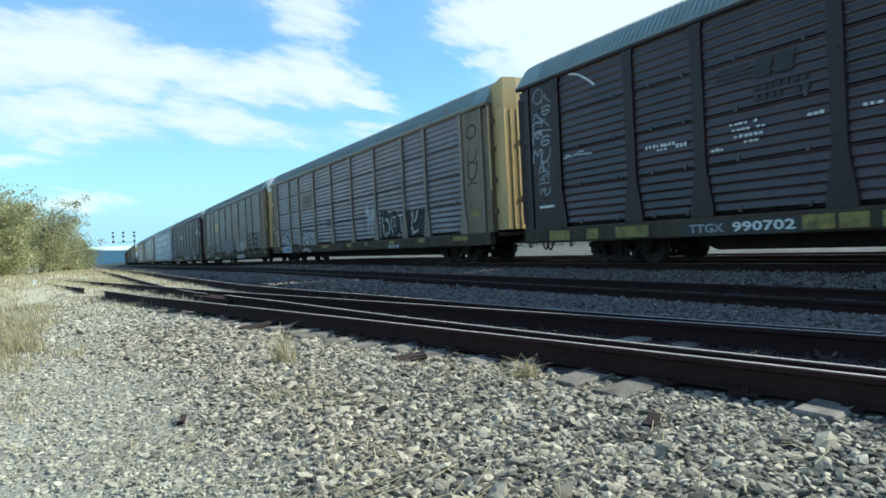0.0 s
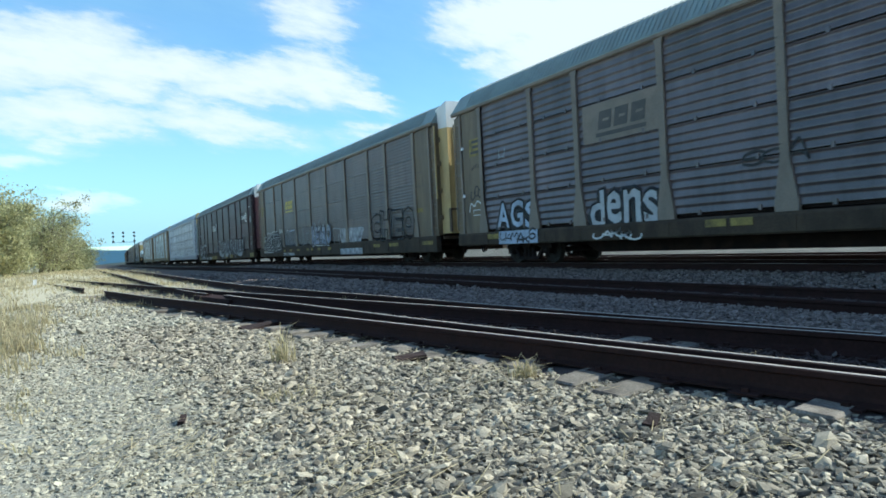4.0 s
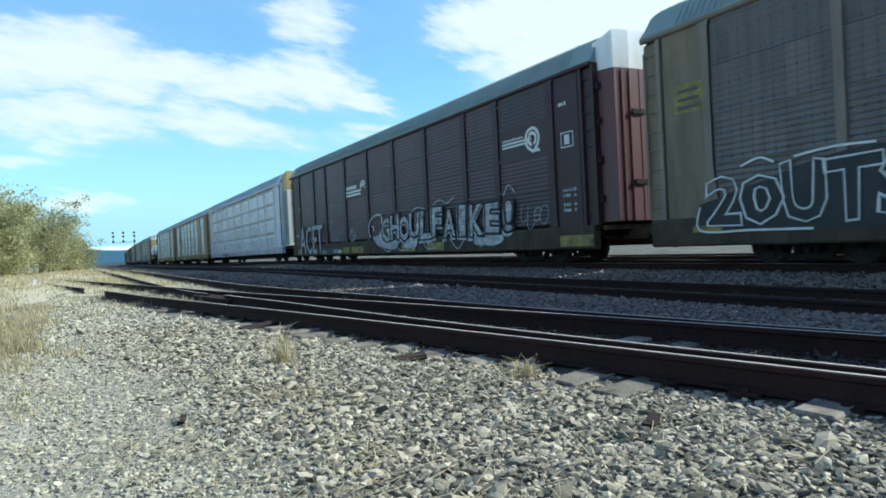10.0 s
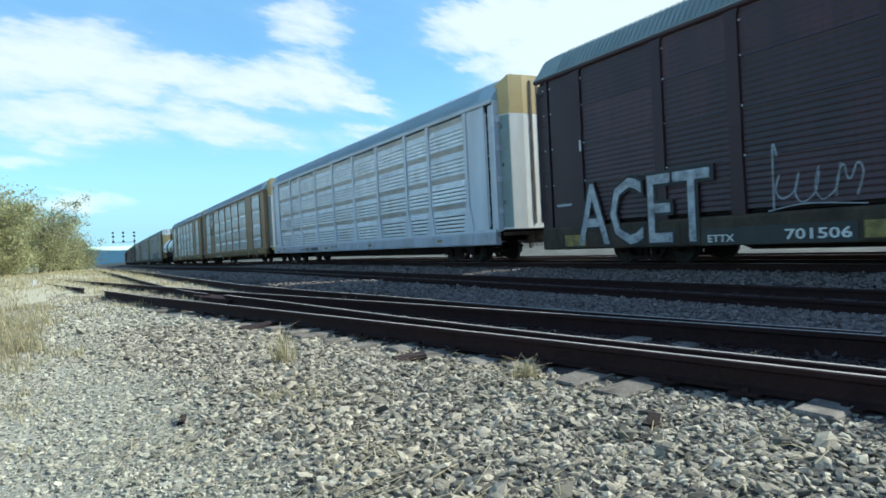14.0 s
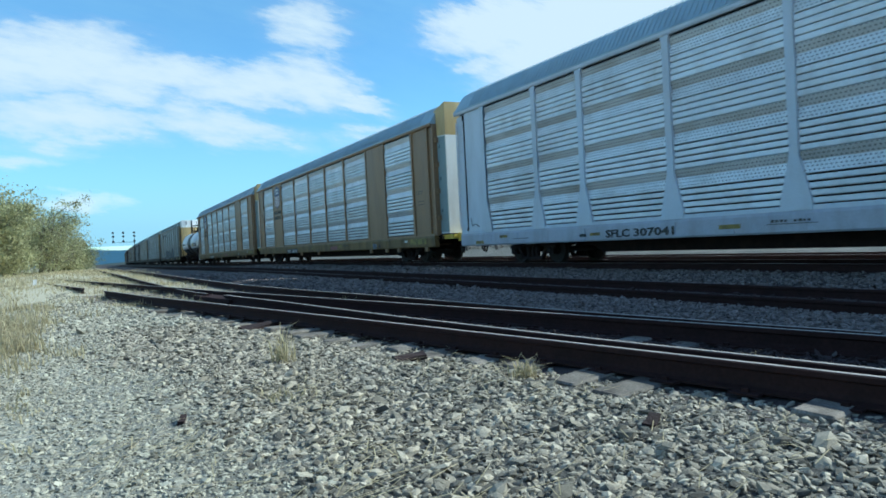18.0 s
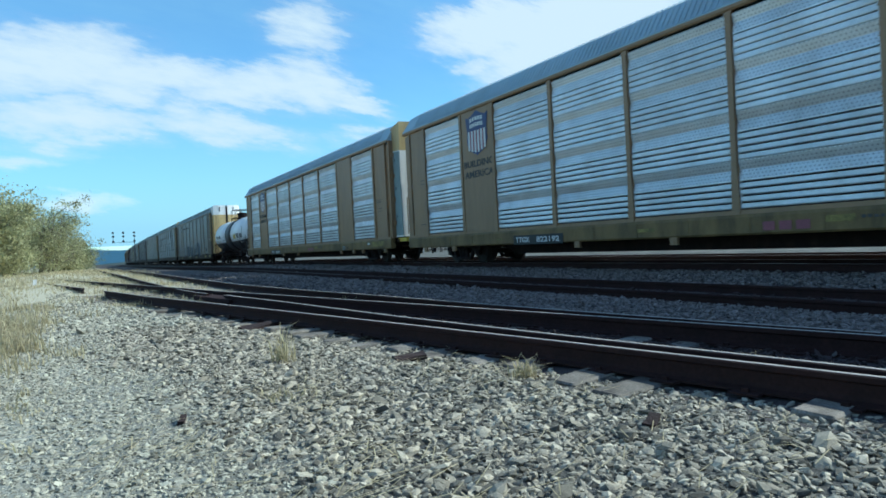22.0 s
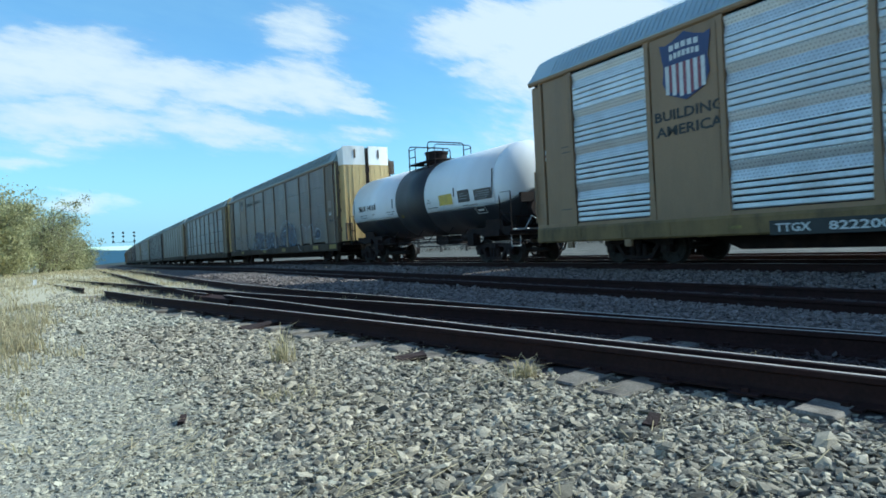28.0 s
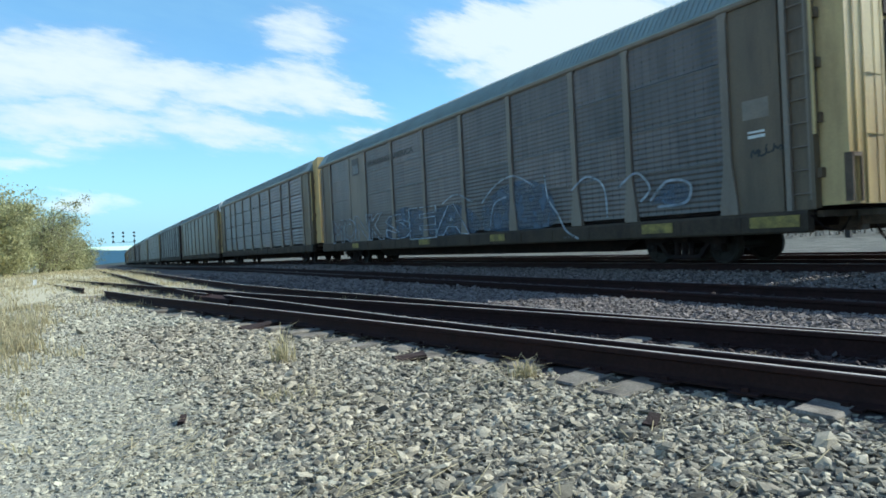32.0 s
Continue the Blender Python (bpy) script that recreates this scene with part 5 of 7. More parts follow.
patch(car_c, ((12.0, 0.72), (12.05, 1.25), (11.6, 1.4), (8.9, 2.05), (7.9, 1.9), (7.5, 1.4), (7.6, 0.75), (9.8, 0.7)), "paint_black", 0.012, "black sprayed ground behind white outlines")
piece(car_c, "20UTS", 11.85, 0.85, 4.2, 1.12, None, "paint_white", 31, 0.045, 0.035, 0.018, label="white sprayed letter outlines")
for pts in (((12.0, 1.25), (12.0, 0.75), (10.8, 0.72), (9.6, 0.7)), ((11.0, 2.0), (10.6, 2.12), (10.3, 2.0)), ((9.9, 2.05), (9.2, 2.12), (8.5, 2.1))):
    stroke_of(car_c, pts, 0.045, "paint_white", 0.02)
scrawl(car_c, 8.15, 2.0, 0.78, 0.28, "paint_white", 32, 0.035, 4)
patch(car_c, ((6.85, 0.95), (6.85, 2.0), (5.6, 2.0), (4.45, 1.95), (4.45, 0.9), (5.6, 0.92)), "film_faint", label="faded grey sprayed block")
stroke_of(car_c, ((6.4, 1.95), (6.1, 2.1), (5.8, 1.95)), 0.04, "paint_white", SHEET_FACE + 0.006)
stroke_of(car_c, ((5.7, 1.98), (5.2, 2.02), (4.6, 2.05)), 0.06, "paint_blue", SHEET_FACE + 0.006)
stroke_of(car_c, ((4.0, 1.4), (4.05, 1.75), (3.8, 1.85), (3.7, 1.7), (3.95, 1.55), (3.7, 1.35), (3.6, 1.4)), 0.04, "paint_dull")
piece(car_c, "JUTS", 3.3, 0.98, 1.95, 1.0, None, "paint_dull", 34, 0.045, 0.02, label="thin pale letter outlines")
piece(car_c, "REARO", 1.2, 0.98, 3.15, 1.1, "film_lilac", "paint_dark", 35, 0.075, 0.08, 0.012, label="pale blue filled lettering")
stroke_of(car_c, ((1.2, 0.95), (0.0, 0.98), (-1.6, 0.95)), 0.05, "paint_white", 0.012)
for k in range(9):
    a = 1.05 - 0.34 * k
    stroke_of(car_c, ((a, 1.15 + 0.08 * (k % 3)), (a - 0.05, 1.7), (a - 0.22, 2.02 + 0.06 * (k % 2)), (a - 0.36, 1.75), (a - 0.3, 1.35)), 0.04, "paint_white" if k % 2 else "paint_dark", 0.026)
for a, b in ((0.75, 2.12), (-0.25, 2.2), (-1.25, 2.25)):
    stroke_of(car_c, ((a + 0.22, b - 0.12), (a + 0.12, b + 0.1), (a - 0.12, b + 0.1), (a - 0.25, b - 0.12)), 0.045, "film_line", 0.02)
for pts in (((-2.2, 1.4), (-2.18, 1.78), (-2.8, 1.8), (-3.25, 1.75)), ((-2.33, 1.02), (-2.35, 1.4), (-2.2, 1.45)), ((-3.02, 0.9), (-3.0, 1.45), (-3.2, 1.4), (-3.42, 0.95))):
    stroke_of(car_c, pts, 0.05, "paint_dull")
patch(car_c, ((-3.35, 0.98), (-3.3, 1.72), (-4.6, 1.74), (-6.3, 1.68), (-6.0, 1.2), (-5.7, 0.92), (-4.4, 0.95)), "film_pale", label="pale flaking sprayed block")
bar(car_c, -3.3, 0.44, 2.9, 0.3, "film_pale", 0.02, "graffiti")
piece(car_c, "CHEO", -7.3, 1.0, 4.4, 1.3, None, "film_dark", 37, 0.085, 0.08, 0.012, label="dark sprayed letter outlines")
for y, wd in ((12.2, 0.7), (7.1, 0.4), (5.75, 0.5), (4.2, 0.55), (2.3, 0.5), (1.5, 0.4), (0.3, 0.5), (-1.4, 0.5), (-7.5, 0.7), (-9.2, 0.9), (-12.2, 0.9)):
    bar(car_c, y, 0.72, wd, 0.14, "patch_yellow", 0.015)
bar(car_c, -11.75, 2.0, 0.55, 0.16, "patch_yellow", -0.045, "stencil")
for z in (3.0, 3.55):
    bar(car_c, -11.8, z, 0.6, 0.02, "paint_dark", -0.045, "stencil")
for y in (-11.8, -12.38):
    bar(car_c, y, 3.0, 0.02, 0.56, "paint_dark", -0.045, "stencil")
bar(car_c, 12.6, 3.35, 0.75, 0.62, "patch_yellow", -0.046, "notice_panel", label="faded yellow notice panel")
for z in (3.42, 3.6, 3.78):
    bar(car_c, 12.5, z, 0.55, 0.07, "paint_dark", -0.04, "stencil")

# car D: white emblems, number, long outlined piece
bar(car_d, 4.2, 3.15, 2.6, 0.85, "frame_maroon", SHEET_FACE - 0.004, "emblem_plate")
bar(car_d, 4.06, 3.25, 1.85, 0.1, "paint_white", SHEET_FACE, "emblem")
bar(car_d, 4.06, 3.41, 1.9, 0.1, "paint_white", SHEET_FACE, "emblem")
for k in range(7):
    bar(car_d, 4.0 - 0.19 * k, 3.58, 0.14, 0.17, "paint_white", SHEET_FACE, "emblem", 0.03)


def arch(car, y, z, r, mat, start=-0.2, end=math.pi):
    bm = bmesh.new()
    for rad in (r, r * 0.55):
        ribbon(bm, [(rad * math.cos(a), rad * math.sin(a)) for a in np.linspace(start, end, 18)], r * 0.3)
    part("emblem", bm, M[mat], car, "", on_side(y, z, SHEET_FACE + 0.003))


arch(car_d, 1.9, 3.55, 0.3, "paint_white")
bar(car_d, -9.4, 3.57, 1.45, 0.06, "paint_white", SHEET_FACE, "emblem")
bar(car_d, -9.4, 3.67, 1.45, 0.06, "paint_white", SHEET_FACE, "emblem")
marks(car_d, -9.42, 3.77, 9, 0.12, 0.08, 0.07, "paint_white", SHEET_FACE, 7)
arch(car_d, -10.9, 3.68, 0.31, "paint_white", -1.2, 4.6)
bar(car_d, -10.85, 3.28, 0.4, 0.1, "paint_white", SHEET_FACE, "emblem", -0.05)
bar(car_d, -9.3, 3.15, 2.4, 0.95, "frame_maroon", SHEET_FACE - 0.004, "emblem_plate")
bar(car_d, -12.15, 3.2, 0.5, 0.42, "paint_white", -0.046, "stencil")
bar(car_d, -12.18, 3.23, 0.44, 0.36, "frame_maroon", -0.042, "stencil")
bar(car_d, -12.3, 3.28, 0.2, 0.26, "paint_white", -0.038, "stencil")
marks(car_d, -12.1, 4.35, 3, 0.12, 0.08, 0.1, "paint_white", -0.046, 5)
for z in (1.45, 1.6, 1.85, 2.0):
    marks(car_d, -12.15, z, 5, 0.11, 0.09, 0.09, "paint_dull", -0.046, int(z * 20))
words(car_d, "ACET", 11.95, 0.44, 4.3, 1.74, "paint_black", 0.013, "graffiti", "", 0.035)
words(car_d, "ACET", 11.85, 0.51, 4.1, 1.6, "paint_worn", 0.0185, "graffiti", "silver block lettering edged in black", 0.004)
bar(car_d, 8.0, 0.44, 3.15, 0.36, "plate_black", 0.014, "lettering_panel")
words(car_d, "ETTX", 7.85, 0.5, 0.62, 0.15, "paint_white")
words(car_d, "701506", 6.15, 0.51, 1.2, 0.2, "paint_white")
bar(car_d, 12.75, 1.6, 0.6, 0.07, "paint_dull", -0.045, "stencil")
bar(car_d, 11.68, 3.0, 0.06, 0.3, "paint_white", 0.006, "marking")
scrawl(car_d, 6.35, 1.1, 1.5, 0.75, "paint_dull", 41, 0.03, 4)
stroke_of(car_d, ((6.38, 1.1), (6.36, 2.3), (6.28, 2.1)), 0.035, "paint_dull")
scrawl(car_d, 3.9, 1.25, 0.8, 0.5, "paint_dull", 42, 0.03, 4)
scrawl(car_d, 3.75, 1.08, 0.5, 0.14, "paint_dull", 45, 0.025, 3)
stroke_of(car_d, ((1.1, 1.15), (1.35, 1.5), (1.1, 1.95), (0.5, 2.15), (-0.1, 2.1), (-0.1, 1.75)), 0.09, "paint_worn", 0.012)
patch(car_d, ((0.3, 0.75), (0.9, 1.15), (0.2, 1.3), (-0.1, 1.6), (-0.25, 0.8)), "paint_worn", 0.012)
stroke_of(car_d, ((0.95, 1.7), (0.8, 1.62), (0.78, 1.45)), 0.08, "paint_white", 0.014)
piece(car_d, "GHOULFAIKE!", -0.05, 0.95, 10.0, 1.12, "film_pale", "paint_black", 43, 0.085, 0.05, 0.02, 0.05, shade="film_pale", label="long row of silver letters edged in black")
for k in range(4):
    bar(car_d, -0.1, 1.1 + 0.26 * k, 9.9, 0.016, "paint_dark", 0.03, "rib_line")
for pts in (((0.0, 0.95), (-0.3, 0.6), (-0.9, 0.55), (-1.1, 0.95)), ((-1.3, 0.9), (-1.9, 0.55), (-2.6, 0.6), (-2.8, 0.95)), ((-3.9, 0.9), (-4.2, 0.6), (-4.9, 0.6)), ((-6.0, 0.9), (-6.5, 0.55), (-7.0, 0.9)), ((-7.6, 0.95), (-8.0, 0.6), (-8.6, 0.9)),
            ((-4.7, 2.1), (-5.3, 2.35), (-5.9, 2.2), (-6.4, 2.38)), ((-9.4, 2.15), (-9.7, 2.45), (-10.0, 2.2)), ((-2.9, 2.0), (-3.5, 2.2), (-4.2, 2.1))):
    stroke_of(car_d, pts, 0.05, "paint_dull", 0.024)
for y0, y1 in ((-0.2, -1.6), (-2.2, -3.4), (-7.6, -9.2)):
    patch(car_d, ((y0, 0.66), (y0 - 0.1, 0.95), (y1, 0.95), (y1 + 0.2, 0.62)), "paint_worn", 0.02)
scrawl(car_d, -10.15, 1.15, 1.25, 0.75, "paint_dull", 44, 0.03, 4)
for y, wd in ((12.4, 0.8), (4.75, 0.9), (3.6, 1.5), (-2.0, 1.2), (-4.2, 1.3), (-12.0, 1.3)):
    bar(car_d, y, 0.5, wd, 0.3, "patch_yellow", 0.015)
for y in (13.0, 11.74, 9.06, 7.12, 4.25, 1.41, -1.41, -4.25, -7.12, -9.06):
    for z in (2.2, 3.2, 4.2, 4.9):
        for q in (-0.15, 0.15):
            bar(car_d, y + q, z, 0.035, 0.035, "paint_white", SHEET_FACE, "bolt")

# car E: dark number on the pale sill
words(car_e, "SFLC", 6.33, 0.69, 0.8, 0.2, "plate_black", fat=0.03)
words(car_e, "307041", 5.4, 0.69, 1.2, 0.2, "plate_black", fat=0.03)
for y, z, wd, ht, mt in ((11.0, 0.84, 0.42, 0.08, "patch_yellow"), (12.4, 0.68, 0.48, 0.1, "patch_yellow"), (7.3, 0.74, 0.25, 0.08, "plate_black"), (6.9, 0.76, 0.36, 0.08, "patch_yellow"), (3.05, 0.76, 0.5, 0.09, "patch_yellow"), (-3.0, 0.78, 0.4, 0.08, "patch_yellow"), (-9.5, 0.8, 0.4, 0.08, "patch_yellow")):
    bar(car_e, y, z, wd, ht, mt, SILL_FACE)
marks(car_e, 10.3, 0.78, 8, 0.1, 0.08, 0.025, "paint_dark", SILL_FACE, 1)
marks(car_e, 1.9, 0.84, 9, 0.09, 0.06, 0.05, "paint_dark", SILL_FACE, 2)
bar(car_e, 2.0, 0.8, 1.0, 0.012, "paint_dark", SILL_FACE)
stroke_of(car_e, ((12.7, 1.55), (12.6, 1.3), (12.45, 1.35), (12.2, 1.25)), 0.03, "paint_black", -0.03)


# cars F and G: shield, motto and number
def shield(car):
    y, z, w, h = 8.66, 3.62, 1.34, 1.48
    shape = ((0.5, 0.0), (0.86, 0.13), (0.96, 0.32), (0.93, 0.55), (0.97, 0.72), (1.0, 0.9), (0.88, 0.87), (0.72, 0.91), (0.5, 1.0), (0.28, 0.91), (0.12, 0.87), (0.0, 0.9), (0.03, 0.72), (0.07, 0.55), (0.04, 0.32), (0.14, 0.13))
    part("emblem", flat([(a * w, b * h) for a, b in shape]), M["paint_navy"], car, "navy shield with white bars and red stripes", on_side(y, z, 0.0))
    for k in range(6):
        a = 0.105 + k * 0.14
        low = 0.05 + 0.24 * abs(a + 0.045 - 0.5)
        part("emblem", flat([(a * w, low * h), ((a + 0.075) * w, low * h), ((a + 0.075) * w, 0.56 * h), (a * w, 0.56 * h)]), M["paint_white"], car, "", on_side(y, z, 0.005))
        if k < 5:
            part("emblem", flat([((a + 0.08) * w, (low + 0.02) * h), ((a + 0.135) * w, (low + 0.02) * h), ((a + 0.135) * w, 0.56 * h), ((a + 0.08) * w, 0.56 * h)]), M["paint_red"], car, "", on_side(y, z, 0.006))
    for row, n in ((0.76, 5), (0.63, 7)):
        for k in range(n):
            a = 0.2 + k * 0.6 / n
            rise = 0.02 * math.sin(math.pi * (k + 0.5) / n)
            part("emblem", flat([(a * w, (row + rise) * h), ((a + 0.44 / n) * w, (row + rise) * h), ((a + 0.44 / n) * w, (row + rise + 0.085) * h), (a * w, (row + rise + 0.085) * h)]), M["paint_white"], car, "", on_side(y, z, 0.005))
    words(car, "BUILDING", 8.88, 3.25, 1.78, 0.23, "plate_black", -0.012, fat=0.02)
    words(car, "AMERICA", 8.86, 2.9, 1.74, 0.23, "plate_black", -0.012, fat=0.02)


for car, number in ((car_f, "822192"), (car_g, "822200")):
    shield(car)
    bar(car, 6.2, 0.6, 2.3, 0.28, "plate_black", 0.014, "lettering_panel")
    words(car, "TTGX", 6.08, 0.66, 0.68, 0.16, "paint_white", fat=0.02)
    words(car, number, 5.08, 0.66, 1.02, 0.16, "paint_white", fat=0.02)
    for y, z in ((-12.76, 3.1), (12.9, 3.1)):
        bm = bmesh.new()
        lathe(bm, [(-0.01, 0.16), (0.0, 0.16)], "x", 20)
        part("round_badge", bm, M["paint_white"], car, "round white badge with a red bar", pose(-HALF + 0.085, y, z))
        bar(car, y + 0.1, z - 0.06, 0.16, 0.05, "paint_red", -0.07, "round_badge", 0.06)
        bar(car, y + 0.11, z - 0.015, 0.22, 0.035, "paint_dark", -0.07, "round_badge", 0.02)
    for y, z, wd in ((-11.93, 2.79, 0.56), (-12.05, 2.28, 0.48), (-12.05, 2.4, 0.48), (12.2, 3.2, 0.3), (12.2, 3.05, 0.4), (12.3, 1.5, 0.5)):
        bar(car, y, z, wd, 0.022, "paint_dark", -0.046, "stencil")
    marks(car, -11.98, 2.68, 4, 0.13, 0.05, 0.06, "paint_dark", -0.046, 6)
    for y, z, wd, ht, mt in ((-2.0, 0.7, 0.24, 0.17, "paint_red"), (-2.33, 0.7, 0.24, 0.17, "paint_red"), (-2.66, 0.7, 0.26, 0.17, "paint_red"), (-10.83, 0.84, 0.24, 0.08, "paint_white"), (-7.6, 0.66, 0.36, 0.2, "paint_dull"), (-7.66, 0.69, 0.24, 0.14, "plate_black"), (-8.2, 0.7, 0.16, 0.12, "frame_dark"),
                            (7.1, 0.76, 0.3, 0.06, "patch_yellow"), (1.2, 0.78, 0.5, 0.08, "patch_yellow"), (-3.2, 0.8, 0.5, 0.12, "patch_yellow"), (-11.3, 0.74, 1.4, 0.22, "patch_yellow")):
        bar(car, y, z, wd, ht, mt, SILL_FACE)
    marks(car, -3.8, 0.84, 7, 0.1, 0.07, 0.06, "paint_dark", SILL_FACE, 9)
    # jacking eyes and brackets hung under the sill
    bm = bmesh.new()
    for y in (12.0, 9.9, 3.4, 0.2, -7.2, -8.9, -10.1, -12.6):
        box(bm, -HALF + 0.02, -HALF + 0.1, y - 0.1, y + 0.1, 0.46, 0.64)
        box(bm, -HALF - 0.005, -HALF + 0.02, y - 0.03, y + 0.03, 0.48, 0.55)
    part("bracket", bm, M["frame_ochre"], car)

# car I: bluish letter forms along the foot
piece(car_i, "MONK", 11.6, 1.05, 6.4, 1.2, None, "film_line", 51, 0.045, 0.03, 0.01, label="dull blue sprayed letter forms")
patch(car_i, ((5.0, 1.0), (4.8, 1.9), (3.2, 2.3), (1.2, 2.0), (-1.0, 2.1), (-2.2, 1.6), (-2.0, 1.05), (1.5, 1.0)), "film_blue")
piece(car_i, "SEA", 4.9, 1.0, 6.6, 1.15, None, "film_line", 52, 0.045, 0.05, 0.012, label="thin pale sprayed outlines")
patch(car_i, ((-2.6, 1.1), (-2.6, 1.9), (-4.2, 2.5), (-5.8, 2.3), (-6.2, 1.2), (-4.5, 1.0)), "film_blue")
for pts in (((-2.6, 2.0), (-3.4, 2.5), (-4.4, 2.7), (-5.4, 2.3)), ((-3.0, 1.1), (-3.3, 1.9), (-4.0, 2.1)), ((-5.9, 2.55), (-6.0, 1.9), (-6.4, 1.4), (-6.7, 0.95), (-7.2, 0.7)), ((-7.0, 2.0), (-7.6, 2.3), (-8.2, 2.0), (-8.3, 1.2)),
            ((-8.7, 1.9), (-9.3, 2.2), (-9.7, 1.8), (-9.4, 1.5)), ((-9.7, 1.5), (-10.2, 1.9), (-10.8, 1.8), (-10.7, 1.4), (-9.9, 1.35)), ((0.0, 2.2), (-1.0, 2.45), (-2.0, 2.1))):
    stroke_of(car_i, pts, 0.06, "film_line", 0.012)
patch(car_i, ((-9.7, 1.4), (-10.1, 1.8), (-10.7, 1.75), (-10.6, 1.4)), "film_blue")
words(car_i, "BUILDING AMERICA", 6.7, 4.42, 4.5, 0.24, "paint_dark", SHEET_FACE, fat=0.02)
bar(car_i, 8.6, 4.2, 0.8, 0.78, "paint_dark", 0.0, "emblem", label="faded dark shield")
for k in range(5):
    bar(car_i, 8.5 - 0.14 * k, 4.26, 0.07, 0.4, "paint_dull", 0.006, "emblem")
bar(car_i, -12.1, 2.9, 0.56, 0.38, "frame_tan", -0.046, "stencil")
bar(car_i, -12.2, 2.62, 0.36, 0.04, "paint_white", -0.046, "stencil")
bar(car_i, -12.2, 2.52, 0.36, 0.06, "paint_white", -0.046, "stencil")
scrawl(car_i, -12.25, 2.15, 0.62, 0.2, "paint_black", 54, 0.04, 4, -0.045)
for y, wd in ((9.0, 0.8), (2.0, 0.9), (-3.0, 0.8), (-9.4, 0.9), (-12.2, 1.0)):
    bar(car_i, y, 0.74, wd, 0.22, "patch_yellow", 0.015)
marks(car_i, -6.6, 0.72, 5, 0.1, 0.06, 0.07, "paint_dark", SILL_FACE, 3)


# tank car: number, notices
def on_tank(y, a, out=0.006):
    """A place on the tank's near flank at angle a above its middle height."""
    r = 1.5 + out
    c, s = math.cos(a), math.sin(a)
    return Matrix(((0, s, -c, -r * c), (-1, 0, 0, y), (0, c, s, 2.57 + r * s), (0, 0, 0, 1)))


def notice(y, z, wd, ht, mat, name="notice", label=""):
    a = math.asin(max(-0.99, min(0.99, (z + ht / 2 - 2.57) / 1.5)))
    return part(name, flat([(0, -ht / 2), (wd, -ht / 2), (wd, ht / 2), (0, ht / 2)]), M[mat], car_h, label, on_tank(y, a, 0.012))


for text, y, wd in (("SBLX", 5.3, 0.82), ("14161", 4.25, 0.78)):
    me = fitted(lettering(text, 1.0), wd, 0.24)
    part("lettering", me, M["plate_black"], car_h, "", on_tank(y, math.asin((2.42 - 2.57) / 1.5), 0.01))
for y, z, wd in ((5.35, 2.2, 1.0), (5.2, 2.1, 0.9), (3.9, 2.2, 0.35), (2.4, 2.2, 1.0), (2.2, 2.1, 0.6), (-1.5, 2.4, 0.3), (-1.5, 2.3, 0.35), (-1.5, 2.1, 0.9), (-4.0, 2.02, 1.0)):
    for k in range(int(wd / 0.085)):
        if (k * 7 + int(z * 90)) % 6:
            notice(y - 0.085 * k, z, 0.055, 0.035, "paint_dark", "stencil")
for y, z, wd in ((-3.9, 2.44, 0.3), (-3.92, 2.36, 0.5), (-3.92, 2.27, 0.45), (-4.95, 2.42, 0.5), (-5.5, 2.42, 0.3), (-4.95, 2.35, 0.85), (-4.95, 2.28, 0.8), (-5.0, 2.21, 0.6)):
    a = math.asin((z - 2.57) / 1.5)
    part("stencil", flat([(0, 0), (wd, 0), (wd, 0.025), (0, 0.025)]), M["paint_dull"], car_h, "", on_tank(y, a, 0.018))
for y, z, wd, ht in ((-4.7, 1.72, 0.6, 0.02), (-4.7, 1.95, 0.6, 0.02), (-4.7, 1.72, 0.02, 0.24), (-5.28, 1.72, 0.02, 0.24), (-4.82, 1.8, 0.36, 0.07), (1.0, 1.9, 0.26, 0.1), (1.02, 2.0, 0.2, 0.02)):
    part("stencil", flat([(0, 0), (wd, 0), (wd, ht), (0, ht)]), M["paint_white" if y < 0 else "patch_yellow"], car_h, "", on_tank(y, math.asin((z - 2.57) / 1.5), 0.012))
notice(-2.45, 2.15, 0.95, 0.38, "paint_gold", "notice", "yellow notice panel")
notice(-3.8, 2.16, 0.75, 0.42, "paint_dark", "notice", "dark notice panel")
notice(-4.85, 2.16, 1.05, 0.36, "paint_dark", "notice", "dark notice panel")
for y, z, ht in ((3.45, 2.4, 0.3), (1.62, 2.35, 0.4), (5.95, 2.2, 0.8), (-3.5, 2.4, 0.3), (-5.95, 2.25, 0.85)):
    notice(y, z, 0.07, ht, "tank_black", "bracket")


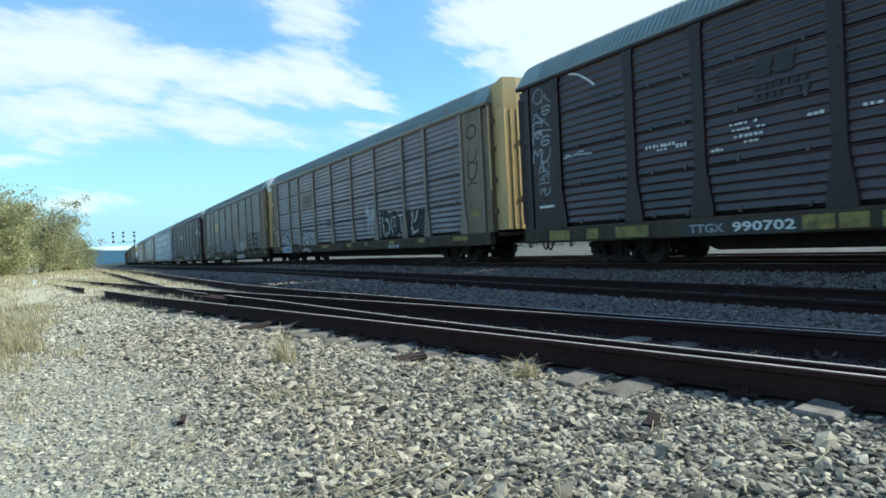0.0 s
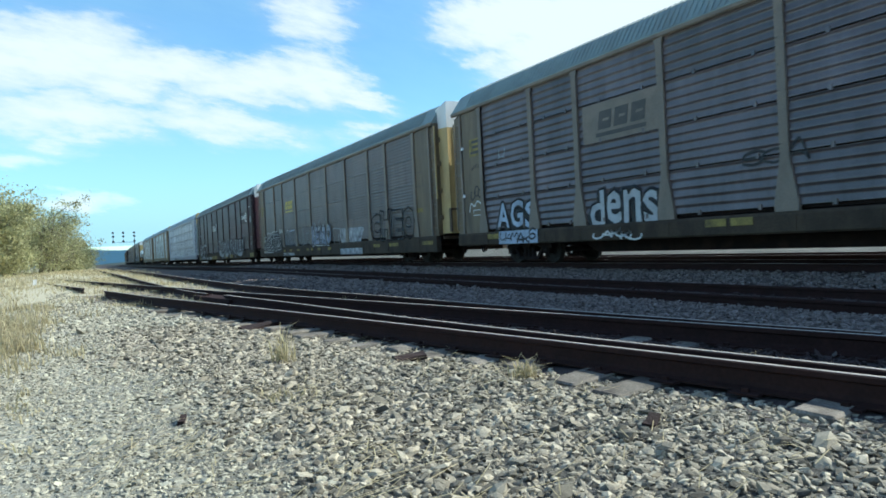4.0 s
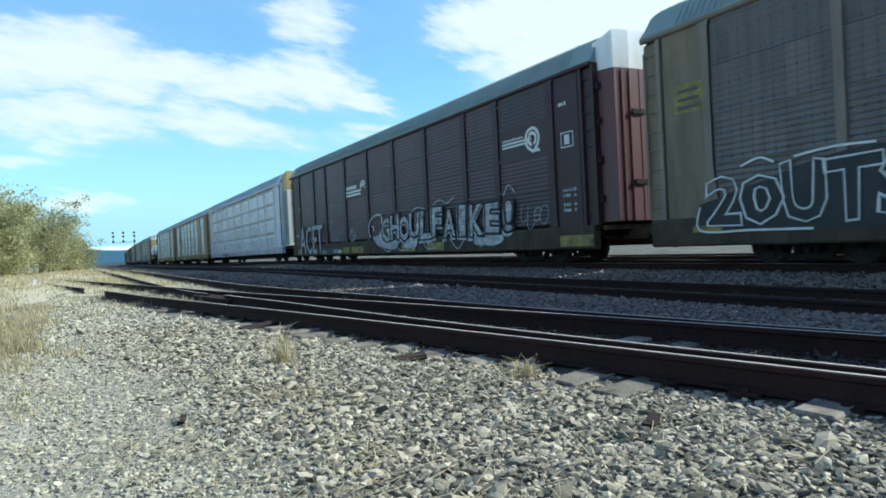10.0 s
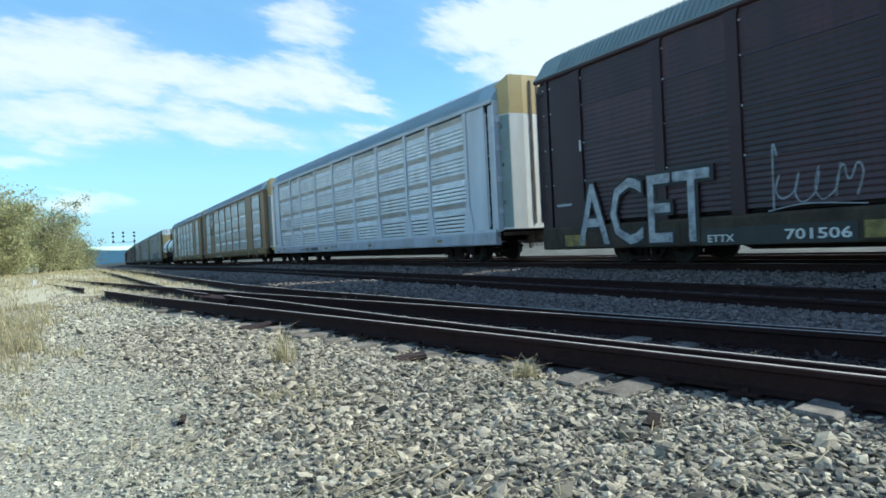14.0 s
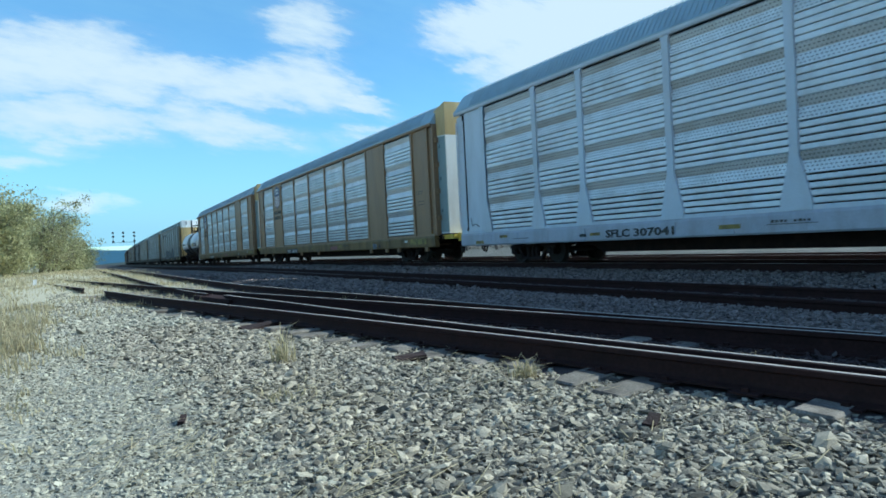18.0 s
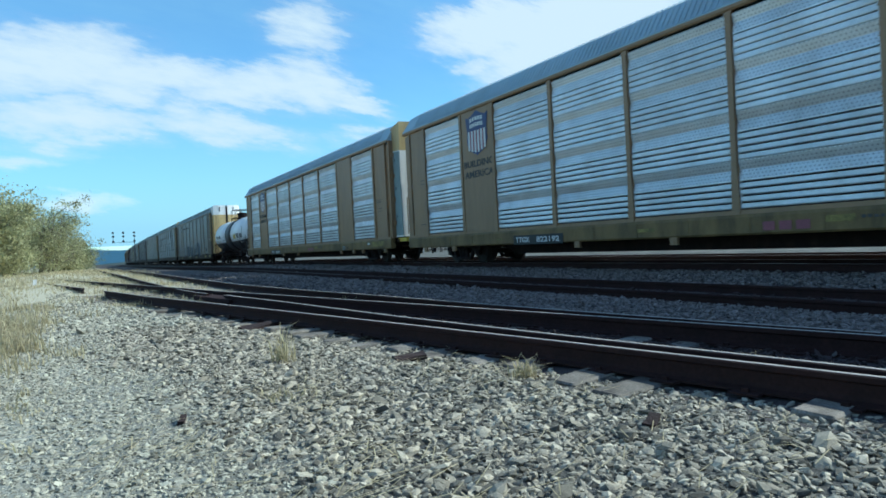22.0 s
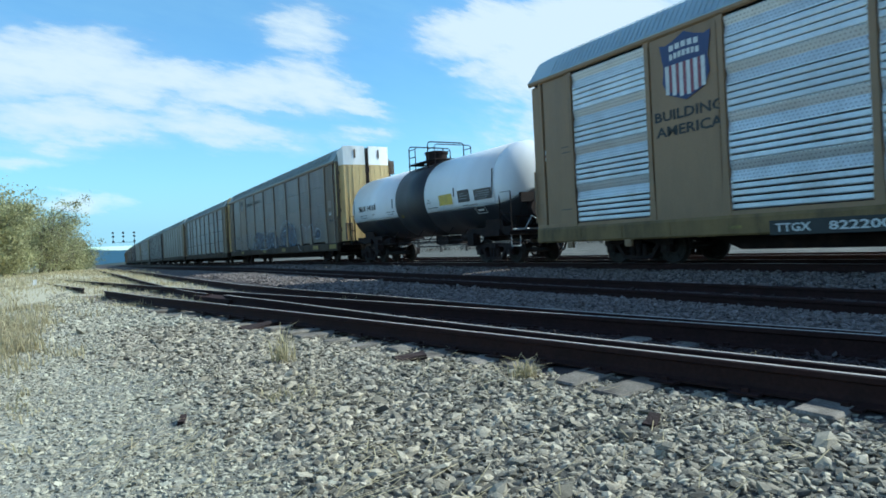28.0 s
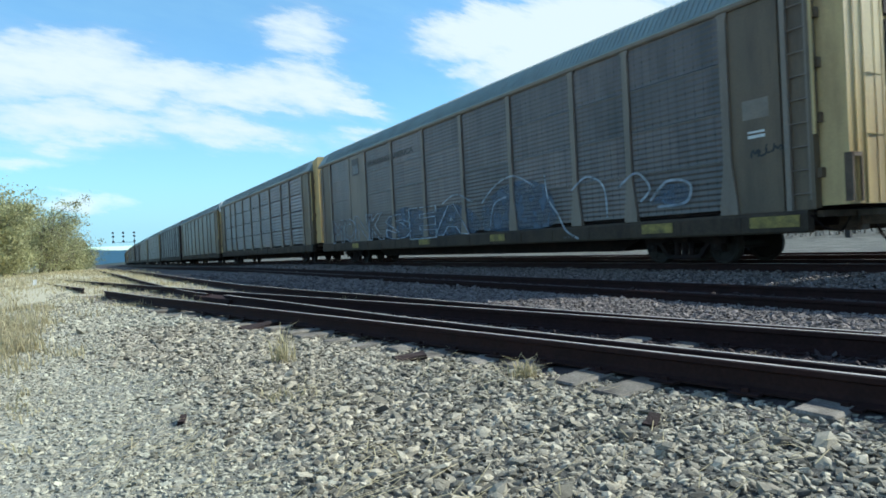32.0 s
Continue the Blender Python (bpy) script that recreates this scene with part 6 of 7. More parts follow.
# ---------------------------------------------------------------- loose stones
def stones(name, boxes, mat, label, seed):
    """Broken stones strewn over rectangles: (x0, x1, y0, y1, how many, size, lift)."""
    rng = np.random.default_rng(seed)
    t = (1 + 5 ** 0.5) / 2
    ico = np.array([(-1, t, 0), (1, t, 0), (-1, -t, 0), (1, -t, 0), (0, -1, t), (0, 1, t), (0, -1, -t), (0, 1, -t), (t, 0, -1), (t, 0, 1), (-t, 0, -1), (-t, 0, 1)]) / 1.9
    tri = np.array([(0, 11, 5), (0, 5, 1), (0, 1, 7), (0, 7, 10), (0, 10, 11), (1, 5, 9), (5, 11, 4), (11, 10, 2), (10, 7, 6), (7, 1, 8), (3, 9, 4), (3, 4, 2), (3, 2, 6), (3, 6, 8), (3, 8, 9), (4, 9, 5), (2, 4, 11), (6, 2, 10), (8, 6, 7), (9, 8, 1)])
    vs = []
    for x0, x1, y0, y1, n, size, lift in boxes:
        x, y = rng.uniform(x0, x1, n) + rng.normal(0, 0.22, n), rng.uniform(y0, y1, n) + rng.normal(0, 0.3, n)
        if x0 < 2.0:
            # leave the ends of the ties bare
            keep = x < 3.98 - 0.17 * y - 0.0009 * y * y - 0.02 - 0.36 * rng.random(n)
            x, y = x[keep], y[keep]
            n = len(x)
        elif x0 < 3.5:
            keep = x > 3.98 - 0.17 * y - 0.0009 * y * y + 0.1
            x, y = x[keep], y[keep]
            n = len(x)
        s = size * rng.lognormal(0, 0.33, n)
        shape = ico[None] * (1 + rng.uniform(-0.45, 0.45, (n, 12, 1)))
        shape = shape * np.stack([rng.uniform(0.9, 1.7, n), rng.uniform(0.6, 1.1, n), rng.uniform(0.35, 0.75, n)], 1)[:, None, :]
        a, b = rng.uniform(0, 6.283, n), rng.uniform(-0.6, 0.6, n)
        ca, sa, cb, sb = np.cos(a), np.sin(a), np.cos(b), np.sin(b)
        X, Y, Z = shape[..., 0], shape[..., 1], shape[..., 2]
        X, Z = X * cb[:, None] + Z * sb[:, None], -X * sb[:, None] + Z * cb[:, None]
        X, Y = X * ca[:, None] - Y * sa[:, None], X * sa[:, None] + Y * ca[:, None]
        z = np.array([land(p, q) for p, q in zip(x, y)]) + lift
        out = np.stack([X * s[:, None] + x[:, None], Y * s[:, None] + y[:, None], Z * s[:, None] + z[:, None] + s[:, None] * 0.22], 2)
        vs.append(out.reshape(-1, 3))
    vs = np.concatenate(vs)
    k = len(vs) // 12
    faces = (tri[None] + 12 * np.arange(k)[:, None, None]).reshape(-1, 3)
    return tagged(joined(name, vs, faces, mat), label, "gravel")


stones("gravel", [
    (0.9, 3.75, 0.9, 3.4, 11500, 0.0152, 0.0), (0.8, 3.2, 3.4, 6.5, 10500, 0.0166, 0.0), (0.4, 2.75, 6.5, 10, 7000, 0.0205, 0.0),
    (-3.4, 3.9, -3.5, 1.2, 2500, 0.0155, 0.0), (-5.0, 4.0, -7.0, -3.5, 500, 0.017, 0.0)],
    M["stone"], "pale broken gravel beside the siding", 3)
stones("gravel", [
    (-0.7, 0.9, 1.3, 3.4, 10000, 0.0092, -0.002), (-1.6, 0.9, 3.3, 6.5, 15000, 0.0102, -0.002), (-2.0, 0.5, 6.5, 10, 9000, 0.0132, -0.002),
    (-1.2, 2.2, 10, 18, 9000, 0.023, -0.003), (-0.5, 1.3, 18, 27, 2600, 0.03, -0.004), (-4.2, -1.2, 0.5, 7.0, 1500, 0.012, 0.0)],
    M["stone_dusty"], "fine dusty gravel and grit at the trackside", 8)
stones("ballast", [
    (5.45, 7.6, 1.8, 12, 17000, 0.0175, 0.02), (4.9, 7.6, 12, 34, 9000, 0.031, 0.03), (9.9, 12.2, 4.0, 20, 9000, 0.024, 0.03), (9.9, 12.2, 20, 50, 5000, 0.042, 0.03)],
    M["stone_dark"], "grey ballast stones between the tracks", 4)
stones("ballast", [
    (3.45, 5.4, -4, 0.5, 1600, 0.02, 0.0), (3.3, 5.4, 0.5, 5, 5200, 0.02, 0.0), (2.6, 4.9, 5, 12, 5200, 0.024, 0.0),
    (8.0, 9.3, 2.0, 24, 3500, 0.03, -0.01), (14.3, 16.6, 4, 30, 3000, 0.04, 0.02)],
    M["stone_oily"], "sooty oil-blackened ballast between the rails", 6)


for x, y, a, ln, wd in ((2.07, 8.75, 20, 0.5, 0.2), (2.5, 5.05, -15, 0.3, 0.16), (0.5, 4.2, 70, 0.1, 0.04), (2.55, 2.35, 30, 0.14, 0.07)):
    bm = bmesh.new()
    box(bm, -ln / 2, ln / 2, -wd / 2, wd / 2, 0, 0.02 + ln * 0.1)
    bmesh.ops.subdivide_edges(bm, edges=bm.edges[:], cuts=2)
    for v in bm.verts:
        v.co += Vector((noise.noise(v.co * 9), noise.noise(v.co * 9 + Vector((3, 0, 0))), noise.noise(v.co * 9 + Vector((0, 3, 0))))) * 0.05 * ln ** 0.5
    scrap = new("wood_scrap", mesh_of("wood_scrap", bm))
    scrap.data.materials.append(M["tie_dark"])
    scrap.matrix_basis = pose(x, y, land(x, y) + 0.005, 4, -6, a)
    tagged(scrap, "splintered dark scrap of tie wood on the gravel", "wood scrap", "wood scraps")


# ---------------------------------------------------------------- dry grass
def grass(name, clumps, seed, label):
    """Tufts of thin blades: (x, y, spread, height, blades)."""
    rng = random.Random(seed)
    vs, fs = [], []
    for x, y, spread, high, n in clumps:
        for _ in range(n):
            bx, by = x + rng.gauss(0, spread), y + rng.gauss(0, spread)
            bz = land(bx, by) - 0.01
            h, a, tilt = high * rng.uniform(0.4, 1.15), rng.uniform(0, 6.283), rng.uniform(0.1, 1.1)
            wv = Vector((math.cos(a + 1.57), math.sin(a + 1.57), 0)) * rng.uniform(0.003, 0.006) * (1 + y * 0.05)
            lean = Vector((math.cos(a), math.sin(a), 0))
            p0, p1 = Vector((bx, by, bz)), Vector((bx, by, bz)) + lean * h * tilt * 0.3 + Vector((0, 0, h * 0.6))
            p2 = p0 + lean * h * tilt + Vector((0, 0, h * (1 - tilt * 0.3)))
            i = len(vs)
            vs += [p0 - wv, p0 + wv, p1 + wv * 0.8, p1 - wv * 0.8, p2 + wv * 0.2, p2 - wv * 0.2]
            fs += [(i, i + 1, i + 2, i + 3), (i + 3, i + 2, i + 4, i + 5)]
    return tagged(joined(name, [tuple(v) for v in vs], fs, M["grass"]), label, "grass")


rng = random.Random(9)
field = [(rng.uniform(-5.5, -0.9), rng.uniform(8.5, 16), 0.16, rng.uniform(0.14, 0.28), 34) for _ in range(120)]
field += [(-1.3 + rng.gauss(0, 0.45), 9.6 + rng.gauss(0, 2.2), 0.13, rng.uniform(0.12, 0.4), 44) for _ in range(95)]
field += [(rng.uniform(-2.6, -0.3), rng.uniform(4, 9), 0.1, rng.uniform(0.06, 0.14), 22) for _ in range(60)]
field += [(rng.uniform(-9, 1.2 - y * 0.0), y, 0.3, rng.uniform(0.1, 0.22), 26) for y in (rng.uniform(13, 40) for _ in range(330))]
field += [(rng.uniform(-9, 3.5), y, 0.6, rng.uniform(0.15, 0.35), 22) for y in (rng.uniform(30, 110) for _ in range(420))]
field += [(rng.uniform(0.6, 3.2), y, 0.3, rng.uniform(0.05, 0.16), 26) for y in (rng.uniform(14, 42) for _ in range(200))]
grass("dry_grass", field, 12, "straw-coloured dry grass at the edge of the gravel")
for x, y, sp, h, n, lb in ((1.55, 5.75, 0.05, 0.3, 60, "small dry grass tuft in the gravel"), (2.82, 3.78, 0.05, 0.2, 70, "curled dry grass tuft by the rail"),
                           (1.2, 4.35, 0.1, 0.1, 50, "flattened dry grass tuft"), (1.85, 6.9, 0.02, 0.34, 6, "thin dry stalks by the rail"), (4.3, 3.0, 0.05, 0.14, 25, "small dry weed between the rails")):
    grass("grass_tuft", [(x, y, sp, h, n)], int(x * 100), lb)
for x, y in ((2.75, 15.2), (3.0, 14.2), (2.4, 17.0), (1.9, 20.0), (4.2, 11.0)):
    grass("grass_tuft", [(x, y, 0.12, 0.16, 45)], int(x * 77), "bleached weed beside the turnout")
# straw stems lying on the gravel
vs, fs = [], []
for k in range(900):
    x, y, a, ln = rng.uniform(-1.2, 3.0), 1.4 + 7 * rng.random() ** 1.2, rng.gauss(0.5, 0.7), rng.uniform(0.05, 0.24)
    if k % 3 == 0:
        x, y = rng.choice(((1.05, 2.6), (1.25, 4.2), (0.2, 3.4), (2.5, 3.9))) + np.array((rng.gauss(0, 0.22), rng.gauss(0, 0.35)))
    p, d = Vector((x, y, land(x, y) + 0.045)), Vector((math.cos(a), math.sin(a), rng.uniform(-0.06, 0.1))) * ln
    n = Vector((-math.sin(a), math.cos(a), 0)) * 0.0026
    i = len(vs)
    vs += [p - n, p + n, p + d + n, p + d - n]
    fs.append((i, i + 1, i + 2, i + 3))
tagged(joined("straw", [tuple(v) for v in vs], fs, M["grass"]), "dry straw stems lying on gravel", "straw")


# ---------------------------------------------------------------- shrubs and trees by the line
def shrub(x, y, high, wide, seed, bare=0.3):
    rng = random.Random(seed)
    z0 = land(x, y)
    tree = tagged(new("tree"), "scrubby half-bare tree with dull olive leaves", "tree", "trackside trees")
    tree.matrix_basis = pose(x, y, z0)
    bm = bmesh.new()
    tips = []
    for k in range(rng.randint(3, 5)):
        a = rng.uniform(0, 6.283)
        base = Vector((math.cos(a), math.sin(a), 0)) * 0.25
        p, line = base, [base]
        d = Vector((math.cos(a) * 0.35, math.sin(a) * 0.35, 1)).normalized()
        for s in range(5):
            p = p + d * high * 0.17
            d = (d + Vector((rng.uniform(-0.3, 0.3), rng.uniform(-0.3, 0.3), 0.1))).normalized()
            line.append(p)
            tips.append(p)
        for i in range(len(line) - 1):
            rod(bm, [line[i], line[i + 1]], 0.1 * high / 7 * (1 - i / 6), 6)
        for _ in range(7):
            q = rng.choice(line[1:])
            e = q + Vector((rng.uniform(-1, 1) * wide * 0.5, rng.uniform(-1, 1) * wide * 0.5, rng.uniform(0.1, 0.35) * high * 0.6))
            rod(bm, [q, q.lerp(e, 0.5) + Vector((0, 0, 0.15)), e], 0.028, 5)
            tips += [e, q.lerp(e, 0.6)]
    part("trunk", bm, M["bark"], tree)

    def leaves(n, mat, name, size, spread, thin):
        vs, fs = [], []
        centres = [(t + Vector((rng.gauss(0, wide * 0.16), rng.gauss(0, wide * 0.16), rng.gauss(0, high * 0.05))), rng.uniform(0.35, 0.95)) for t in tips for _ in range(3)]
        low = [(Vector((rng.gauss(0, wide * 0.33), rng.gauss(0, wide * 0.33), rng.uniform(0.05, 0.5) * high)), 0.9) for _ in range(30)]
        centres += low
        for _ in range(n):
            c, r = rng.choice(centres)
            p = c + Vector((rng.gauss(0, r * spread), rng.gauss(0, r * spread), rng.gauss(0, r * spread * 0.8)))
            p.z = max(0.05, p.z)
            u = Vector((rng.uniform(-1, 1), rng.uniform(-1, 1), rng.uniform(-1, 1))).normalized() * size * rng.uniform(0.6, 1.3)
            v = u.cross(Vector((rng.uniform(-1, 1), rng.uniform(-1, 1), rng.uniform(-1, 1)))).normalized() * size * thin
            i = len(vs)
            vs += [p - u, p + v, p + u, p - v]
            fs.append((i, i + 1, i + 2, i + 3))
        ob = joined(name, [tuple(q) for q in vs], fs, M[mat], "")
        ob.parent = tree
        return ob
    leaves(int(13500 * (1 - bare)) + (2000 if bare < 0.9 else 0), "leaf", "crown", 0.135, 0.6, 0.5)
    leaves(int(3600 * bare) + 900, "leaf_bare", "twig_crown", 0.26, 0.6, 0.045)


rng = random.Random(31)
for k, (x, y, h, wd, br) in enumerate(((-9.5, 66, 8.0, 5, 0.15), (-7.0, 70, 7.2, 5, 0.2), (-11, 76, 8.5, 6, 0.2), (-6.0, 80, 7.6, 5, 0.4), (-4.2, 88, 8.4, 5, 0.65), (-8.0, 92, 8.6, 5, 0.4), (-3.3, 97, 8.0, 5, 0.7),
                                      (-2.3, 104, 5.0, 4.5, 0.5), (-4.5, 108, 7.5, 5, 0.6), (-1.6, 118, 4.5, 4.5, 0.5), (-0.8, 134, 3.8, 4.5, 0.6), (-3, 140, 5.5, 5, 0.5), (-14, 62, 8, 6, 0.1), (-18, 66, 8, 6, 0.2), (0.0, 158, 3.0, 4, 0.6), (-12, 58, 5, 5, 0.1), (64, 31, 9.5, 6, 0.97), (69, 27, 10, 6, 0.97))):
    shrub(x, y, h, wd, 100 + k, br)


# ---------------------------------------------------------------- signals, fence, distance
def signal_bridge():
    y = 172.0
    z0 = fall(y)
    s = tagged(new("railway_signal"), "bracket of three dark railway signals over the tracks", "railway signal")
    s.matrix_basis = pose(0, y, z0)
    bm = bmesh.new()
    rod(bm, [(11.75, 0, 0), (11.75, 0, 6.9)], 0.09, 10)
    part("mast", bm, M["signal"], s)
    bm = bmesh.new()
    box(bm, 6.8, 11.8, -0.08, 0.08, 5.85, 5.93)
    part("arm", bm, M["signal"], s)
    for x in (7.15, 9.35, 11.75):
        bm = bmesh.new()
        rod(bm, [(x, -0.1, 5.9), (x, -0.1, 8.5)], 0.03, 8)
        head = part("head", bm, M["signal"], s)
        for z in (6.15, 7.35, 8.2):
            bm = bmesh.new()
            lathe(bm, [(-0.3, 0.05), (-0.28, 0.27), (-0.22, 0.27), (-0.2, 0.05)], "y", 16, (x, 0, z))
            part("target", bm, M["signal"], head)


signal_bridge()
stake = new("marker_stake")
bm = bmesh.new()
box(bm, -0.06, 0.06, -0.02, 0.02, -0.1, 0.28)
part("board", bm, M["paint_white"], stake)
stake.matrix_basis = pose(-1.58, 29.5, land(-1.58, 29.5), 3, 2, 10)
tagged(stake, "short white marker stake in dry grass", "stake")

fence = tagged(new("fence"), "dark timber rail fence along pale dirt", "fence")
for k in range(34):
    y = -22 + 6.1 * k
    bm = bmesh.new()
    zf = land(39.5, y)
    box(bm, 39.4, 39.6, y - 0.14, y + 0.14, zf - 0.2, zf + 1.8)
    part("fence_post", bm, M["post"], fence)
    for z in (0.75, 1.25, 1.65):
        bm = bmesh.new()
        box(bm, 39.35, 39.42, y, y + 6.1, zf + z - 0.075, zf + z + 0.075)
        part("fence_rail", bm, M["post"], fence)

# low scrub far behind the fence
rng = random.Random(77)
vs, fs = [], []
for _ in range(5200):
    y = rng.uniform(-20, 220)
    x = 41 + 22 * rng.random() ** 1.6 + bend(y)
    z0 = land(x - bend(y), y)
    for _ in range(5):
        p = Vector((x + rng.gauss(0, 0.25), y + rng.gauss(0, 0.35), z0 - 0.02))
        u = Vector((rng.gauss(0, 0.12), rng.gauss(0, 0.12), rng.uniform(0.12, 0.4)))
        v = Vector((rng.uniform(-1, 1), rng.uniform(-1, 1), 0)) * 0.05
        i = len(vs)
        vs += [p - v, p + v, p + u + v * 0.3, p + u - v * 0.3]
        fs.append((i, i + 1, i + 2, i + 3))
tagged(joined("scrub", [tuple(v) for v in vs], fs, M["leaf_bare"]), "grey brown scrub beyond the fence", "scrub")

# blue hills; the haze of distance is put into their colour
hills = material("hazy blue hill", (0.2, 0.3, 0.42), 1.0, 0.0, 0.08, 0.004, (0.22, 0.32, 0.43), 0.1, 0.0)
vs, fs = [], []
for i in range(81):
    x = -1400 + 45 * i
    h = 40 + 16 * noise.noise((x * 0.0016, 1.7, 0)) + 5 * noise.noise((x * 0.009, 0.2, 0))
    vs += [(x, 3300, -25), (x, 3330, h), (x, 3900, -25)]
    if i:
        a = 3 * (i - 1)
        fs += [(a, a + 3, a + 4, a + 1), (a + 1, a + 4, a + 5, a + 2)]
tagged(joined("hills", vs, fs, hills, "structure"), "low hills on the horizon, coloured blue for haze", "hills")


# ---------------------------------------------------------------- clouds
def cloud_material():
    """White cloud drawn over (x / y, height / y): soft banks torn by noise."""
    m = bpy.data.materials.new("white cloud")
    m.use_nodes = True
    t = m.node_tree
    n, l = t.nodes, t.links
    n.remove(n["Principled BSDF"])

    def op(kind, a, b=None, c=None, clamp=False):
        q = n.new("ShaderNodeMath")
        q.operation, q.use_clamp = kind, clamp
        for i, v in enumerate((a, b, c)):
            if v is None:
                continue
            if isinstance(v, (int, float)):
                q.inputs[i].default_value = v
            else:
                l.new(v, q.inputs[i])
        return q.outputs[0]
    sep = n.new("ShaderNodeSeparateXYZ")
    l.new(n.new("ShaderNodeTexCoord").outputs["Object"], sep.inputs[0])
    u = op("DIVIDE", sep.outputs[0], sep.outputs[1])
    v = op("DIVIDE", CLOUD_Z, sep.outputs[1])
    comb = n.new("ShaderNodeCombineXYZ")
    l.new(u, comb.inputs[0])
    l.new(op("MULTIPLY", op("ADD", v, op("MULTIPLY", u, 0.12)), 2.9), comb.inputs[1])
    warp = n.new("ShaderNodeTexNoise")
    warp.inputs["Scale"].default_value, warp.inputs["Detail"].default_value = 7.0, 8
    warp.inputs["Roughness"].default_value = 0.62
    l.new(comb.outputs[0], warp.inputs["Vector"])
    sepw = n.new("ShaderNodeSeparateXYZ")
    l.new(warp.outputs["Color"], sepw.inputs[0])
    uu = op("ADD", u, op("MULTIPLY", op("SUBTRACT", sepw.outputs[0], 0.5), 0.14))
    vv = op("ADD", v, op("MULTIPLY", op("SUBTRACT", sepw.outputs[1], 0.5), 0.085))
    total = None
    for cu, cv, ru, rv, tilt, k in (
            (-0.03, 0.285, 0.14, 0.06, 0.1, 1.0), (0.09, 0.268, 0.13, 0.04, 0.1, 1.0), (0.23, 0.272, 0.16, 0.042, 0.06, 0.95), (0.36, 0.29, 0.09, 0.05, -0.1, 0.95),
            (0.35, 0.39, 0.075, 0.05, 0.1, 0.75), (0.43, 0.256, 0.07, 0.018, -0.25, 0.9), (0.0, 0.2, 0.12, 0.04, 0.0, 0.85), (0.19, 0.205, 0.15, 0.03, -0.1, 0.75),
            (0.78, 0.445, 0.2, 0.075, 0.2, 1.4), (1.05, 0.46, 0.36, 0.14, 0.3, 1.8), (0.9, 0.36, 0.2, 0.03, 0.15, 0.7), (0.73, 0.351, 0.1, 0.018, 0.1, 0.8), (-0.07, 0.139, 0.04, 0.016, 0.0, 0.6),
            (0.0, 0.083, 0.05, 0.012, 0.0, 0.55), (0.44, 0.2, 0.06, 0.016, 0.1, 0.5), (-0.25, 0.3, 0.16, 0.1, 0.0, 0.9), (1.7, 0.6, 0.5, 0.2, 0.2, 1.0), (1.2, 0.3, 0.5, 0.2, 0.3, 0.9)):
        du = op("SUBTRACT", uu, cu)
        a = op("DIVIDE", du, ru)
        b = op("DIVIDE", op("SUBTRACT", op("SUBTRACT", vv, cv), op("MULTIPLY", du, tilt)), rv)
        d = op("ADD", op("MULTIPLY", a, a), op("MULTIPLY", b, b))
        g = op("MULTIPLY", op("SUBTRACT", 1.25, d), k)
        total = g if total is None else op("SMOOTH_MAX", total, g, 0.35)
    fine = n.new("ShaderNodeTexNoise")
    fine.inputs["Scale"].default_value, fine.inputs["Detail"].default_value = 16.0, 9
    fine.inputs["Roughness"].default_value = 0.6
    l.new(comb.outputs[0], fine.inputs["Vector"])
    dens = op("ADD", total, op("MULTIPLY", op("SUBTRACT", fine.outputs[0], 0.5), 1.7))
    r = n.new("ShaderNodeMapRange")
    r.interpolation_type = "SMOOTHSTEP"
    r.inputs[1].default_value, r.inputs[2].default_value = -0.6, 1.35
    r.inputs[3].default_value, r.inputs[4].default_value = 0.0, 0.96
    l.new(dens, r.inputs[0])
    # a thin veil of haze painted as bluish glow, more of it higher up and near the horizon
    veil = op("MULTIPLY", op("MULTIPLY_ADD", v, 0.5, 0.1, clamp=True), op("ADD", 0.3, warp.outputs[0]))
    veil = op("ADD", veil, op("MULTIPLY", op("SUBTRACT", 1.0, op("DIVIDE", v, 0.3), clamp=True), 0.62))
    veil = op("ADD", veil, op("MULTIPLY", op("SUBTRACT", 1.0, op("DIVIDE", v, 0.12), clamp=True), 0.55), clamp=True)
    cover = op("MAXIMUM", r.outputs[0], veil)
    glow = n.new("ShaderNodeEmission")
    glow.inputs[1].default_value = CLOUD_GLOW
    tone = n.new("ShaderNodeMixRGB")
    tone.inputs[1].default_value, tone.inputs[2].default_value = (0.52, 0.84, 1.0, 1), (0.94, 0.98, 1.0, 1)
    l.new(op("MULTIPLY", r.outputs[0], 1.6, clamp=True), tone.inputs[0])
    l.new(tone.outputs[0], glow.inputs[0])
    mix = n.new("ShaderNodeMixShader")
    l.new(cover, mix.inputs[0])
    l.new(n.new("ShaderNodeBsdfTransparent").outputs[0], mix.inputs[1])
    l.new(glow.outputs[0], mix.inputs[2])
    l.new(mix.outputs[0], n["Material Output"].inputs[0])
    return m


CLOUD_Z, HIGH_CLOUD_Z, CLOUD_GLOW = 90.0, 300.0, 0.63
clouds = joined("clouds", [(-1500, 66, CLOUD_Z), (2600, 66, CLOUD_Z), (2600, 4800, CLOUD_Z), (-1500, 4800, CLOUD_Z)], [(0, 1, 2, 3)], cloud_material(), "structure")
tagged(clouds, "torn white clouds drifting in a blue sky", "clouds")


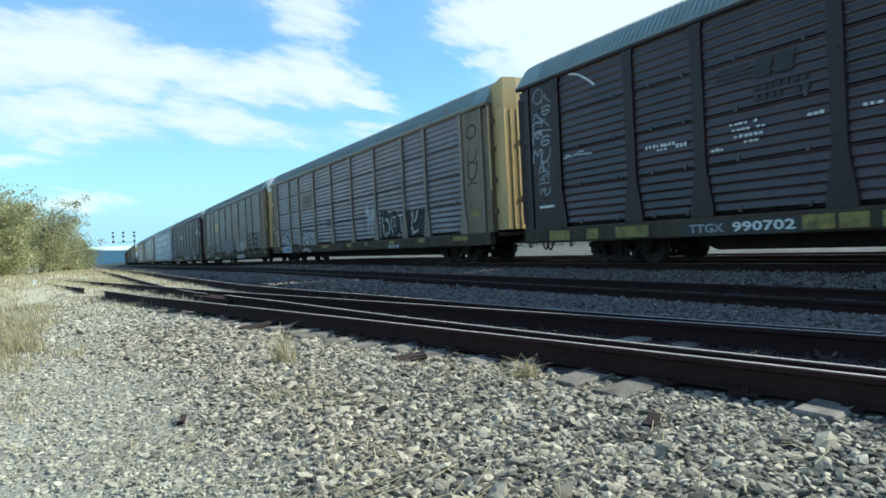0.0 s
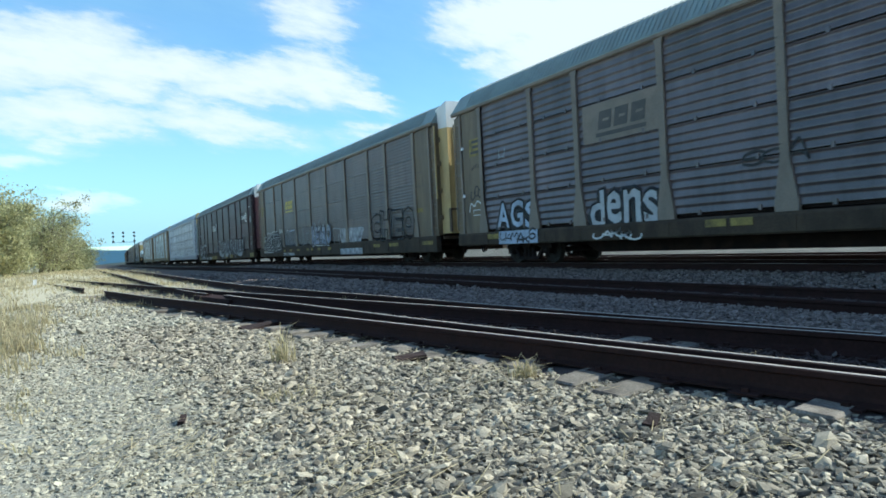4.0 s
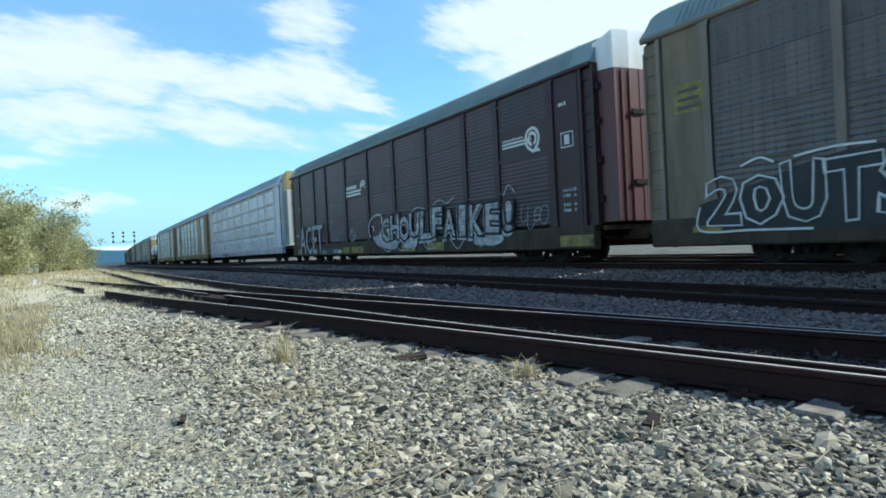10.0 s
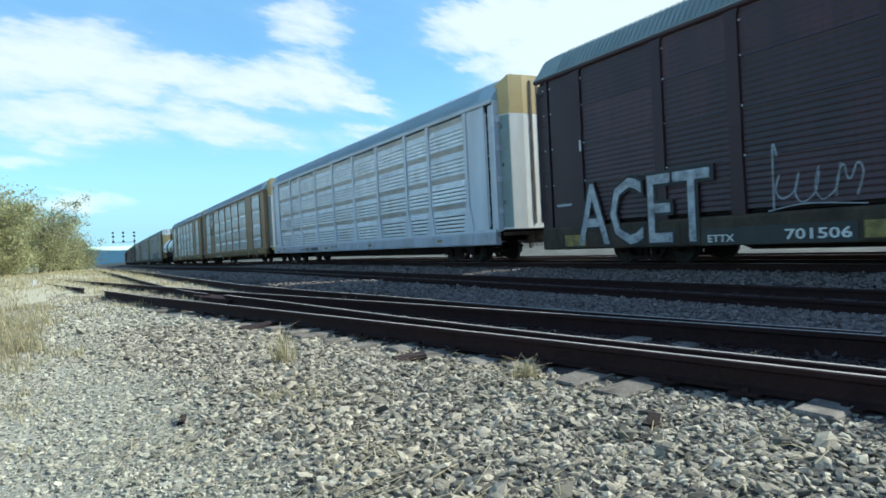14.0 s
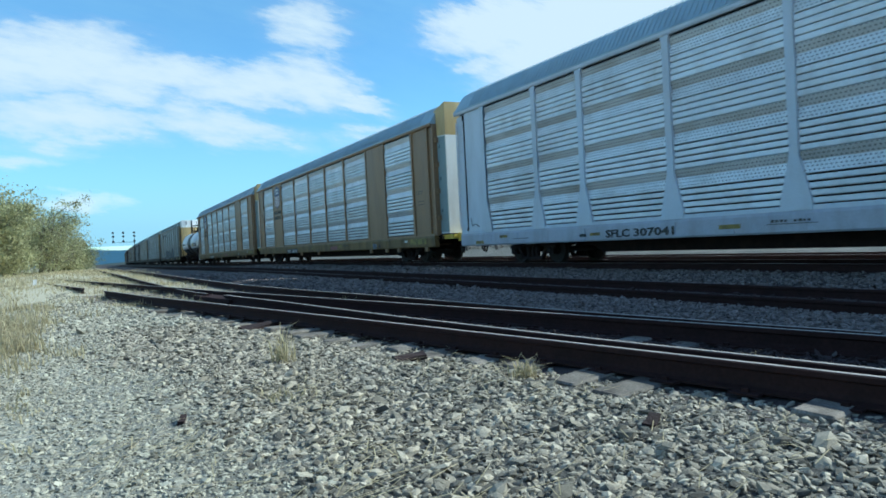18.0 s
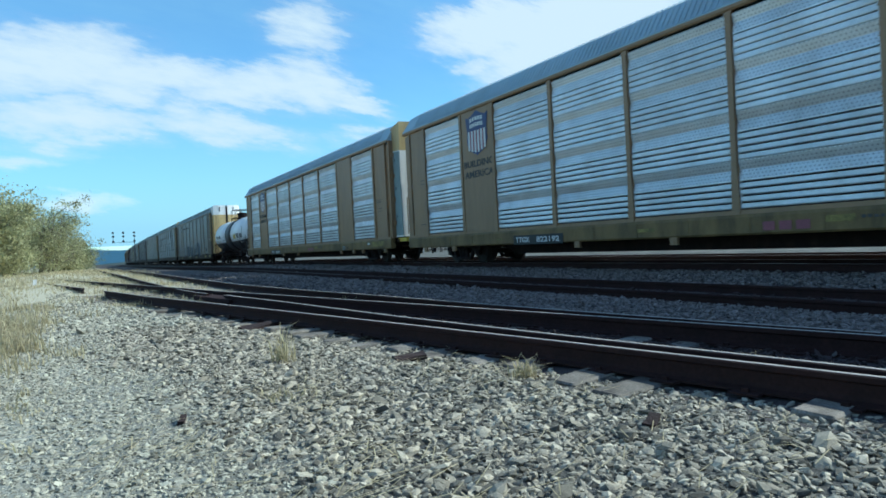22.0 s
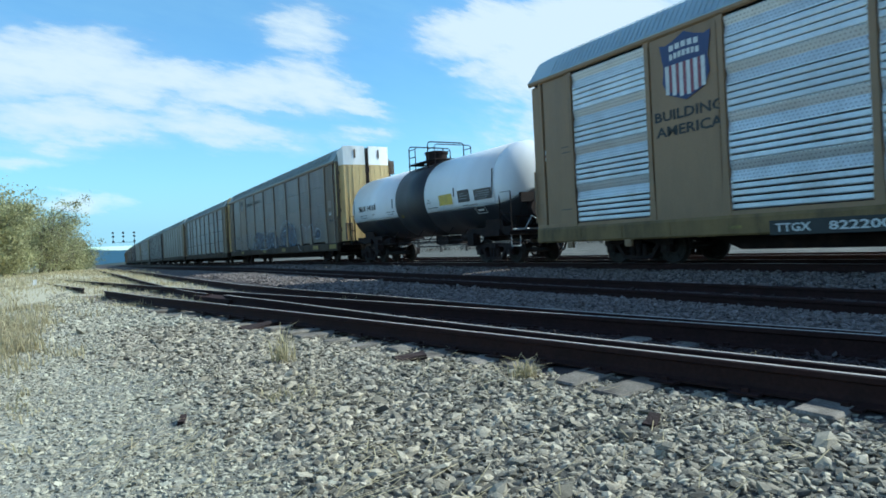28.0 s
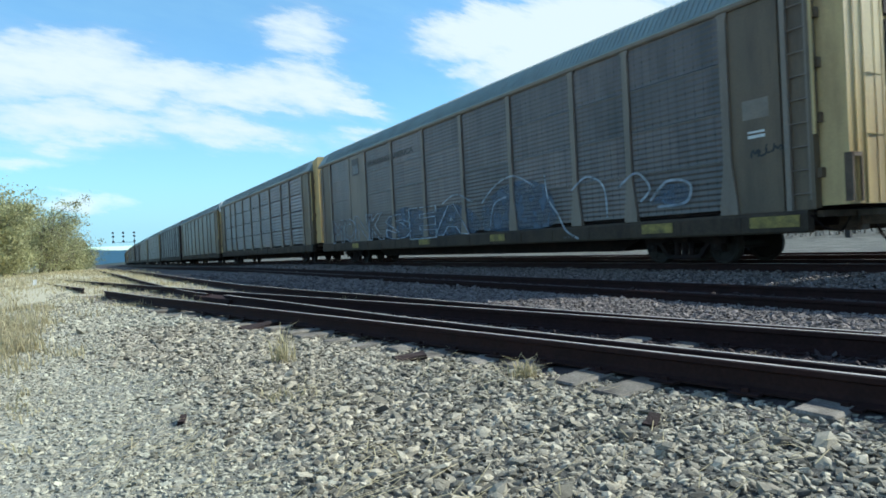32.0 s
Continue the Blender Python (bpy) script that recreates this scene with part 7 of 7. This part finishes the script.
def fill_cloud_material():
    """Broken cloud over the rest of the sky, unseen: a warm glow added to fill the shade."""
    m = bpy.data.materials.new("warm fill cloud")
    m.use_nodes = True
    t = m.node_tree
    n, l = t.nodes, t.links
    n.remove(n["Principled BSDF"])
    tex = n.new("ShaderNodeTexNoise")
    tex.inputs["Scale"].default_value, tex.inputs["Detail"].default_value = 0.0022, 7
    l.new(n.new("ShaderNodeTexCoord").outputs["Object"], tex.inputs["Vector"])
    r = n.new("ShaderNodeMapRange")
    r.inputs[1].default_value, r.inputs[2].default_value = 0.47, 0.68
    r.inputs[3].default_value, r.inputs[4].default_value = 0.05, 0.9
    l.new(tex.outputs[0], r.inputs[0])
    glow = n.new("ShaderNodeEmission")
    glow.inputs[0].default_value, glow.inputs[1].default_value = (1.0, 0.88, 0.83, 1), CLOUD_GLOW
    mix = n.new("ShaderNodeMixShader")
    l.new(r.outputs[0], mix.inputs[0])
    l.new(n.new("ShaderNodeBsdfTransparent").outputs[0], mix.inputs[1])
    l.new(glow.outputs[0], mix.inputs[2])
    l.new(mix.outputs[0], n["Material Output"].inputs[0])
    return m


# out of view; added to light the shaded sides of the cars
fill_clouds = joined("clouds", [(-4500, -3000, HIGH_CLOUD_Z), (150, -3000, HIGH_CLOUD_Z), (150, 160, HIGH_CLOUD_Z), (-4500, 160, HIGH_CLOUD_Z)], [(0, 1, 2, 3)], fill_cloud_material(), "structure")
tagged(fill_clouds, "unseen warm glowing clouds added as fill light", "clouds")


# ---------------------------------------------------------------- what moves
SPEED, EASE = 6.1436, -0.0012


def rolled(t):
    """How far the train has come since 16 s."""
    return SPEED * (t - 16) + EASE * (t - 16) ** 2


def on_track(y):
    slope = bend(y + 2) - bend(y - 2)
    drop = fall(y + 2) - fall(y - 2)
    return pose(TRAIN_X + bend(y), y, TRAIN_Z + fall(y), math.degrees(math.atan2(drop, 4)), 0, -math.degrees(math.atan2(slope, 4)))


def motions():
    for car, middle in TRAIN:
        walk(car, [(t, on_track(middle - rolled(t))) for t in range(0, 33)])
    walk(clouds, [(0, pose(0, 0, 0)), (16, pose(1.2, 10.5, 0)), (32, pose(2.4, 21, 0))])
    # wheels turn by the way they roll; one turn is 2 pi r
    times = [k / 10 for k in range(0, 321)]
    turns = [(t, Matrix.Rotation(rolled(t) / 0.398, 4, "X")) for t in times]
    for ws, dy in WHEELS:
        m = Matrix.Translation((0, dy, 0.405))
        walk(ws, [(t, m @ r) for t, r in turns])


motions()
